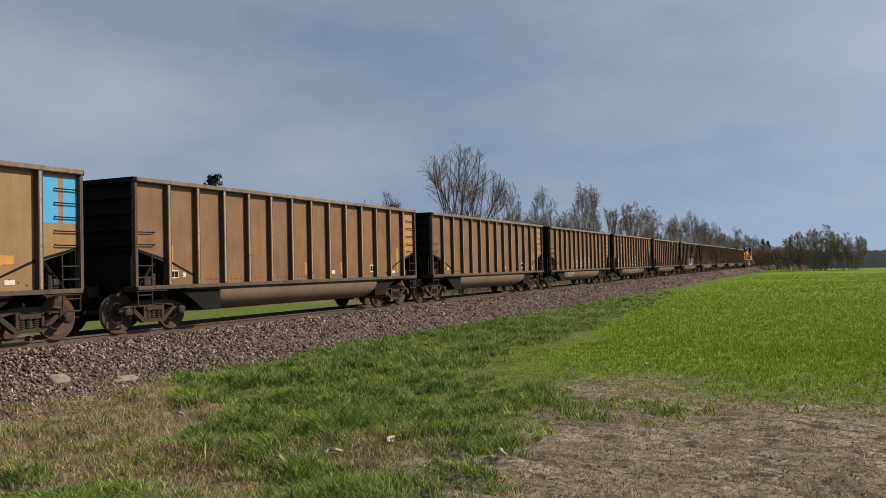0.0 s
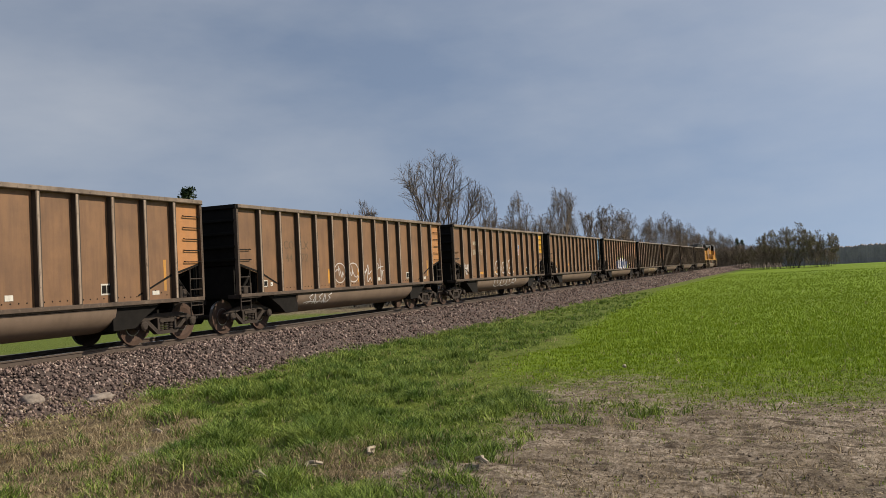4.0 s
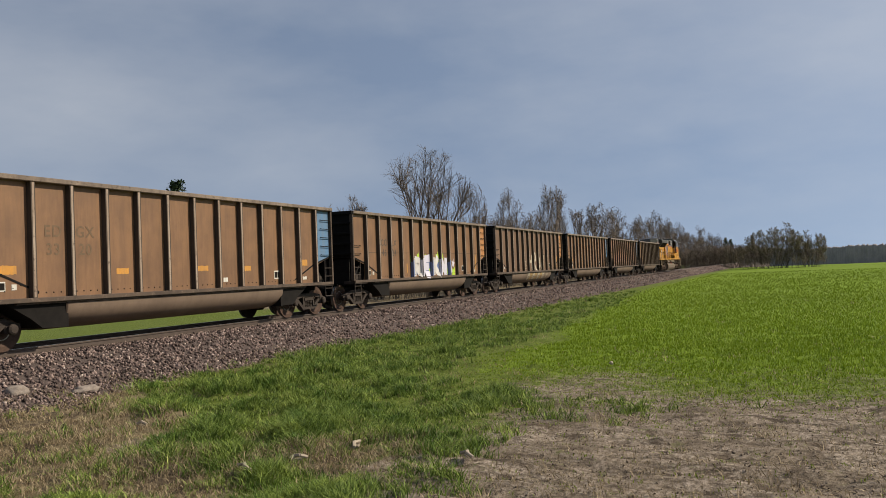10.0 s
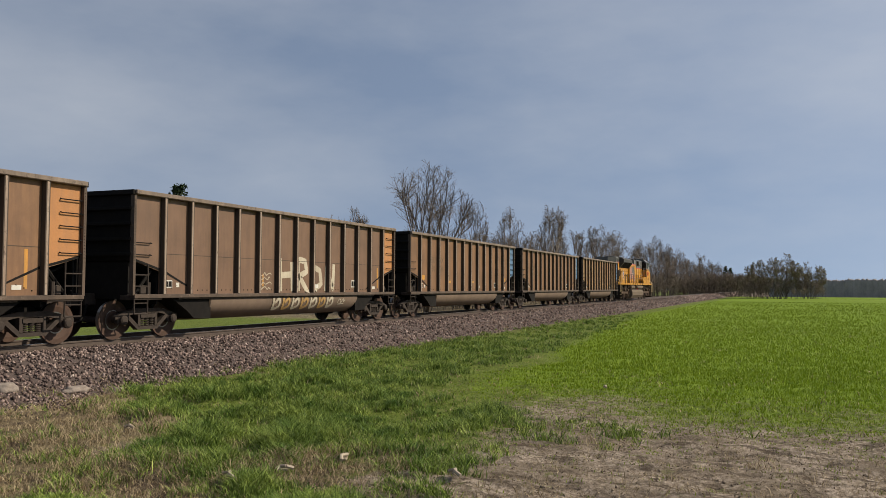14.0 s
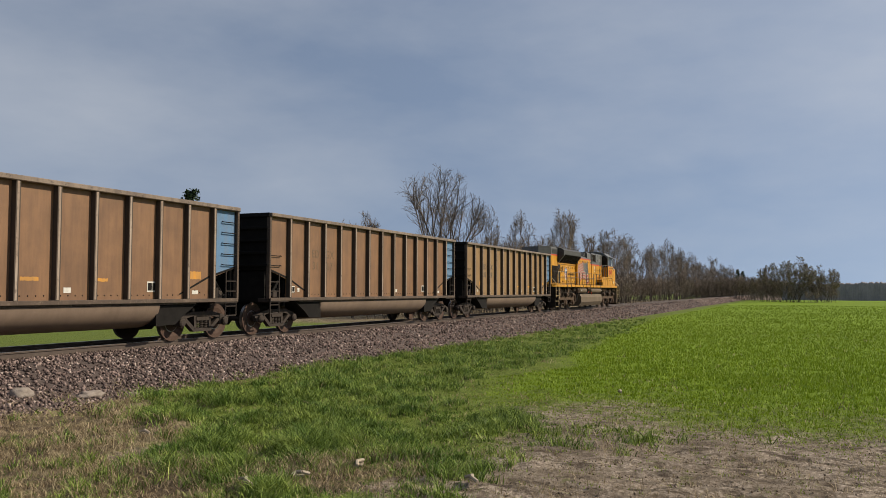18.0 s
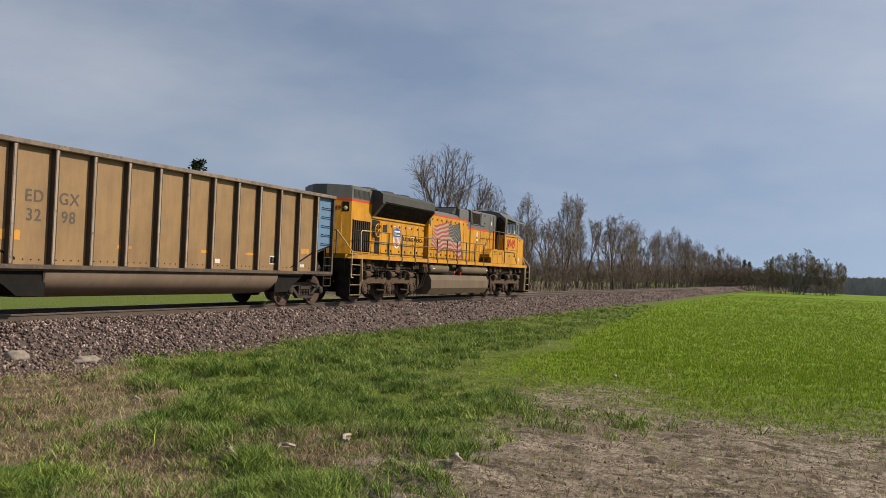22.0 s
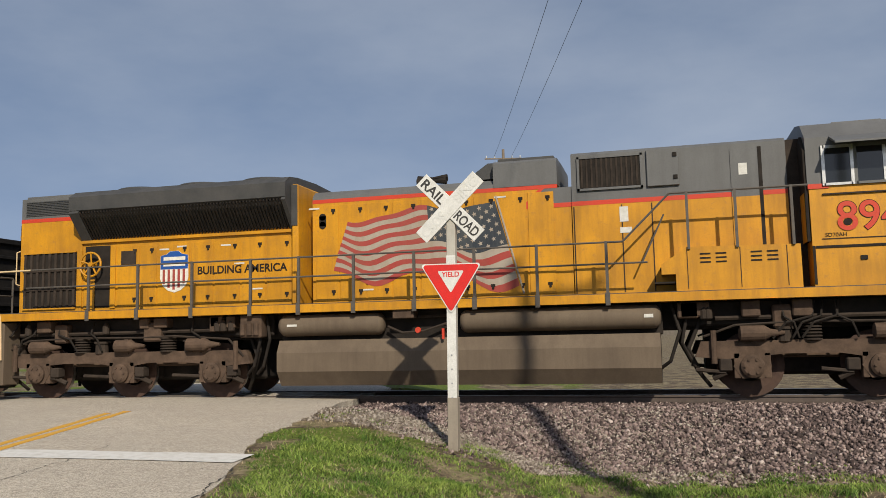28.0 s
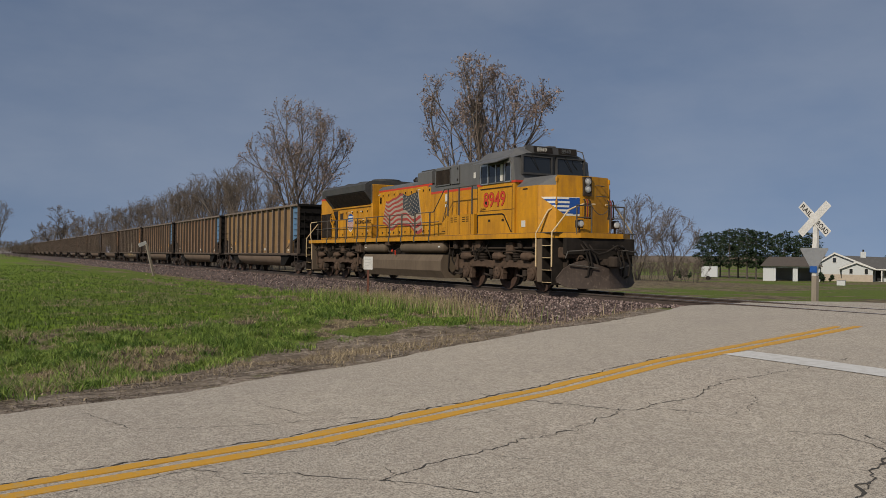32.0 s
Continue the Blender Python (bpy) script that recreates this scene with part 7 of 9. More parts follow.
def sprout(nr, pts, rad, length, kids, u0, angle, ratio, thin, fade=0.45):
    """Where side branches leave their parents, which way they go, how long and thick they are."""
    n, m = pts.shape[0], pts.shape[1] - 1
    j = np.repeat(np.arange(n), kids)
    u = u0 + (0.99 - u0) * (np.tile(np.arange(kids), n) + nr.random(n * kids)) / kids
    i = np.minimum((u * m).astype(int), m - 1)
    f = (u * m - i)[:, None]
    start = pts[j, i] * (1 - f) + pts[j, i + 1] * f
    t = pts[j, i + 1] - pts[j, i]
    t /= np.linalg.norm(t, axis=1, keepdims=True)
    w = nr.normal(size=t.shape)
    w -= t * (w * t).sum(1, keepdims=True)
    w /= np.linalg.norm(w, axis=1, keepdims=True)
    ang = np.clip(nr.normal(angle, 0.16, len(j)), 0.15, 1.4)[:, None]
    ell = length[j] * ratio * (1 - fade * (u - u0) / (1 - u0)) * nr.uniform(0.65, 1.25, len(j))
    r = (rad[j, i] * (1 - f[:, 0]) + rad[j, i + 1] * f[:, 0]) * thin
    return start, t * np.cos(ang) + w * np.sin(ang), ell, r


def split(nr, pts, rad, length, kids, angle, ratio):
    """The limbs into which each stem parts at its end."""
    n = len(pts)
    j = np.repeat(np.arange(n), kids)
    t = pts[j, -1] - pts[j, -2]
    t /= np.linalg.norm(t, axis=1, keepdims=True)
    u = np.cross(t, np.array([[0.31, 0.72, 0.62]]))
    u /= np.linalg.norm(u, axis=1, keepdims=True)
    w = np.cross(t, u)
    az = np.repeat(nr.uniform(0, 2 * math.pi, n), kids) + 2 * math.pi * np.tile(np.arange(kids), n) / kids + nr.uniform(-0.5, 0.5, n * kids)
    ang = np.clip(nr.normal(angle, 0.3 * angle, n * kids), 0.05, 1.2)[:, None]
    d = t * np.cos(ang) + (u * np.cos(az)[:, None] + w * np.sin(az)[:, None]) * np.sin(ang)
    return pts[j, -1], d, length[j] * ratio * nr.uniform(0.8, 1.2, len(j)), rad[j, -1] * 0.82


def limb_mesh(name, a, b, r0, r1, mat, sides):
    n = len(a)
    d = b - a
    d /= np.linalg.norm(d, axis=1, keepdims=True) + 1e-9
    ref = np.where(np.abs(d[:, 2:3]) > 0.9, np.array([[1.0, 0, 0]]), np.array([[0, 0, 1.0]]))
    u = np.cross(d, ref)
    u /= np.linalg.norm(u, axis=1, keepdims=True) + 1e-9
    w = np.cross(d, u)
    ang = 2 * math.pi * np.arange(sides) / sides
    ring = u[:, None] * np.cos(ang)[None, :, None] + w[:, None] * np.sin(ang)[None, :, None]
    v = np.concatenate([a[:, None] + ring * r0[:, None, None], b[:, None] + ring * r1[:, None, None]], 1)
    f = np.array([(i, (i + 1) % sides, sides + (i + 1) % sides, sides + i) for i in range(sides)])
    f = f[None] + 2 * sides * np.arange(n)[:, None, None]
    return arrays(name, v.reshape(-1, 3), f.reshape(-1, 4), mat)


def flecks(name, centres, size, mat, rs):
    n = len(centres)
    c = np.array(centres)
    q = rs.normal(size=(n, 2, 3))
    q /= np.linalg.norm(q, axis=2, keepdims=True)
    s = size * rs.uniform(0.5, 1.2, (n, 1))
    v = np.stack([c - q[:, 0] * s, c + q[:, 1] * s * 0.6, c + q[:, 0] * s, c - q[:, 1] * s * 0.6], 1)
    f = np.arange(4 * n).reshape(n, 4)
    return arrays(name, v.reshape(-1, 3), f, mat)


def skeleton(seed, stems, bole, lean, forks, angle, kids, lift, wander, thick, least, root):
    """Stems that fork again and again, side branches and twigs on them; about one unit tall."""
    nr = np.random.default_rng(seed)
    az = 2 * math.pi * (np.arange(stems) + nr.uniform(-0.3, 0.3, stems)) / stems
    tilt = lean * np.sqrt((np.arange(stems) + 0.3) / stems)[nr.permutation(stems)] if stems > 1 else np.array([0.04])
    way = np.stack([np.sin(tilt) * np.cos(az), np.sin(tilt) * np.sin(az), np.cos(tilt)], -1)
    off = root * nr.uniform(0.2, 1, stems)
    base = np.stack([off * np.cos(az), off * np.sin(az), np.full(stems, bole - 0.01)], -1)
    length = (1 - bole) * 0.42 * nr.uniform(0.8, 1.2, stems)
    pts, r = grow(nr, base, way, length, np.full(stems, thick * (1.0 if stems == 1 else 0.75)), 5, wander, lift, 0.72)
    limbs = [(pts, r, length)]
    for n in forks:
        st, d, length, rad = split(nr, pts, r, length, n, angle, 0.74)
        pts, r = grow(nr, st, d, length, np.maximum(rad, least), 4, wander, lift, 0.62)
        limbs.append((pts, r, length))
    branches, twigs = [], []
    for k, (p, q, ell) in enumerate(limbs):
        st, d, bl, rad = sprout(nr, p, q, ell, kids[0], 0.5 if k == 0 else 0.1, 0.62, 0.55, 0.5)
        b, br = grow(nr, st, d, bl, np.maximum(rad, least), 2, wander, lift, 0.5)
        branches.append((b, br))
        for pp, qq, el, n in ((b, br, bl, kids[1]),) + (((p, q, ell, kids[1] + 2),) if k == len(limbs) - 1 else ()):
            st, d, tl, rad = sprout(nr, pp, qq, el, n, 0.15, 0.55, 0.55, 0.5, 0.3)
            twigs.append(grow(nr, st, d, tl, np.maximum(rad, least), 1, wander, lift, 0.4))
    return limbs, branches, twigs


def bare_tree(seed, h, width, label, stems=1, bole=0.0, lean=0.35, forks=(3, 3), angle=0.42, kids=(6, 6), lift=0.015, wander=0.05, thick=0.011, tip=0.012, root=0.02, buds=None, bud_size=0.08, bud_n=1, group="trees along the railway"):
    """A leafless tree whose forks open just as wide as its crown is broad."""
    g0, g1 = 0.3, 2.0
    for _ in range(7):
        g = (g0 + g1) / 2
        limbs, branches, twigs = skeleton(seed, stems, bole, lean * g, forks, angle * g, kids, lift, wander, thick, tip / h, root)
        tips = np.concatenate([p.reshape(-1, 3) for p, q in twigs])
        wide, tall = np.quantile(np.hypot(tips[:, 0], tips[:, 1]), 0.86), np.quantile(tips[:, 2], 0.997)
        g0, g1 = (g, g1) if 2 * wide / tall < width / h else (g0, g)
    size = np.array((width / 2 / wide, width / 2 / wide, h / tall))
    tree = empty("tree", label, "tree", group)

    def crowned(p):
        """The crown keeps within a rounded outline."""
        mid, reach = np.array((0, 0, 0.56 * h)), np.array((0.5 * width, 0.5 * width, 0.45 * h))
        rho = np.linalg.norm((p - mid) / reach, axis=1)
        pull = np.where((rho > 0.8) & (p[:, 2] > 0.3 * h), (0.8 + (rho - 0.8) * 0.4) / np.maximum(rho, 1e-6), 1.0)
        return mid + (p - mid) * pull[:, None]

    def chain(name, sets, mat, sides):
        a, b = [crowned(np.concatenate([q[w].reshape(-1, 3) for q in ((p[:, :-1], p[:, 1:]) for p, r in sets)]) * size) for w in (0, 1)]
        r0, r1 = [np.concatenate([q[w].ravel() for q in ((r[:, :-1], r[:, 1:]) for p, r in sets)]) * h for w in (0, 1)]
        ob = limb_mesh(name, a, b, r0, r1, mat, sides)
        ob.parent = tree
        return ob

    if bole > 0:
        log = np.linspace(0, 1, 4)[None, :, None] * np.array((0, 0, bole + 0.01)) + np.array((0, 0, -0.01))
        chain("trunk", [(log, np.linspace(thick * 1.25, thick, 4)[None])], mat_bark, 9)
    if stems <= 7:
        for i in range(stems):
            chain("trunk" if bole == 0 else "stem", [(limbs[0][0][i:i + 1], limbs[0][1][i:i + 1])], mat_bark, 7)
    else:
        tagged(chain("brush", [limbs[0][:2]], mat_bark, 5), kind="stuff")
    chain("crown", [q[:2] for q in limbs[1:]] + branches, mat_twig, 3)
    tagged(chain("twig_spray", [(p, np.maximum(r * 0.8, 0.7 * tip / h)) for p, r in twigs], mat_twig, 3), kind="stuff")
    if buds:
        ends = np.concatenate([p for p, r in twigs])
        q = np.repeat(np.arange(len(ends)), bud_n)
        f = nr_buds.uniform(0.4, 1.05, (len(q), 1))
        c = crowned((ends[q, 0] * (1 - f) + ends[q, 1] * f) * size) + nr_buds.normal(0, 0.07, (len(q), 3))
        flecks("foliage", c, bud_size, buds, nr_buds).parent = tree
    return tree


nr_buds = np.random.default_rng(404)


def plant(tree, x, y, scale=1.0, turn=0.0, tall=1.0, first=[]):
    z = float(ground_z(x, y))
    m = pose(x, y, z, 0, 0, turn)
    if tree.name not in first:
        first.append(tree.name)
        ob = tree
        ob.matrix_basis = m
    else:
        ob = copy_thing(tree, m)
    ob.scale = (scale, scale, scale * tall)
    return ob


def polar(az, d):
    return d * math.sin(radians(az)), d * math.cos(radians(az))


rt = random.Random(3)
# the broad tree that stands over the cars, beyond the track
big = bare_tree(21, 14.3, 9.6, "large leafless many-stemmed tree behind the railway", stems=7, lean=0.45, forks=(3, 3), kids=(5, 5), thick=0.0115, tip=0.0125, lift=0.012)
plant(big, *polar(66.5, 72), 0.97, 20)
arch = bare_tree(5, 9.6, 5.6, "leafless tree with drooping arched limbs", stems=3, lean=0.5, forks=(3, 3), angle=0.5, kids=(7, 6), lift=-0.02, wander=0.09, thick=0.0105, tip=0.0125)
plant(arch, *polar(60.6, 66), 1.0, 80)
plant(arch, *polar(63.2, 70), 0.82, 200)
woods = [
    bare_tree(31, 13.4, 5.6, "slender leafless tree at the edge of the woods", stems=1, bole=0.1, forks=(4, 3, 2), kids=(4, 4), lift=0.02, thick=0.0105, tip=0.0155),
    bare_tree(32, 12.6, 6.4, "forked leafless tree at the edge of the woods", stems=3, lean=0.25, forks=(2, 3), kids=(5, 4), lift=0.015, thick=0.0105, tip=0.0155),
    bare_tree(33, 12.2, 8.0, "broad leafless tree at the edge of the woods", stems=4, bole=0.16, lean=0.5, forks=(3, 3), kids=(4, 4), thick=0.013, tip=0.0155),
    bare_tree(34, 13.6, 4.0, "thin leafless sapling in the woods", stems=3, lean=0.16, forks=(2, 2), kids=(6, 5), lift=0.02, thick=0.0085, tip=0.0155)]
scrub = [bare_tree(51 + k, 4.8, 5.8, "tangled leafless scrub at the edge of the woods", stems=14, lean=0.8, forks=(2,), kids=(6, 5), lift=0.02, wander=0.09, thick=0.007, tip=0.014, root=0.4, buds=(None, mat_haze, mat_bud)[k], bud_size=0.045, bud_n=1) for k in range(3)]
# woods beyond the track, to the right
for k in range(42):
    x = 66 + 235 * (k / 41) ** 1.3 + rt.uniform(-1.5, 1.5)
    for row in range(2):
        y = 30 + 7 * row + rt.uniform(-2.0, 3.0) - 9 * min(1, max(0, (x - 120) / 150))
        az = math.degrees(math.atan2(x, y))
        if az < 67.5:
            continue
        plant(rt.choice(woods), x + rt.uniform(-1.5, 1.5), y, rt.uniform(0.82, 1.08) * (0.78 if az < 73.0 else 0.95), rt.uniform(0, 360), rt.uniform(0.92, 1.14))
for k in range(96):
    x = 56 + 240 * (k / 95) ** 1.3 + rt.uniform(-2, 2)
    y = 27.5 + rt.uniform(-1, 9) - 9 * min(1, max(0, (x - 120) / 150))
    if math.degrees(math.atan2(x, y)) < 62.5:
        continue
    plant(rt.choice(scrub), x, y, rt.uniform(0.7, 1.35), rt.uniform(0, 360))
for az, d, s in ((55.0, 80, 0.5), (57.2, 76, 0.52), (64.6, 84, 0.62), (61.9, 82, 0.6)):
    plant(woods[1], *polar(az, d), s, az * 7)
# the thicket on the near side, far down the line
bush = bare_tree(71, 9.6, 11.4, "budding willow thicket beside the field", stems=20, lean=0.8, forks=(3, 2), kids=(6, 6), wander=0.06, thick=0.007, tip=0.02, root=0.3, buds=mat_haze, bud_size=0.09, bud_n=1)
plant(bush, *polar(89.4, 181), 1.0, 30)
plant(bush, *polar(91.35, 184), 0.66, 150, 1.25)
plant(bush, *polar(88.2, 186), 0.62, 260)
for k in range(9):
    plant(scrub[1 + k % 2], *polar(87.5 + 0.55 * k, 177 + 3 * (k % 3)), 0.55 + 0.2 * (k % 2), k * 53)
for k in range(12):
    plant(scrub[k % 3], *polar(84.6 + 0.29 * k, 205 + 4 * (k % 4)), 1.3, k * 31)

for k in range(16):
    plant(scrub[k % 3], 270 + 13 * k, 21.5 + 2.5 * (k % 3), 1.5, k * 67)

# trees to the left, beyond the track
leafy = bare_tree(85, 17.6, 11.2, "tall tree flecked with small red-brown young leaves", stems=7, bole=0.2, lean=0.6, forks=(3, 3), kids=(5, 5), lift=0.008, thick=0.0115, tip=0.0125, buds=mat_bud, bud_size=0.1, bud_n=3)
plant(leafy, *polar(-57.9, 62), 1.0, 0)
leafy2 = bare_tree(88, 18.3, 11.8, "broad twin tree flecked with young leaves", stems=7, bole=0.05, lean=0.4, forks=(3, 3), kids=(5, 5), lift=0.01, thick=0.011, tip=0.013, buds=mat_bud, bud_size=0.1, bud_n=3)
plant(leafy2, *polar(-70.7, 84), 1.0, 140)
for k in range(52):
    az = -73.0 - 14.0 * (k / 51) ** 0.8
    d = 27.5 / math.cos(radians(az))
    plant(woods[k % 4], *polar(az, d + rt.uniform(-3, 12)), rt.uniform(0.85, 1.15), rt.uniform(0, 360))
    if k % 4:
        plant(rt.choice(scrub), *polar(az + 0.2, d + rt.uniform(-5, 2)), rt.uniform(0.9, 1.3), rt.uniform(0, 360))
for az, d, s in ((-60.5, 80, 0.5), (-62.3, 84, 0.72), (-63.3, 88, 0.7), (-64.3, 82, 0.62), (-65.5, 90, 0.74), (-66.7, 90, 0.7), (-67.8, 92, 0.7), (-68.9, 95, 0.72), (-55.2, 82, 0.45), (-73.5, 100, 0.8), (-72.4, 104, 0.75), (-74.8, 102, 0.85), (-53.8, 86, 0.42)):
    plant(rt.choice(woods), *polar(az, d), s, az * 9)
    plant(rt.choice(scrub), *polar(az + 0.7, d - 4), s * 1.6, az * 5)
round_tree = bare_tree(93, 15.2, 15.0, "round-crowned leafless oak far down the line", stems=6, bole=0.2, lean=0.8, forks=(3, 2), angle=0.55, kids=(6, 5), wander=0.1, thick=0.016, tip=0.036)
plant(round_tree, *polar(-85.6, 250), 1.0, 0)
plant(woods[2], *polar(-89.0, 180), 1.0, 90)
plant(woods[0], *polar(-89.8, 170), 1.0, 10)
for k in range(10):
    plant(scrub[k % 3], *polar(-84.6 - 0.5 * k, 280 + 6 * (k % 3)), 1.2, 37 * k)
# small leafless trees behind the front of the train, near the farmyard
small = bare_tree(97, 8.2, 6.2, "small leafless tree in the grass by the farmyard", stems=5, lean=0.4, forks=(3, 3), kids=(6, 5), thick=0.011, tip=0.014)
plant(small, *polar(-47.6, 78), 1.0, 0)
plant(small, *polar(-45.4, 84), 0.92, 130)
plant(small, *polar(-49.5, 86), 0.7, 50)
fan_tree = bare_tree(103, 11.4, 7.9, "leafless fan-shaped tree in the farmyard", stems=6, bole=0.16, lean=0.34, forks=(3, 3), kids=(7, 6), thick=0.013, tip=0.028)
plant(fan_tree, *polar(-30.0, 140), 1.0, 60)
for k in range(7):
    plant(scrub[0], *polar(-50.5 + 1.1 * k, 74 + 3 * (k % 2)), 0.5, 50 * k)


# conifers
def conifer(seed, h, width, label, kind="spruce"):
    rs = random.Random(seed)
    nr = np.random.default_rng(seed)
    tree = empty("tree", label, "tree", "conifers by the farmyard")
    bm = bmesh.new()
    rod(bm, (0, 0, -0.1), (0, 0, h * 0.97), h * 0.018, 8, 0.02)
    tr = part("trunk", bm, mat_bark, tree)
    segs, pts = [], []
    z = h * ((0.1 if width < 2.5 else 0.13) if kind == "spruce" else 0.25)
    while z < h * 0.98:
        f = (z / h)
        reach = width * (1 - f) ** (0.8 if width < 2.5 else 0.72) * rs.uniform(0.8, 1.1) + 0.12 if kind == "spruce" else width * (0.35 + 0.65 * math.sin(math.pi * min(1, max(0, (f - 0.2) / 0.85)))) * rs.uniform(0.6, 1.1)
        for _ in range(5):
            a = rs.uniform(0, 2 * math.pi)
            end = Vector((math.cos(a) * reach, math.sin(a) * reach, z + reach * rs.uniform(-0.25, 0.25)))
            start = Vector((0, 0, z))
            segs.append((start, end, 0.03, 0.01, 1))
            for _ in range(26 if width < 2.5 else 44):
                q = start.lerp(end, rs.uniform(0.15, 1.0) ** 0.7)
                pts.append(q + Vector((rs.gauss(0, 0.14), rs.gauss(0, 0.14), rs.gauss(0, 0.1) - 0.05)))
        z += h * 0.035
    limb_mesh("bough", np.array([q[0] for q in segs]), np.array([q[1] for q in segs]), np.full(len(segs), 0.03), np.full(len(segs), 0.012), mat_bark, 3).parent = tree
    flecks("foliage", pts, 0.16, mat_needle, nr).parent = tree
    return tree


spruce = conifer(5, 9.2, 2.3, "dark green spruce beyond the track")
plant(spruce, *polar(49.9, 57), 0.97, 0)
plant(spruce, *polar(-16.2, 54), 1.2, 70)
for az, d, s in ((86.35, 330, 1.25), (86.65, 335, 1.2)):
    plant(spruce, *polar(az, d), s, az * 13)
broad = conifer(12, 7.0, 2.55, "broad blue-green spruce in the farmyard")
for az, d, k in ((-32.25, 168, 0.98), (-31.56, 162, 1.02), (-28.66, 136, 0.94), (-27.25, 134, 1.16), (-26.0, 146, 1.1)):
    plant(broad, *polar(az, d), k, az * 13)
pine = conifer(9, 8.4, 2.2, "rounded dark pine in the farmyard grove", "pine")
for k in range(13):
    plant(pine, *polar(-43.4 + 0.55 * k, 150 + rt.uniform(-6, 10)), rt.uniform(0.85, 1.1), 47 * k)
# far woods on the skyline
# haze is in the pale woods' colour; the brown stretch is a darker copy
mat_farwood_brown = simple("brown_far_woods", (0.14, 0.11, 0.09), (0.07, 0.07, 0.05), 0.2, 1.0, bump=0, stretch=(1, 1, 0.5))
mat_farwood_hazed = simple("far_woods", (0.3, 0.27, 0.26), (0.16, 0.15, 0.155), 0.16, 1.0, bump=0, stretch=(1, 1, 0.5))
for az0, az1, d, hh, n in ((84, 128, 800, 22, 300), (-128, -87, 900, 9, 200), (-52, 40, 900, 8, 300)):
    az = np.arange(az0, az1, 0.03)
    top = hh * (0.72 + 0.12 * fbm(az, az * 0, 3.0, 2, 5) + 0.06 * fbm(az, az * 0, 0.5, 3, 6) + 0.05 * fbm(az, az * 0, 0.09, 3, 9))
    sink = 7.0 if az0 == 84 else 1.0
    rx, ry = np.sin(np.radians(az)), np.cos(np.radians(az))
    v = np.concatenate([np.stack([rx * (d + o), ry * (d + o), z], -1) for o, z in ((-8, np.full_like(az, -9.0)), (-7.5, top * 0.92 - sink), (-6, top - sink), (20, np.full_like(az, -9.0)))])
    m = len(az)
    q = np.arange(m - 1)
    f = np.concatenate([np.stack([q + r * m, q + 1 + r * m, q + 1 + (r + 1) * m, q + (r + 1) * m], -1) for r in range(3)])
    tagged(arrays("far_woods", v, f, mat_farwood_brown if az0 == -52 else mat_farwood_hazed), "distant leafless woods along the horizon", "woods", kind="stuff")

# ---- crossing signs ----
mat_signwhite = simple("white_sign_sheet", (0.66, 0.64, 0.6), (0.5, 0.48, 0.44), 6, 0.5)
mat_signblack = simple("black_sign_print", (0.03, 0.028, 0.026), (0.06, 0.055, 0.05), 10, 0.5)
mat_signred = simple("red_sign_sheet", (0.62, 0.025, 0.02), (0.5, 0.03, 0.025), 6, 0.4)
mat_post = streaked("weathered_white_post", (0.5, 0.47, 0.41), (0.3, 0.26, 0.21), 0.6, 0.7)
mat_postwood = streaked("grey_wood_post", (0.3, 0.255, 0.2), (0.2, 0.165, 0.13), 0.6, 0.9)
mat_galv = simple("galvanised_sheet", (0.38, 0.38, 0.38), (0.3, 0.3, 0.3), 8, 0.5, 0.5)
mat_signblue = simple("blue_sign_sheet", (0.02, 0.1, 0.35), (0.03, 0.08, 0.25), 6, 0.5)
mat_rustpost = simple("rusty_post", (0.14, 0.055, 0.035), (0.09, 0.04, 0.03), 9, 0.85)


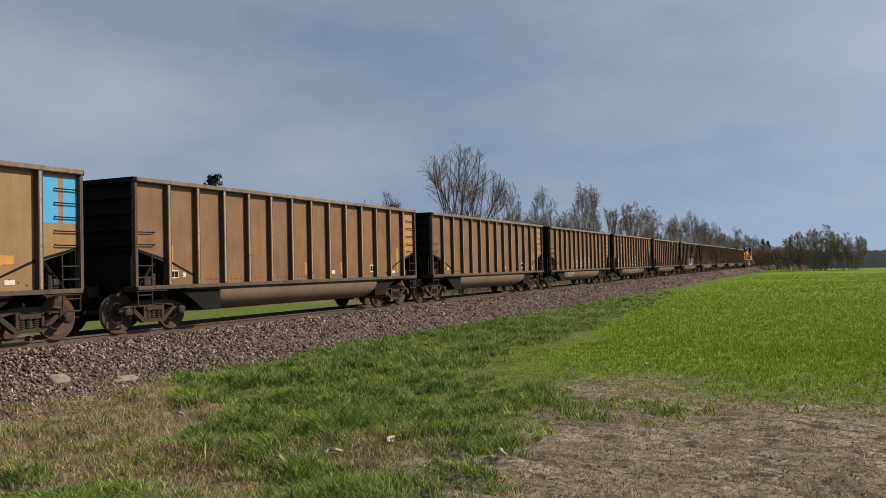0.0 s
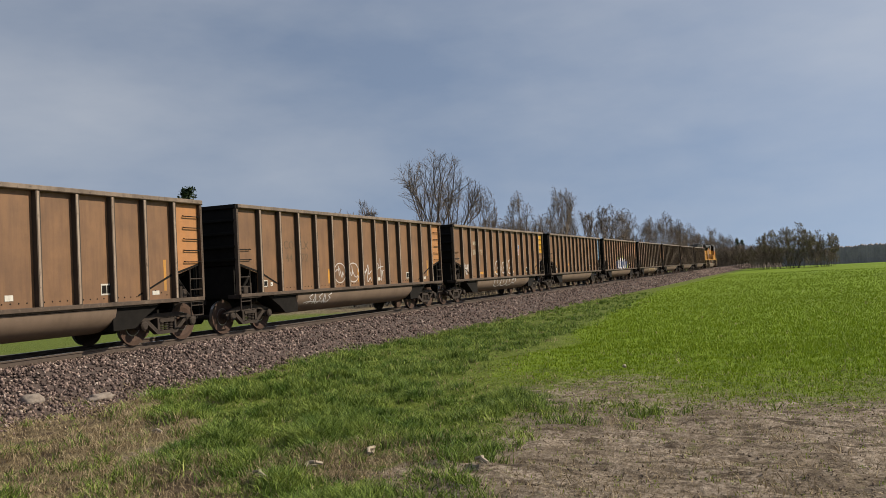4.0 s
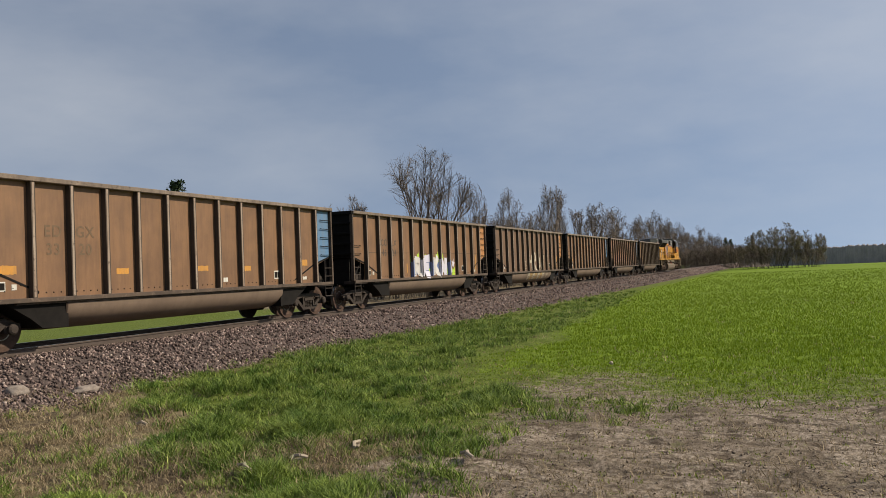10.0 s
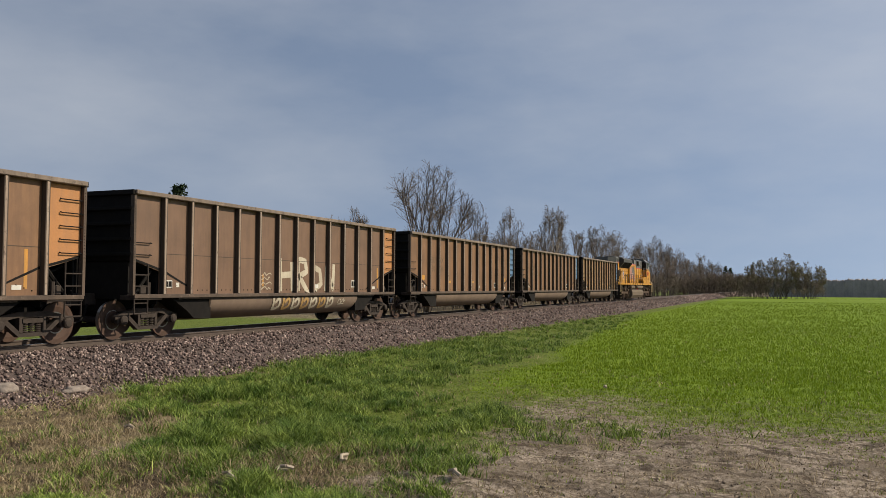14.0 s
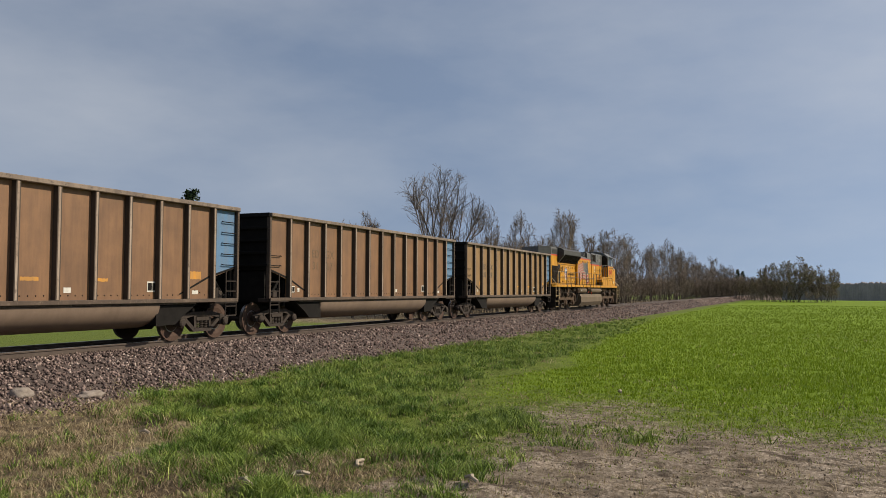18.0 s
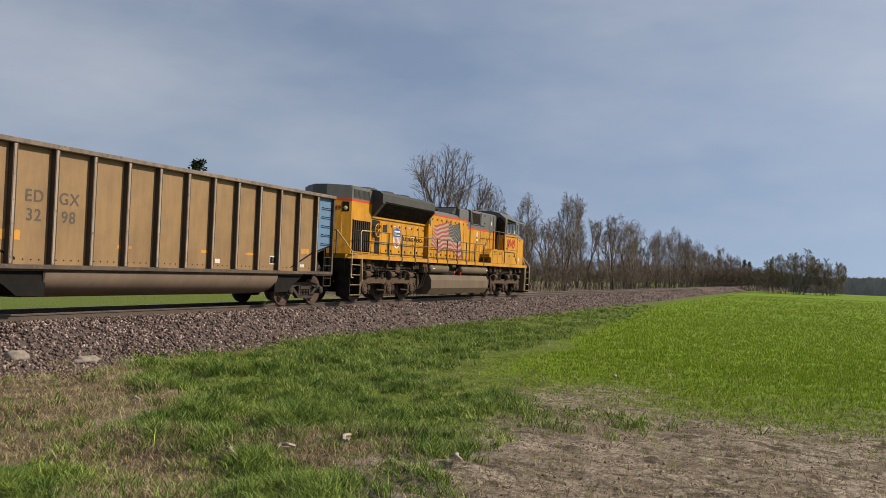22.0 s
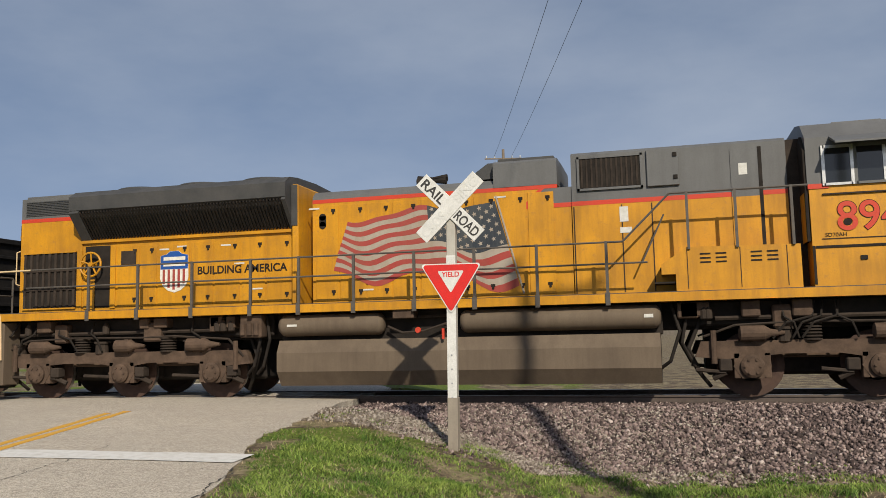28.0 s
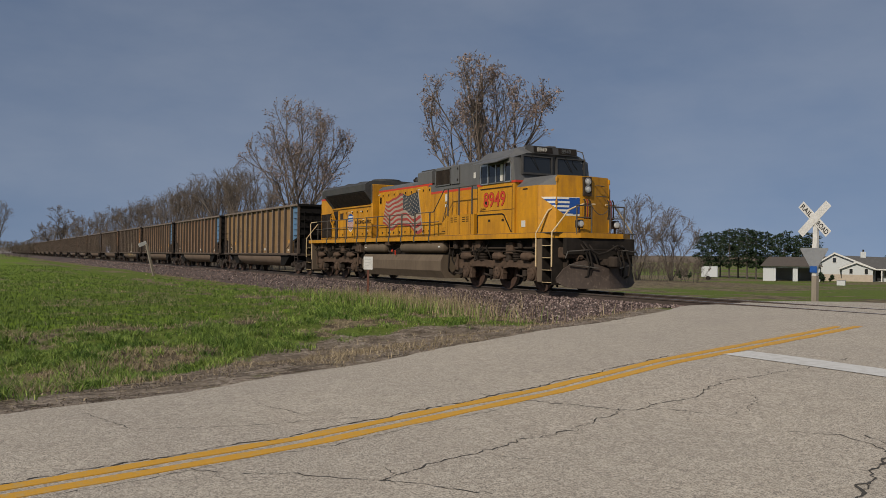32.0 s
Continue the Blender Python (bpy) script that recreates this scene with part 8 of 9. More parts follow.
def crossbuck(x, y, z0, zc, turn, yield_back, lean):
    """A crossing sign on a post: two crossed boards and a give-way triangle."""
    th = empty("crossing_sign", "white crossbuck railway crossing sign with a yield triangle on a post" if not yield_back else "white crossbuck sign on a post, yield triangle seen from behind", "crossing sign", "signs at the crossing")
    th.matrix_basis = pose(x, y, z0, 0, lean, turn)
    zc -= z0
    bm = bmesh.new()
    box(bm, -0.075, 0.075, -0.07, 0.07, -0.15, 0.75, 0.008)
    part("post_foot", bm, mat_postwood, th)
    bm = bmesh.new()
    box(bm, -0.065, 0.065, -0.06, 0.06, 0.75, zc + 0.12, 0.008)
    part("post", bm, mat_signwhite if yield_back else mat_post, th)
    bm = bmesh.new()
    box(bm, -0.068, 0.068, -0.0655, -0.061, 0.6, zc - 0.7)
    part("reflective_strip", bm, mat_signwhite, th)
    for k, a in enumerate((-45, 45)):
        bm = bmesh.new()
        h = 0.61
        box(bm, -h, h, -0.006, 0.006, -0.115, 0.115, 0.004)
        bd = part("board", bm, mat_signwhite, th)
        bd.matrix_basis = Matrix.Translation((0, -0.075 - 0.014 * k, zc)) @ Matrix.Rotation(radians(-a), 4, "Y")
        words = (("RAIL", -0.57), ("ROAD", 0.13)) if k == 0 else (("CROS", -0.57), ("SING", 0.13))
        for w, x0 in words:
            ob = letters(w, 0.2, mat_signblack if k == 0 else mat_fade, "word", 0.001, bold=0.004)
            me = ob.data
            sc = 0.44 / max(v.co.x for v in me.vertices)
            me.transform(Matrix.Diagonal((sc, 1, 1, 1)))
            ob.parent, ob.location = bd, (x0, -0.008, -0.07)
    t = 0.46
    zy = zc - 1.06
    bm = bmesh.new()

    def tri(s, y0, y1, inset=0.06):
        # rounded triangle, point down
        pts = []
        for cx, cz, a0 in ((-s + inset, 0.26 * s / 0.46 * 1.0 + 0.265 * s / 0.46 - inset * 0.9 - 0.265 * s / 0.46, 90), (0, -0.53 * s / 0.46 + inset * 1.6, 210), (s - inset, 0.26 * s / 0.46 - inset * 0.9, -30)):
            for k in range(4):
                q = radians(a0 + k * 40)
                pts.append((cx + inset * 0.55 * math.cos(q), cz + inset * 0.55 * math.sin(q)))
        return pts
    prism(bm, [(p, zy + q) for p, q in tri(t, 0, 0)], "y", -0.078, -0.072)
    yl = part("yield_sign", bm, mat_galv if yield_back else mat_signwhite, th, "" if yield_back else "red and white yield triangle")
    if not yield_back:
        bm = bmesh.new()
        prism(bm, [(p, zy + q) for p, q in tri(t - 0.025, 0, 0)], "y", -0.081, -0.078)
        part("red_border", bm, mat_signred, yl)
        bm = bmesh.new()
        prism(bm, [(p, zy + 0.03 + q) for p, q in tri(0.2, 0, 0, 0.025)], "y", -0.084, -0.081)
        part("white_field", bm, mat_signwhite, yl)
        ob = letters("YIELD", 0.1, mat_signred, "word", 0.001, "CENTER", bold=0.002)
        ob.parent, ob.location = yl, (0, -0.0855, zy + 0.05)
    else:
        bm = bmesh.new()
        box(bm, -0.11, 0.11, -0.1, -0.09, zc - 1.52, zc - 1.34)
        part("notice_plate", bm, mat_signblue, th, "small blue notice plate")
    for k in range(4):
        bm = bmesh.new()
        lathe(bm, [(0, 0.012), (-0.008, 0.01)], (0, -0.066, 0.75 + 0.2 * k), "y", 8)
        part("bolt", bm, mat_galv, th)
    return th


mat_fade = simple("faded_sign_print", (0.56, 0.545, 0.51), (0.6, 0.585, 0.55), 10, 0.5)
crossbuck(-2.83, 12.0, float(ground_z(-2.83, 12.0)) - 0.02, 2.96, 0, False, 0.6)
crossbuck(-15.63, 20.96, float(ground_z(-15.63, 20.96)), 2.2, 4, True, 0.5)

# small white sign on a rusty post, leaning marker farther on
mat_fadebar = simple("worn_sign_print", (0.42, 0.41, 0.38), (0.5, 0.49, 0.46), 10, 0.5)
ws = empty("trackside_sign", "small white metal sign on a rusty post in weeds", "sign")
ws.location = (-28.4, 12.8, float(ground_z(-28.4, 12.8)))
gz0 = -float(ground_z(-28.4, 12.8))
bm = bmesh.new()
prism(bm, [(-0.04, -0.03), (0.04, -0.03), (0.04, -0.02), (0.015, 0.01), (0.015, 0.04), (-0.015, 0.04), (-0.015, 0.01), (-0.04, -0.02)], "z", -0.2, gz0 + 0.95)
part("post", bm, mat_rustpost, ws)
bm = bmesh.new()
box(bm, -0.17, 0.17, -0.045, -0.035, gz0 + 0.5, gz0 + 0.98, 0.01)
pl = part("plate", bm, mat_signwhite, ws)
for k in range(3):
    bm = bmesh.new()
    box(bm, -0.11, 0.11 - 0.04 * k, -0.049, -0.045, gz0 + 0.87 - 0.12 * k, gz0 + 0.89 - 0.12 * k)
    part("print_bar", bm, mat_fadebar, pl)
ws.rotation_euler = (0, 0, radians(64))
lm = empty("leaning_marker", "leaning wooden trackside marker with a white board", "marker post")
lm.matrix_basis = pose(-66.5, 11.9, float(ground_z(-66.5, 11.9)), 0, 14, -75)
bm = bmesh.new()
box(bm, -0.08, 0.08, -0.08, 0.08, -0.2, 2.5, 0.01)
part("post", bm, mat_postwood, lm)
bm = bmesh.new()
box(bm, -0.42, 0.24, -0.1, -0.08, 2.42, 2.7, 0.01)
ob = part("board", bm, mat_signwhite, lm)
ob.rotation_euler = (0, radians(8), 0)

# ---- utility poles and wires ----
mat_pole = streaked("weathered_utility_pole", (0.2, 0.155, 0.115), (0.13, 0.1, 0.075), 0.6, 0.9)
mat_wire, n_, l_, b_ = node_mat("dark_wire", 0.6, 0.3)
b_.inputs["Base Color"].default_value = (0.03, 0.03, 0.032, 1)
mat_porcelain = simple("porcelain", (0.55, 0.55, 0.55), (0.4, 0.4, 0.4), 20, 0.25)
NEAR_POLE, FAR_POLE = (6.35, -1.85), (-11.7, 65.0)
ARM_Z = 15.3
wd = Vector((FAR_POLE[0] - NEAR_POLE[0], FAR_POLE[1] - NEAR_POLE[1], 0)).normalized()
wn_ = Vector((wd.y, -wd.x, 0))
for x, y in (NEAR_POLE, FAR_POLE):
    g = float(ground_z(x, y))
    up = empty("utility_pole", "tall weathered wooden utility pole with a crossarm", "utility pole", "poles of the power line")
    up.location = (x, y, 0)
    bm = bmesh.new()
    rod(bm, (0, 0, g - 0.2), (0, 0, ARM_Z + 0.7), 0.18, 14, 0.11)
    part("pole", bm, mat_pole, up)
    bm = bmesh.new()
    a, b = wn_ * -1.5, wn_ * 1.5
    prism(bm, [(a.x - wd.x * 0.04, a.y - wd.y * 0.04), (b.x - wd.x * 0.04, b.y - wd.y * 0.04), (b.x + wd.x * 0.04, b.y + wd.y * 0.04), (a.x + wd.x * 0.04, a.y + wd.y * 0.04)], "z", ARM_Z - 0.1, ARM_Z)
    part("crossarm", bm, mat_pole, up)
    for s in (-1.35, -0.7, 0.7, 1.35):
        bm = bmesh.new()
        lathe(bm, [(0, 0.03), (0.05, 0.06), (0.1, 0.04), (0.14, 0.06), (0.2, 0.03)], (wn_.x * s, wn_.y * s, ARM_Z), "z", 10)
        part("insulator", bm, mat_porcelain, up)
    for s in (-1, 1):
        bm = bmesh.new()
        rod(bm, (wn_.x * s * 0.75, wn_.y * s * 0.75, ARM_Z - 0.15), (0, 0, ARM_Z - 0.85), 0.012, 6)
        part("brace", bm, mat_galv, up)
for s in (-0.7, 0.7):
    p0 = Vector((*NEAR_POLE, ARM_Z + 0.2)) + wn_ * s
    p1 = Vector((*FAR_POLE, ARM_Z + 0.2)) + wn_ * s
    bm = bmesh.new()
    pts = [p0.lerp(p1, k / 40) - Vector((0, 0, 3.2 * (k / 40) * (1 - k / 40))) for k in range(41)]
    pipe(bm, pts, 0.011, 5)
    tagged(part("power_wire", bm, mat_wire), "thin dark power wire sagging between the poles", "wire", "wires of the power line")

# ---- farmyard beyond the crossing ----
mat_siding = simple("white_siding", (0.52, 0.53, 0.52), (0.45, 0.46, 0.45), 3, 0.6, stretch=(1, 1, 14))
mat_brickbase = simple("tan_stone_base", (0.46, 0.38, 0.3), (0.36, 0.3, 0.24), 4, 0.8)
mat_shingle = simple("grey_shingles", (0.11, 0.105, 0.1), (0.075, 0.07, 0.068), 3, 0.9)
mat_darkroom = simple("dark_opening", (0.02, 0.02, 0.02), (0.03, 0.03, 0.03), 3, 0.9)


hx, hy_ = polar(-34.9, 145)
house = empty("house", "white farmhouse with grey shingle roofs and stone base", "house")
house.matrix_basis = pose(hx, hy_, float(ground_z(hx, hy_)) - 0.05, 0, 0, 34.9)


def house_roof(pts, y0, y1, th=0.16):
    """Roof slabs over a gable: pts run from eave to eave, y0 to y1 deep."""
    for (xa, za), (xb, zb) in zip(pts, pts[1:]):
        bm = bmesh.new()
        prism(bm, [(xa, za), (xb, zb), (xb, zb + th), (xa, za + th)], "y", y0, y1)
        rf = part("roof", bm, mat_shingle, house)
        bm = bmesh.new()
        prism(bm, [(xa, za - 0.12), (xb, zb - 0.12), (xb, zb + th - 0.02), (xa, za + th - 0.02)], "y", y0 - 0.06, y0 - 0.005)
        part("bargeboard", bm, mat_signwhite, rf)


# main gable with a long slope, a low gable before it, and the wing with its porch
for name, pts, y0, y1 in (("wall", [(-4.0, 0), (3.7, 0), (3.7, 2.15), (-1.6, 4.4), (-4.0, 2.85)], 0, 8), ("front_wall", [(-0.5, 0), (3.75, 0), (3.75, 2.1), (1.5, 3.0), (-0.5, 2.15)], -1.6, 0)):
    bm = bmesh.new()
    prism(bm, pts, "y", y0, y1)
    part(name, bm, mat_siding, house)
    bm = bmesh.new()
    box(bm, pts[0][0] - 0.03, pts[1][0] + 0.03, y0 - 0.05, y0 + 0.4, 0, 1.1)
    part("stone_base", bm, mat_brickbase, house)
house_roof([(-4.4, 2.6), (-1.6, 4.42), (4.0, 2.04)], -0.35, 8.3)
house_roof([(-0.9, 2.0), (1.5, 3.02), (4.1, 1.98)], -1.95, 0.6)
bm = bmesh.new()
box(bm, 3.7, 6.4, 1.2, 6.4, 0, 2.2)
part("wing", bm, mat_siding, house)
bm = bmesh.new()
wv = [bm.verts.new(v) for v in ((2.2, -0.5, 2.0), (7.0, -0.5, 2.0), (7.0, 7.6, 2.0), (2.2, 7.6, 2.0), (-1.0, 3.4, 4.1), (6.2, 3.4, 3.85))]
for f in ((0, 1, 5, 4), (1, 2, 5), (2, 3, 4, 5), (3, 0, 4), (3, 2, 1, 0)):
    bm.faces.new([wv[k] for k in f])
part("wing_roof", bm, mat_shingle, house)
bm = bmesh.new()
box(bm, 2.3, 7.0, -0.58, -0.5, 1.84, 2.02)
part("fascia", bm, mat_signwhite, house)
for x in (5.0, 6.0, 6.8):
    bm = bmesh.new()
    box(bm, x - 0.09, x + 0.09, -0.45, -0.27, 0, 1.9)
    part("porch_post", bm, mat_signwhite, house)
bm = bmesh.new()
box(bm, 4.2, 5.2, 1.16, 1.2, 0.1, 1.95)
part("door", bm, mat_darkroom, house)
for x, y, z, w, h in ((-1.6, 0, 2.95, 0.5, 0.75), (-3.7, 0, 1.45, 0.4, 0.75), (0.75, -1.6, 1.25, 0.45, 0.75), (2.85, -1.6, 1.25, 0.45, 0.75), (5.9, 1.2, 0.8, 0.7, 0.9)):
    bm = bmesh.new()
    box(bm, x - w / 2 - 0.06, x + w / 2 + 0.06, y - 0.06, y + 0.02, z - 0.06, z + h + 0.06)
    win = part("window", bm, mat_signwhite, house)
    bm = bmesh.new()
    box(bm, x - w / 2, x + w / 2, y - 0.075, y - 0.05, z, z + h)
    part("pane", bm, mat_glass, win)
bm = bmesh.new()
box(bm, 2.1, 2.9, 3.0, 3.8, 3.4, 4.7, 0.02)
ch = part("chimney", bm, mat_siding, house)
bm = bmesh.new()
rod(bm, (2.5, 3.4, 4.7), (2.5, 3.4, 5.05), 0.13, 8)
part("flue", bm, mat_lblack, ch)
ux, uy = polar(-35.15, 118)
util = empty("utility_box", "pale low utility box on the lawn", "utility box")
util.matrix_basis = pose(ux, uy, float(ground_z(ux, uy)), 0, 0, 30)
bm = bmesh.new()
box(bm, -0.5, 0.5, -0.3, 0.3, -0.05, 0.62, 0.03)
part("body", bm, mat_siding, util)
bm = bmesh.new()
box(bm, -0.54, 0.54, -0.34, 0.34, 0.62, 0.68, 0.02)
part("lid", bm, mat_galv, util)
gx0, gy0 = polar(-38.05, 140)
garage = empty("garage", "low pale garage with two dark open bays", "garage")
garage.matrix_basis = pose(gx0, gy0, float(ground_z(gx0, gy0)) - 0.05, 0, 0, 40)
mat_brownroof = simple("brown_shingles", (0.1, 0.082, 0.068), (0.07, 0.058, 0.05), 3, 0.9)
bm = bmesh.new()
box(bm, -4.0, 4.0, 2.8, 3.0, 0, 2.3)
for x0, x1 in ((-4.0, -3.8), (3.8, 4.0)):
    box(bm, x0, x1, -3.0, 2.8, 0, 2.3)
part("wall", bm, mat_siding, garage)
for x0, x1 in ((-4.0, -2.2), (0.2, 0.9), (3.0, 4.0)):
    bm = bmesh.new()
    box(bm, x0, x1, -3.02, -2.8, 0, 2.3)
    part("pier", bm, mat_siding, garage)
bm = bmesh.new()
box(bm, -4.0, 4.0, -3.03, -2.8, 2.05, 2.35)
part("lintel", bm, mat_siding, garage)
bm = bmesh.new()
q = [bm.verts.new(v) for v in ((-4.4, -3.5, 2.3), (4.4, -3.5, 2.3), (4.4, 3.4, 2.3), (-4.4, 3.4, 2.3), (-3.2, 0, 3.75), (3.2, 0, 3.75))]
for f in ((0, 1, 5, 4), (1, 2, 5), (2, 3, 4, 5), (3, 0, 4), (3, 2, 1, 0)):
    bm.faces.new([q[i] for i in f])
part("roof", bm, mat_brownroof, garage)
tx, ty = polar(-42.95, 135)
tr = empty("trailer", "small white box trailer parked on the grass", "trailer")
tr.matrix_basis = pose(tx, ty, float(ground_z(tx, ty)), 0, 0, 40)
bm = bmesh.new()
box(bm, -1.2, 1.2, -0.9, 0.9, 0.45, 2.1, 0.06)
part("box", bm, mat_siding, tr)
for s in (-1, 1):
    bm = bmesh.new()
    lathe(bm, [(-0.1, 0.2), (-0.1, 0.33), (0.1, 0.33), (0.1, 0.2)], (-0.2, s * 1.0, 0.33), "y", 16)
    part("wheel", bm, mat_lblack, tr)
bm = bmesh.new()
rod(bm, (1.7, 0, 0.5), (2.8, 0, 0.45), 0.05, 6)
part("tow_bar", bm, mat_lblack, tr)
for az, d in ((-36.1, 128), (-32.0, 130), (-44.6, 122)):
    sh = bare_tree(int(d * 7), 1.6, 2.4, "low dark clipped shrub by the house", stems=6, lean=0.9, forks=(2,), kids=(5, 5), root=0.3, buds=mat_needle, bud_size=0.14, bud_n=3, group="shrubs by the house")
    plant(sh, *polar(az, d), 1.0, 0)
mat_mast = simple("dull_mast_steel", (0.11, 0.11, 0.115), (0.07, 0.07, 0.075), 3, 0.7)
# lattice mast on the skyline
cm = empty("cell_tower", "slim grey lattice radio mast on the skyline", "radio mast")
mx_, my_ = polar(-28.6, 420)
cm.location = (mx_, my_, -2.2)
bm = bmesh.new()
for k in range(3):
    a = 2 * math.pi * k / 3
    rod(bm, (0.9 * math.cos(a), 0.9 * math.sin(a), 0), (0.35 * math.cos(a), 0.35 * math.sin(a), 40), 0.09, 6)
for z in range(0, 40, 2):
    f = 0.9 - 0.55 * z / 40
    g = 0.9 - 0.55 * (z + 2) / 40
    for k in range(3):
        a, b = 2 * math.pi * k / 3, 2 * math.pi * (k + 1) / 3
        rod(bm, (f * math.cos(a), f * math.sin(a), z), (g * math.cos(b), g * math.sin(b), z + 2), 0.045, 5)
part("lattice", bm, mat_mast, cm)
for k in range(9):
    a = 2 * math.pi * k / 9
    bm = bmesh.new()
    box(bm, 2.3 * math.cos(a) - 0.2, 2.3 * math.cos(a) + 0.2, 2.3 * math.sin(a) - 0.2, 2.3 * math.sin(a) + 0.2, 37.5, 40.2)
    rod(bm, (0, 0, 38.6), (2.3 * math.cos(a), 2.3 * math.sin(a), 38.6), 0.06, 5)
    part("antenna_panel", bm, mat_placard if k % 2 else mat_galv, cm)
# mailbox by the road beyond
mb = empty("mailbox", "dark mailbox on a post by the road", "mailbox")
mbx = float(road_edges(34)[1]) + 0.9
mb.location = (mbx, 34, float(ground_z(mbx, 34)))
bm = bmesh.new()
box(bm, -0.05, 0.05, -0.05, 0.05, -0.1, 1.0)
part("post", bm, mat_postwood, mb)
bm = bmesh.new()
prism(bm, [(-0.12, 1.0), (0.12, 1.0), (0.12, 1.18), (0.07, 1.26), (-0.07, 1.26), (-0.12, 1.18)], "y", -0.28, 0.28)
part("box", bm, mat_lblack, mb)

# ---- paint and lettering on the cars ----
mat_graf_cream = streaked("cream_spray_paint", (0.5, 0.44, 0.34), (0.3, 0.24, 0.17), 0.5, 0.65)
mat_graf_ochre = streaked("ochre_spray_paint", (0.42, 0.26, 0.1), (0.28, 0.17, 0.08), 0.5, 0.65)
mat_graf_grey = streaked("grey_spray_paint", (0.3, 0.29, 0.27), (0.22, 0.18, 0.14), 0.5, 0.65)
mat_pale_stencil = simple("faded_pale_stencil", (0.4, 0.36, 0.29), (0.22, 0.17, 0.11), 14, 0.7)
mat_faint_stencil = simple("worn_dark_stencil", (0.12, 0.08, 0.05), (0.18, 0.115, 0.066), 10, 0.75)
SHEET = -1.4515


def skin(z, proud):
    """How far out the near side of a car stands at a height: sheet, sill, then the round belly."""
    if z > ZS:
        return SHEET - proud
    if z > 1.0:
        return -1.592 - proud
    return -1.48 * max(0.05, 1 - ((0.95 - z) / 0.6) ** 2) ** 0.25 - 0.012 - proud


def dense(pts, s=0.12):
    out = [Vector(pts[0])]
    for a, b in zip(pts, pts[1:]):
        a, b = Vector(a), Vector(b)
        k = max(1, int((b - a).length / s))
        out += [a.lerp(b, (i + 1) / k) for i in range(k)]
    return out


def curl(pts, n=6):
    """A smooth line through the points."""
    p = [Vector(pts[0])] + [Vector(q) for q in pts] + [Vector(pts[-1])]
    out = []
    for i in range(1, len(p) - 2):
        for k in range(n):
            t = k / n
            out.append(0.5 * (2 * p[i] + (p[i + 1] - p[i - 1]) * t + (2 * p[i - 1] - 5 * p[i] + 4 * p[i + 1] - p[i + 2]) * t * t + (3 * p[i] - p[i - 1] - 3 * p[i + 1] + p[i + 2]) * t ** 3))
    return out + [p[-1]]


def stroke(bm, pts, w, proud=0.0, taper=0.0):
    left = []
    n = len(pts)
    for i, p in enumerate(pts):
        d = (pts[min(i + 1, n - 1)] - pts[max(i - 1, 0)])
        d = d.normalized() if d.length > 1e-6 else Vector((1, 0))
        ww = w / 2 * (1 - taper * abs(2 * i / max(1, n - 1) - 1))
        row = []
        for s in (-1, 1):
            x, z = p.x - d.y * ww * s, p.y + d.x * ww * s
            row.append((x, z))
        left.append(row)
    vs = [[bm.verts.new((x, skin(z, proud), z)) for x, z in row] for row in left]
    for a, b in zip(vs, vs[1:]):
        bm.faces.new((a[0], a[1], b[1], b[0]))


def spray(car, name, lines, w, mat, proud=0.0, smooth=True, taper=0.0, label=""):
    bm = bmesh.new()
    for k, line in enumerate(lines):
        stroke(bm, dense(curl(line) if smooth else line, 0.1), w, proud + 0.0006 * k, taper)
    return part(name, bm, mat, car, label)


def field(car, name, x0, x1, z0, z1, mat, proud=0.001, label="", rough_edge=0.0, seed=0):
    """A patch of paint with a slightly uneven border."""
    rs = random.Random(seed)
    bm = bmesh.new()
    n = 12
    top = [(x0 + (x1 - x0) * i / n, z1 - rough_edge * rs.random()) for i in range(n + 1)]
    low = [(x0 + (x1 - x0) * i / n, z0 + rough_edge * rs.random()) for i in range(n + 1)]
    a = [bm.verts.new((x, skin(z1, proud), z)) for x, z in top]
    b = [bm.verts.new((x, skin(z1, proud), z)) for x, z in low]
    for i in range(n):
        bm.faces.new((b[i], b[i + 1], a[i + 1], a[i]))
    return part(name, bm, mat, car, label)


def stencil(car, text, x, z, size=0.34, mat=None, bold=0.006):
    ob = letters(text, size, mat or mat_faint_stencil, "stencil", 0.001, "CENTER", 1.15, bold)
    ob.parent = car
    ob.location = (x, SHEET - 0.002, z)


def loops(x0, x1, z0, z1, n, seed):
    """A wandering scrawl that fills a box."""
    rs = random.Random(seed)
    return [(x0 + (x1 - x0) * (i + rs.uniform(-0.6, 0.6)) / n, rs.choice((rs.uniform(z0, z0 + 0.3 * (z1 - z0)), rs.uniform(z1 - 0.35 * (z1 - z0), z1)))) for i in range(n + 1)]


unit = {n + 1: c for n, (c, u) in enumerate(CARS)}
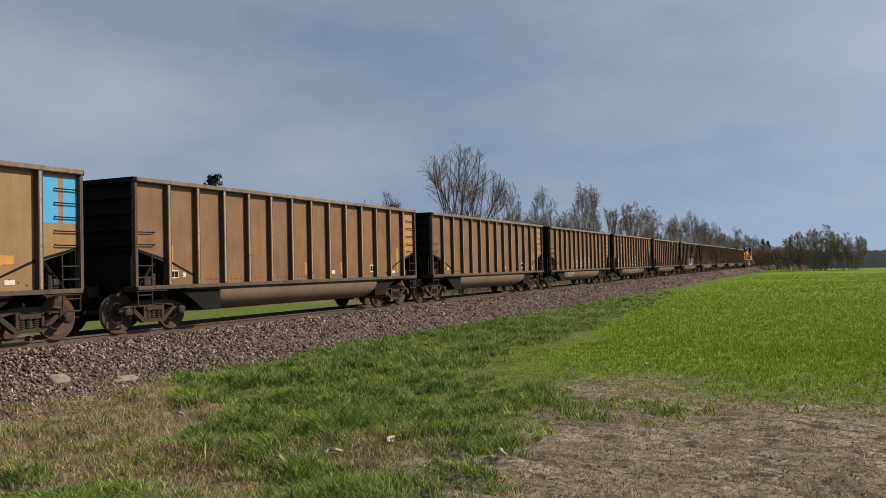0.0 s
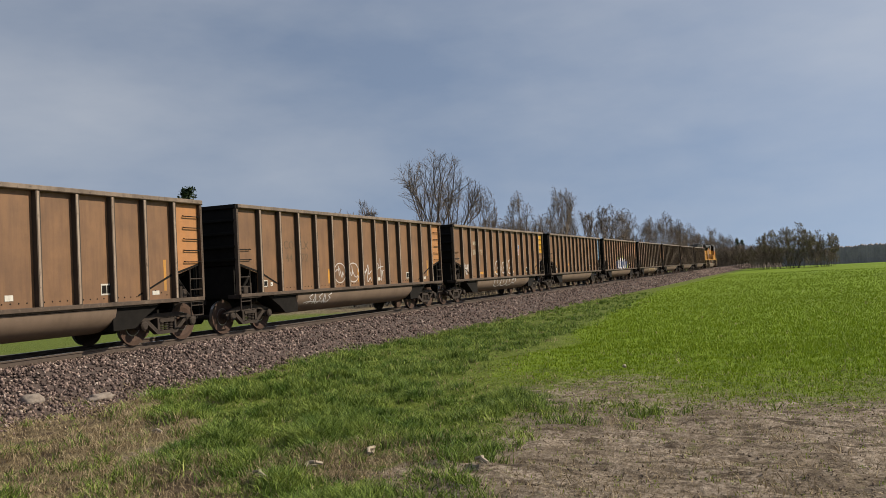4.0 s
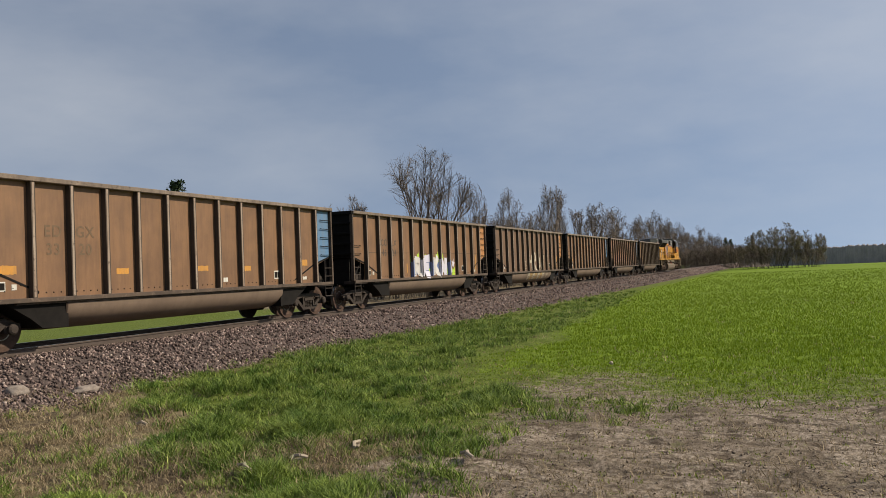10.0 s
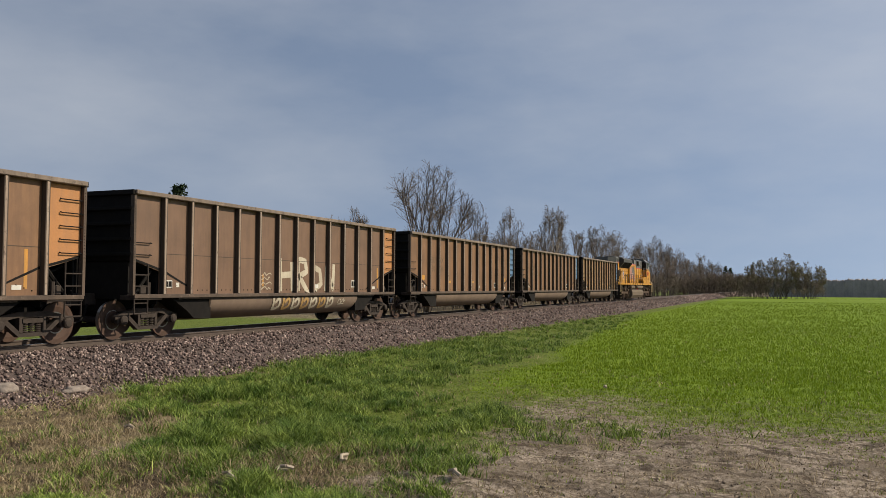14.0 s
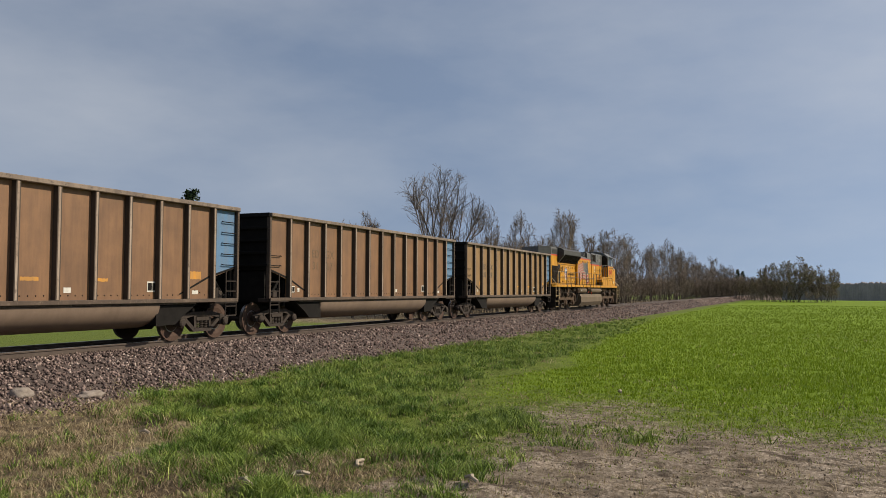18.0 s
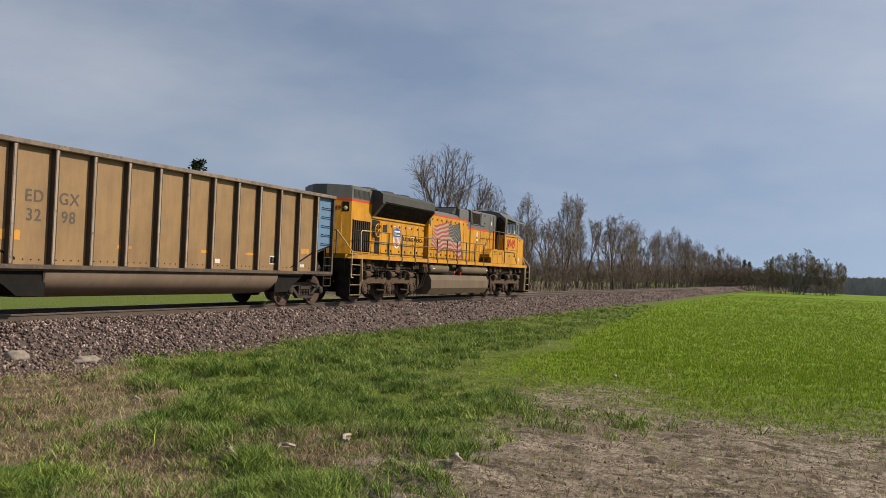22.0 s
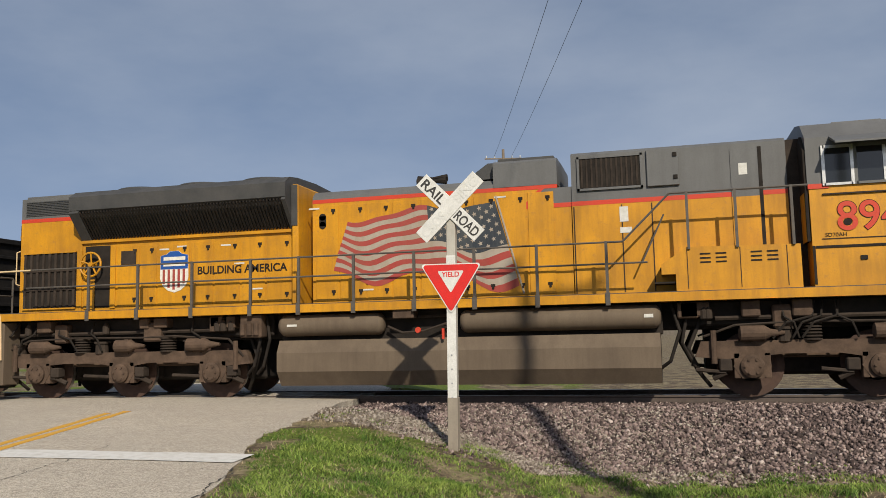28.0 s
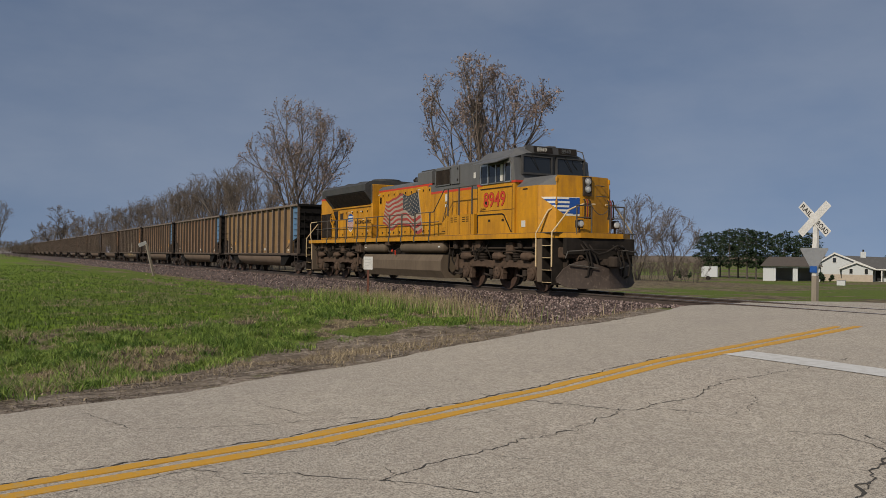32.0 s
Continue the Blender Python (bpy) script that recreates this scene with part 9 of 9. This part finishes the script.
# orange patches and bars
for n, rows in {1: ((-5.15, 1.7, 0.5, 0.22), (-2.02, 1.56, 0.46, 0.1), (0.97, 1.56, 0.5, 0.1), (2.9, 1.56, 0.5, 0.09), (5.75, 1.74, 0.46, 0.18)),
                2: ((5.94, 1.5, 0.08, 0.3), (-2.06, 1.45, 0.08, 0.5)),
                3: ((-5.83, 1.73, 0.5, 0.22), (-2.72, 1.55, 0.46, 0.12), (0.42, 1.56, 0.46, 0.1), (2.33, 1.56, 0.46, 0.1), (5.6, 1.72, 0.46, 0.22)),
                4: ((5.95, 1.65, 0.09, 0.8), (-1.75, 1.5, 0.07, 0.4)), 5: ((5.82, 1.66, 0.09, 0.86), (-2.5, 1.5, 0.07, 0.4)),
                6: ((-2.56, 1.63, 0.4, 0.16), (0.35, 1.66, 0.6, 0.16), (2.38, 1.63, 0.5, 0.16), (5.55, 1.78, 0.5, 0.22), (-5.8, 1.7, 0.5, 0.2)),
                7: ((-3.6, 1.34, 0.56, 0.13), (-5.98, 1.68, 0.13, 0.55), (-1.5, 1.36, 0.5, 0.12), (1.4, 1.35, 0.5, 0.12), (3.45, 1.35, 0.5, 0.12), (5.9, 1.6, 0.16, 0.4)),
                8: ((-2.25, 1.5, 0.1, 0.5), (-0.2, 1.5, 0.1, 0.5), (5.95, 1.68, 0.09, 0.7)), 9: ((-6.08, 1.7, 0.08, 0.75), (5.95, 1.7, 0.09, 0.8)),
                10: ((5.92, 1.68, 0.13, 0.95), (-6.05, 1.7, 0.09, 0.8), (-0.2, 1.45, 0.1, 0.4), (1.9, 1.45, 0.1, 0.4)),
                11: ((5.45, 1.72, 0.5, 0.2), (-2.0, 1.5, 0.1, 0.5))}.items():
    for k, (x, z, w, h) in enumerate(rows):
        field(unit[n], "paint_patch", x - w / 2, x + w / 2, z - h / 2, z + h / 2, mat_orange_patch, 0.001, "faded orange paint patch", 0.02, n * 9 + k)
# end panels that are painted only in part
for n, mat, z0 in ((7, mat_yellow_end, 2.42), (11, mat_sky_end, 2.5)):
    for o in unit[n].children:
        if o.name.split(".")[0] == "end_panel":
            o.material_slots[0].material = mat_car_ochre if n == 11 else mat_car
    x0, x1 = 6.33, 7.28
    for a, b in ((x0, x0 + 0.44), (x0 + 0.56, x1)) if n == 11 else ((x0, x1),):
        bm = bmesh.new()
        box(bm, a, b, -1.459, -1.4565, z0, ZT - 0.17)
        part("paint_patch", bm, mat, unit[n], "bright block of end paint")
# stencilled marks
for n, top, low in ((1, "EDGX", "3298"), (2, "EDGX", "3167"), (3, "EDGX", "3014"), (5, "COLX", "4624"), (6, "EDGX", "3320"), (8, "COLX", "4472"), (9, "COLX", "4763")):
    for words, z in ((top, 2.42), (low, 2.02)):
        for half, x in ((words[:2], -4.62), (words[2:], -3.72)):
            stencil(unit[n], half, x + 0.02, z, 0.36, mat_stencil if n in (1, 5) else mat_faint_stencil)
for n, words in ((1, "3295"), (2, "3167"), (3, "3014"), (5, "4624")):
    stencil(unit[n], words, -6.75, 3.28, 0.2, mat_stencil)
for words, x, z in (("28", -4.5, 2.28), ("763", -3.62, 2.28)):
    stencil(unit[7], words, x, z, 0.34, mat_pale_stencil, 0.01)
for k in range(2):
    field(unit[7], "print_bar", -4.62 + 0.24 * k, -4.46 + 0.24 * k, 2.72, 2.95, mat_pale_stencil, 0.001, "unreadable faded mark", 0.04, k)
for k in range(4):
    field(unit[7], "print_bar", -4.75 + 0.26 * (k % 2), -4.55 + 0.26 * (k % 2), 1.62 + 0.14 * (k // 2), 1.68 + 0.14 * (k // 2), mat_faint_stencil, 0.001)
    field(unit[7], "print_bar", 3.1 + 0.24 * (k % 2), 3.3 + 0.24 * (k % 2), 0.84 - 0.07 * (k // 2), 0.87 - 0.07 * (k // 2), mat_faint_stencil, 0.001)
# a plain shield emblem on one car
bm = bmesh.new()
SH = [(-0.31, 2.86), (-0.15, 2.82), (0, 2.87), (0.15, 2.82), (0.31, 2.86), (0.29, 2.5), (0.2, 2.28), (0, 2.16), (-0.2, 2.28), (-0.29, 2.5)]
prism(bm, [(2.42 + x * 0.95, z) for x, z in SH], "y", -1.4555, -1.452)
em = part("emblem", bm, mat_graf_white, unit[7], "faded shield emblem")
bm = bmesh.new()
prism(bm, [(2.42 + x * 0.9, z) for x, z in [(-0.31, 2.84), (-0.15, 2.8), (0, 2.85), (0.15, 2.8), (0.31, 2.84), (0.3, 2.62), (-0.3, 2.62)]], "y", -1.4575, -1.4558)
part("emblem_band", bm, mat_graf_blue, em)
for k in range(4):
    bm = bmesh.new()
    x = 2.42 - 0.19 + 0.127 * k
    box(bm, x - 0.028, x + 0.028, -1.4575, -1.4558, 2.3 if k in (0, 3) else 2.22, 2.6)
    part("emblem_stripe", bm, mat_flagred, em)

# car 5: big pale block letters with blue shade, lime flames and a star
c5 = unit[5]
field(c5, "graffiti_shadow", -2.05, 2.45, 1.12, 1.84, mat_graf_blue, 0.001, "blue shading behind sprayed letters", 0.26, 3)
LET = [[[(-1.75, 1.14), (-1.7, 1.92)], [(-1.72, 1.86), (-1.2, 1.78), (-1.18, 1.55), (-1.66, 1.5)], [(-1.5, 1.5), (-1.08, 1.14)]],
       [[(-0.72, 1.16), (-0.68, 1.88)], [(-0.72, 1.86), (0.06, 1.94)], [(-0.7, 1.52), (-0.2, 1.55)], [(-0.74, 1.2), (0.02, 1.15)]],
       [[(0.36, 1.14), (0.32, 1.95)], [(0.42, 1.5), (0.86, 1.98)], [(0.46, 1.54), (0.98, 1.13)]],
       [[(1.22, 1.13), (1.24, 1.9)], [(1.26, 1.86), (1.72, 1.2)], [(1.76, 1.13), (1.8, 1.93)]],
       [[(2.1, 1.16), (2.22, 1.9)], [(2.2, 1.84), (2.46, 1.2)], [(2.1, 1.42), (2.4, 1.44)]]]
for k, lines in enumerate(LET):
    spray(c5, "graffiti_letter", lines, 0.33, mat_graf_lilac if k % 2 else mat_graf_white, 0.003, False, 0.0, "white and lilac sprayed block letter")
for k, (x, z, s) in enumerate(((-2.05, 1.9, 0.24), (-1.35, 2.0, 0.2), (-0.55, 1.98, 0.16), (0.1, 1.95, 0.14), (0.78, 1.95, 0.3), (1.35, 1.9, 0.26), (2.3, 1.9, 0.16), (-0.1, 1.35, 0.2), (1.1, 1.3, 0.22), (1.95, 1.3, 0.2), (2.75, 1.25, 0.3))):
    bm = bmesh.new()
    q = [bm.verts.new((x + dx * s, SHEET - 0.0022 - 0.0002 * k, z + dz * s)) for dx, dz in ((-0.6, -0.7), (0.5, -0.75), (0.62, 0.1), (0.3, 0.95), (0.0, 0.35), (-0.5, 0.6))]
    bm.faces.new(q)
    part("graffiti_flame", bm, mat_graf_lime, c5, "lime green sprayed flame")
bm = bmesh.new()
st = [(2.72 + (0.24 if i % 2 == 0 else 0.09) * math.sin(i * math.pi / 5 + 0.2), 1.66 + (0.24 if i % 2 == 0 else 0.09) * math.cos(i * math.pi / 5 + 0.2)) for i in range(10)]
prism(bm, st, "y", SHEET - 0.006, SHEET - 0.004)
part("graffiti_star", bm, mat_graf_lilac, c5, "lilac sprayed star")
for k in range(13):
    x = -6.24 + 1.04 * k
    if -2.2 < x < 2.4:
        bm = bmesh.new()
        box(bm, x - 0.045, x + 0.045, -1.588, -1.5845, 1.12, 1.86 + 0.07 * math.sin(3 * k))
        box(bm, x - 0.0645, x - 0.0625, -1.57, -1.46, 1.12, 1.8 + 0.07 * math.sin(3 * k))
        part("stake_paint", bm, mat_graf_lilac if k % 2 else mat_graf_blue, c5, "spray paint over the stake")
# a horizontal seam in the plating
for n in (5, 4):
    for k in range(12):
        x = -6.24 + 1.04 * k
        bm = bmesh.new()
        box(bm, x + 0.08, x + 0.96, SHEET - 0.003, SHEET, 2.13, 2.145)
        part("plate_seam", bm, mat_stake_side, unit[n])

# car 4: cream letters that run down on to the belly
c4 = unit[4]
spray(c4, "graffiti_letter", [[(-0.8, 1.15), (-0.85, 2.2)], [(-0.1, 1.15), (-0.15, 2.1)], [(-0.8, 1.66), (-0.12, 1.7)]], 0.2, mat_graf_cream, 0.002, False, 0, "cream sprayed letter")
spray(c4, "graffiti_letter", [[(0.25, 1.15), (0.2, 2.2), (0.65, 2.15), (0.75, 1.8), (0.3, 1.65), (0.8, 1.15)]], 0.2, mat_graf_cream, 0.002, False, 0, "cream sprayed letter")
spray(c4, "graffiti_letter", [[(1.15, 1.15), (1.1, 2.0), (1.6, 1.85), (1.7, 1.4), (1.2, 1.18)]], 0.2, mat_graf_cream, 0.002, False, 0, "cream sprayed letter")
spray(c4, "graffiti_letter", [[(2.0, 1.15), (2.05, 2.05), (2.5, 1.2), (2.55, 2.1)]], 0.18, mat_graf_cream, 0.002, False, 0, "cream sprayed letter")
for k in range(7):
    x = -1.2 + 0.55 * k
    spray(c4, "graffiti_letter", [[(x, 0.95), (x + 0.08, 0.62), (x + 0.35, 0.68), (x + 0.3, 0.93), (x + 0.1, 0.8)]], 0.1, mat_graf_ochre if k % 2 else mat_graf_cream, 0.004, True, 0, "ochre sprayed letter on the belly")
spray(c4, "graffiti_tag", [loops(2.85, 3.35, 0.72, 0.88, 7, 4), [(2.9, 0.68), (3.3, 0.7)]], 0.03, mat_graf_cream, 0.006)
for k in range(4):
    spray(c4, "graffiti_tag", [loops(-1.95, -1.35, 1.2 + 0.15 * k, 1.3 + 0.15 * k, 6, 70 + k)], 0.03, mat_graf_cream, 0.002)
# car 7: outlined bubble letters over side and belly, small tags
c7 = unit[7]
for k, (x, w, h0, h1) in enumerate(((-1.55, 0.9, 1.2, 1.9), (-0.45, 0.62, 1.25, 1.82), (0.55, 0.85, 1.2, 1.95))):
    ring = [(x + w / 2 + w * 0.52 * math.sin(a + 0.6), (h0 + h1) / 2 + (h1 - h0) * 0.5 * math.cos(a + 0.6) - 0.05 * math.sin(2 * a)) for a in [2 * math.pi * i / 12 for i in range(12)]]
    spray(c7, "graffiti_letter", [ring, [(x + 0.3 * w, 1.5), (x + 0.55 * w, 1.62), (x + 0.7 * w, 1.45)]], 0.05, mat_graf_white, 0.003, True, 0, "white outlined bubble letter")
for k, x in enumerate((-1.75, -0.75, 0.2)):
    spray(c7, "graffiti_letter", [[(x, 0.97), (x - 0.04, 0.7), (x + 0.35, 0.6), (x + 0.8, 0.68), (x + 0.98, 0.95)], [(x + 0.4, 0.95), (x + 0.45, 0.75)]], 0.045, mat_graf_white, 0.006, True, 0, "white outlined letter on the belly")
spray(c7, "graffiti_letter", [[(1.2, 0.75), (1.5, 0.7), (1.75, 0.85), (1.5, 0.97), (1.25, 0.9)]], 0.045, mat_graf_white, 0.006)
spray(c7, "graffiti_tag", [loops(-5.95, -5.35, 1.45, 1.95, 9, 12), loops(-5.95, -5.4, 1.4, 1.75, 6, 13), [(-5.9, 1.6), (-5.4, 1.62)]], 0.035, mat_graf_white, 0.003)
spray(c7, "graffiti_tag", [loops(-7.0, -6.4, 1.98, 2.14, 6, 15)], 0.02, mat_graf_grey, 0.012)
spray(c7, "graffiti_tag", [loops(5.45, 5.95, 1.65, 1.9, 6, 16)], 0.02, mat_graf_grey, 0.003)
# car 8: thin line tags in rings, a long tag on the belly
c8 = unit[8]
for x in (-1.5, -0.55):
    ring = [(x + 0.4 * math.cos(a), 1.6 + 0.34 * math.sin(a)) for a in [2 * math.pi * i / 14 for i in range(14)]]
    spray(c8, "graffiti_tag", [ring, loops(x - 0.33, x + 0.33, 1.42, 1.74, 8, int(x * 10) + 90), [(x - 0.1, 1.85), (x - 0.05, 1.5)]], 0.032, mat_graf_white, 0.003, True, 0, "white line tag in a ring")
spray(c8, "graffiti_tag", [loops(0.2, 0.85, 1.5, 2.05, 8, 31), loops(0.25, 0.8, 1.25, 1.7, 6, 32), [(0.5, 1.25), (0.52, 1.3)]], 0.032, mat_graf_white, 0.003)
spray(c8, "graffiti_tag", [[(1.2, 1.25), (1.22, 1.9), (1.45, 1.8), (1.25, 1.6)], [(1.55, 2.1), (1.6, 1.25)], [(1.38, 1.75), (1.82, 1.8)], loops(1.5, 1.85, 1.3, 1.7, 5, 37)], 0.032, mat_graf_white, 0.003)
for k in range(5):
    x = -3.6 + 0.3 * k
    spray(c8, "graffiti_tag", [[(x + 0.22, 0.93), (x, 0.85), (x + 0.16, 0.75), (x - 0.05, 0.62)] if k % 2 == 0 else [(x, 0.62), (x + 0.06, 0.94), (x + 0.2, 0.6), (x - 0.02, 0.76)]], 0.035, mat_graf_white, 0.006, False)
spray(c8, "graffiti_tag", [[(-3.85, 0.66), (-3.55, 0.7), (-2.3, 0.66)]], 0.02, mat_graf_white, 0.007)
for n, words in ((4, "cream graffiti letters"), (5, "large pale graffiti letters"), (7, "white bubble graffiti"), (8, "thin white graffiti tags")):
    unit[n]["label"] = unit[n]["label"].split(" with ")[0] + " with " + words


def rolling(axle, radius):
    """The wheels turn as the train rolls."""
    x, _, z = axle.location
    times = [0.08 * k for k in range(401)]
    where = np.interp(times, [r[0] for r in TRAIN], [r[1] for r in TRAIN])
    walk(axle, [(t, pose(x, 0, z, 0, math.degrees((w - where[0]) / radius), 0)) for t, w in zip(times, where)])


def motions():
    """The train rolls towards -x, its wheels turning; the far end of the train only rolls by."""
    walk(LOCO, [(t, pose(x, YC, 0)) for t, x in TRAIN])
    for car, u in CARS:
        walk(car, [(t, pose(x + u, YC, 0)) for t, x in TRAIN])
    for thing, radius in [(LOCO, 0.52)] + [(car, 0.46) for car, u in CARS[:11]]:
        for truck in thing.children:
            for axle in truck.children:
                if axle.name.split(".")[0] == "axle":
                    rolling(axle, radius)


motions()
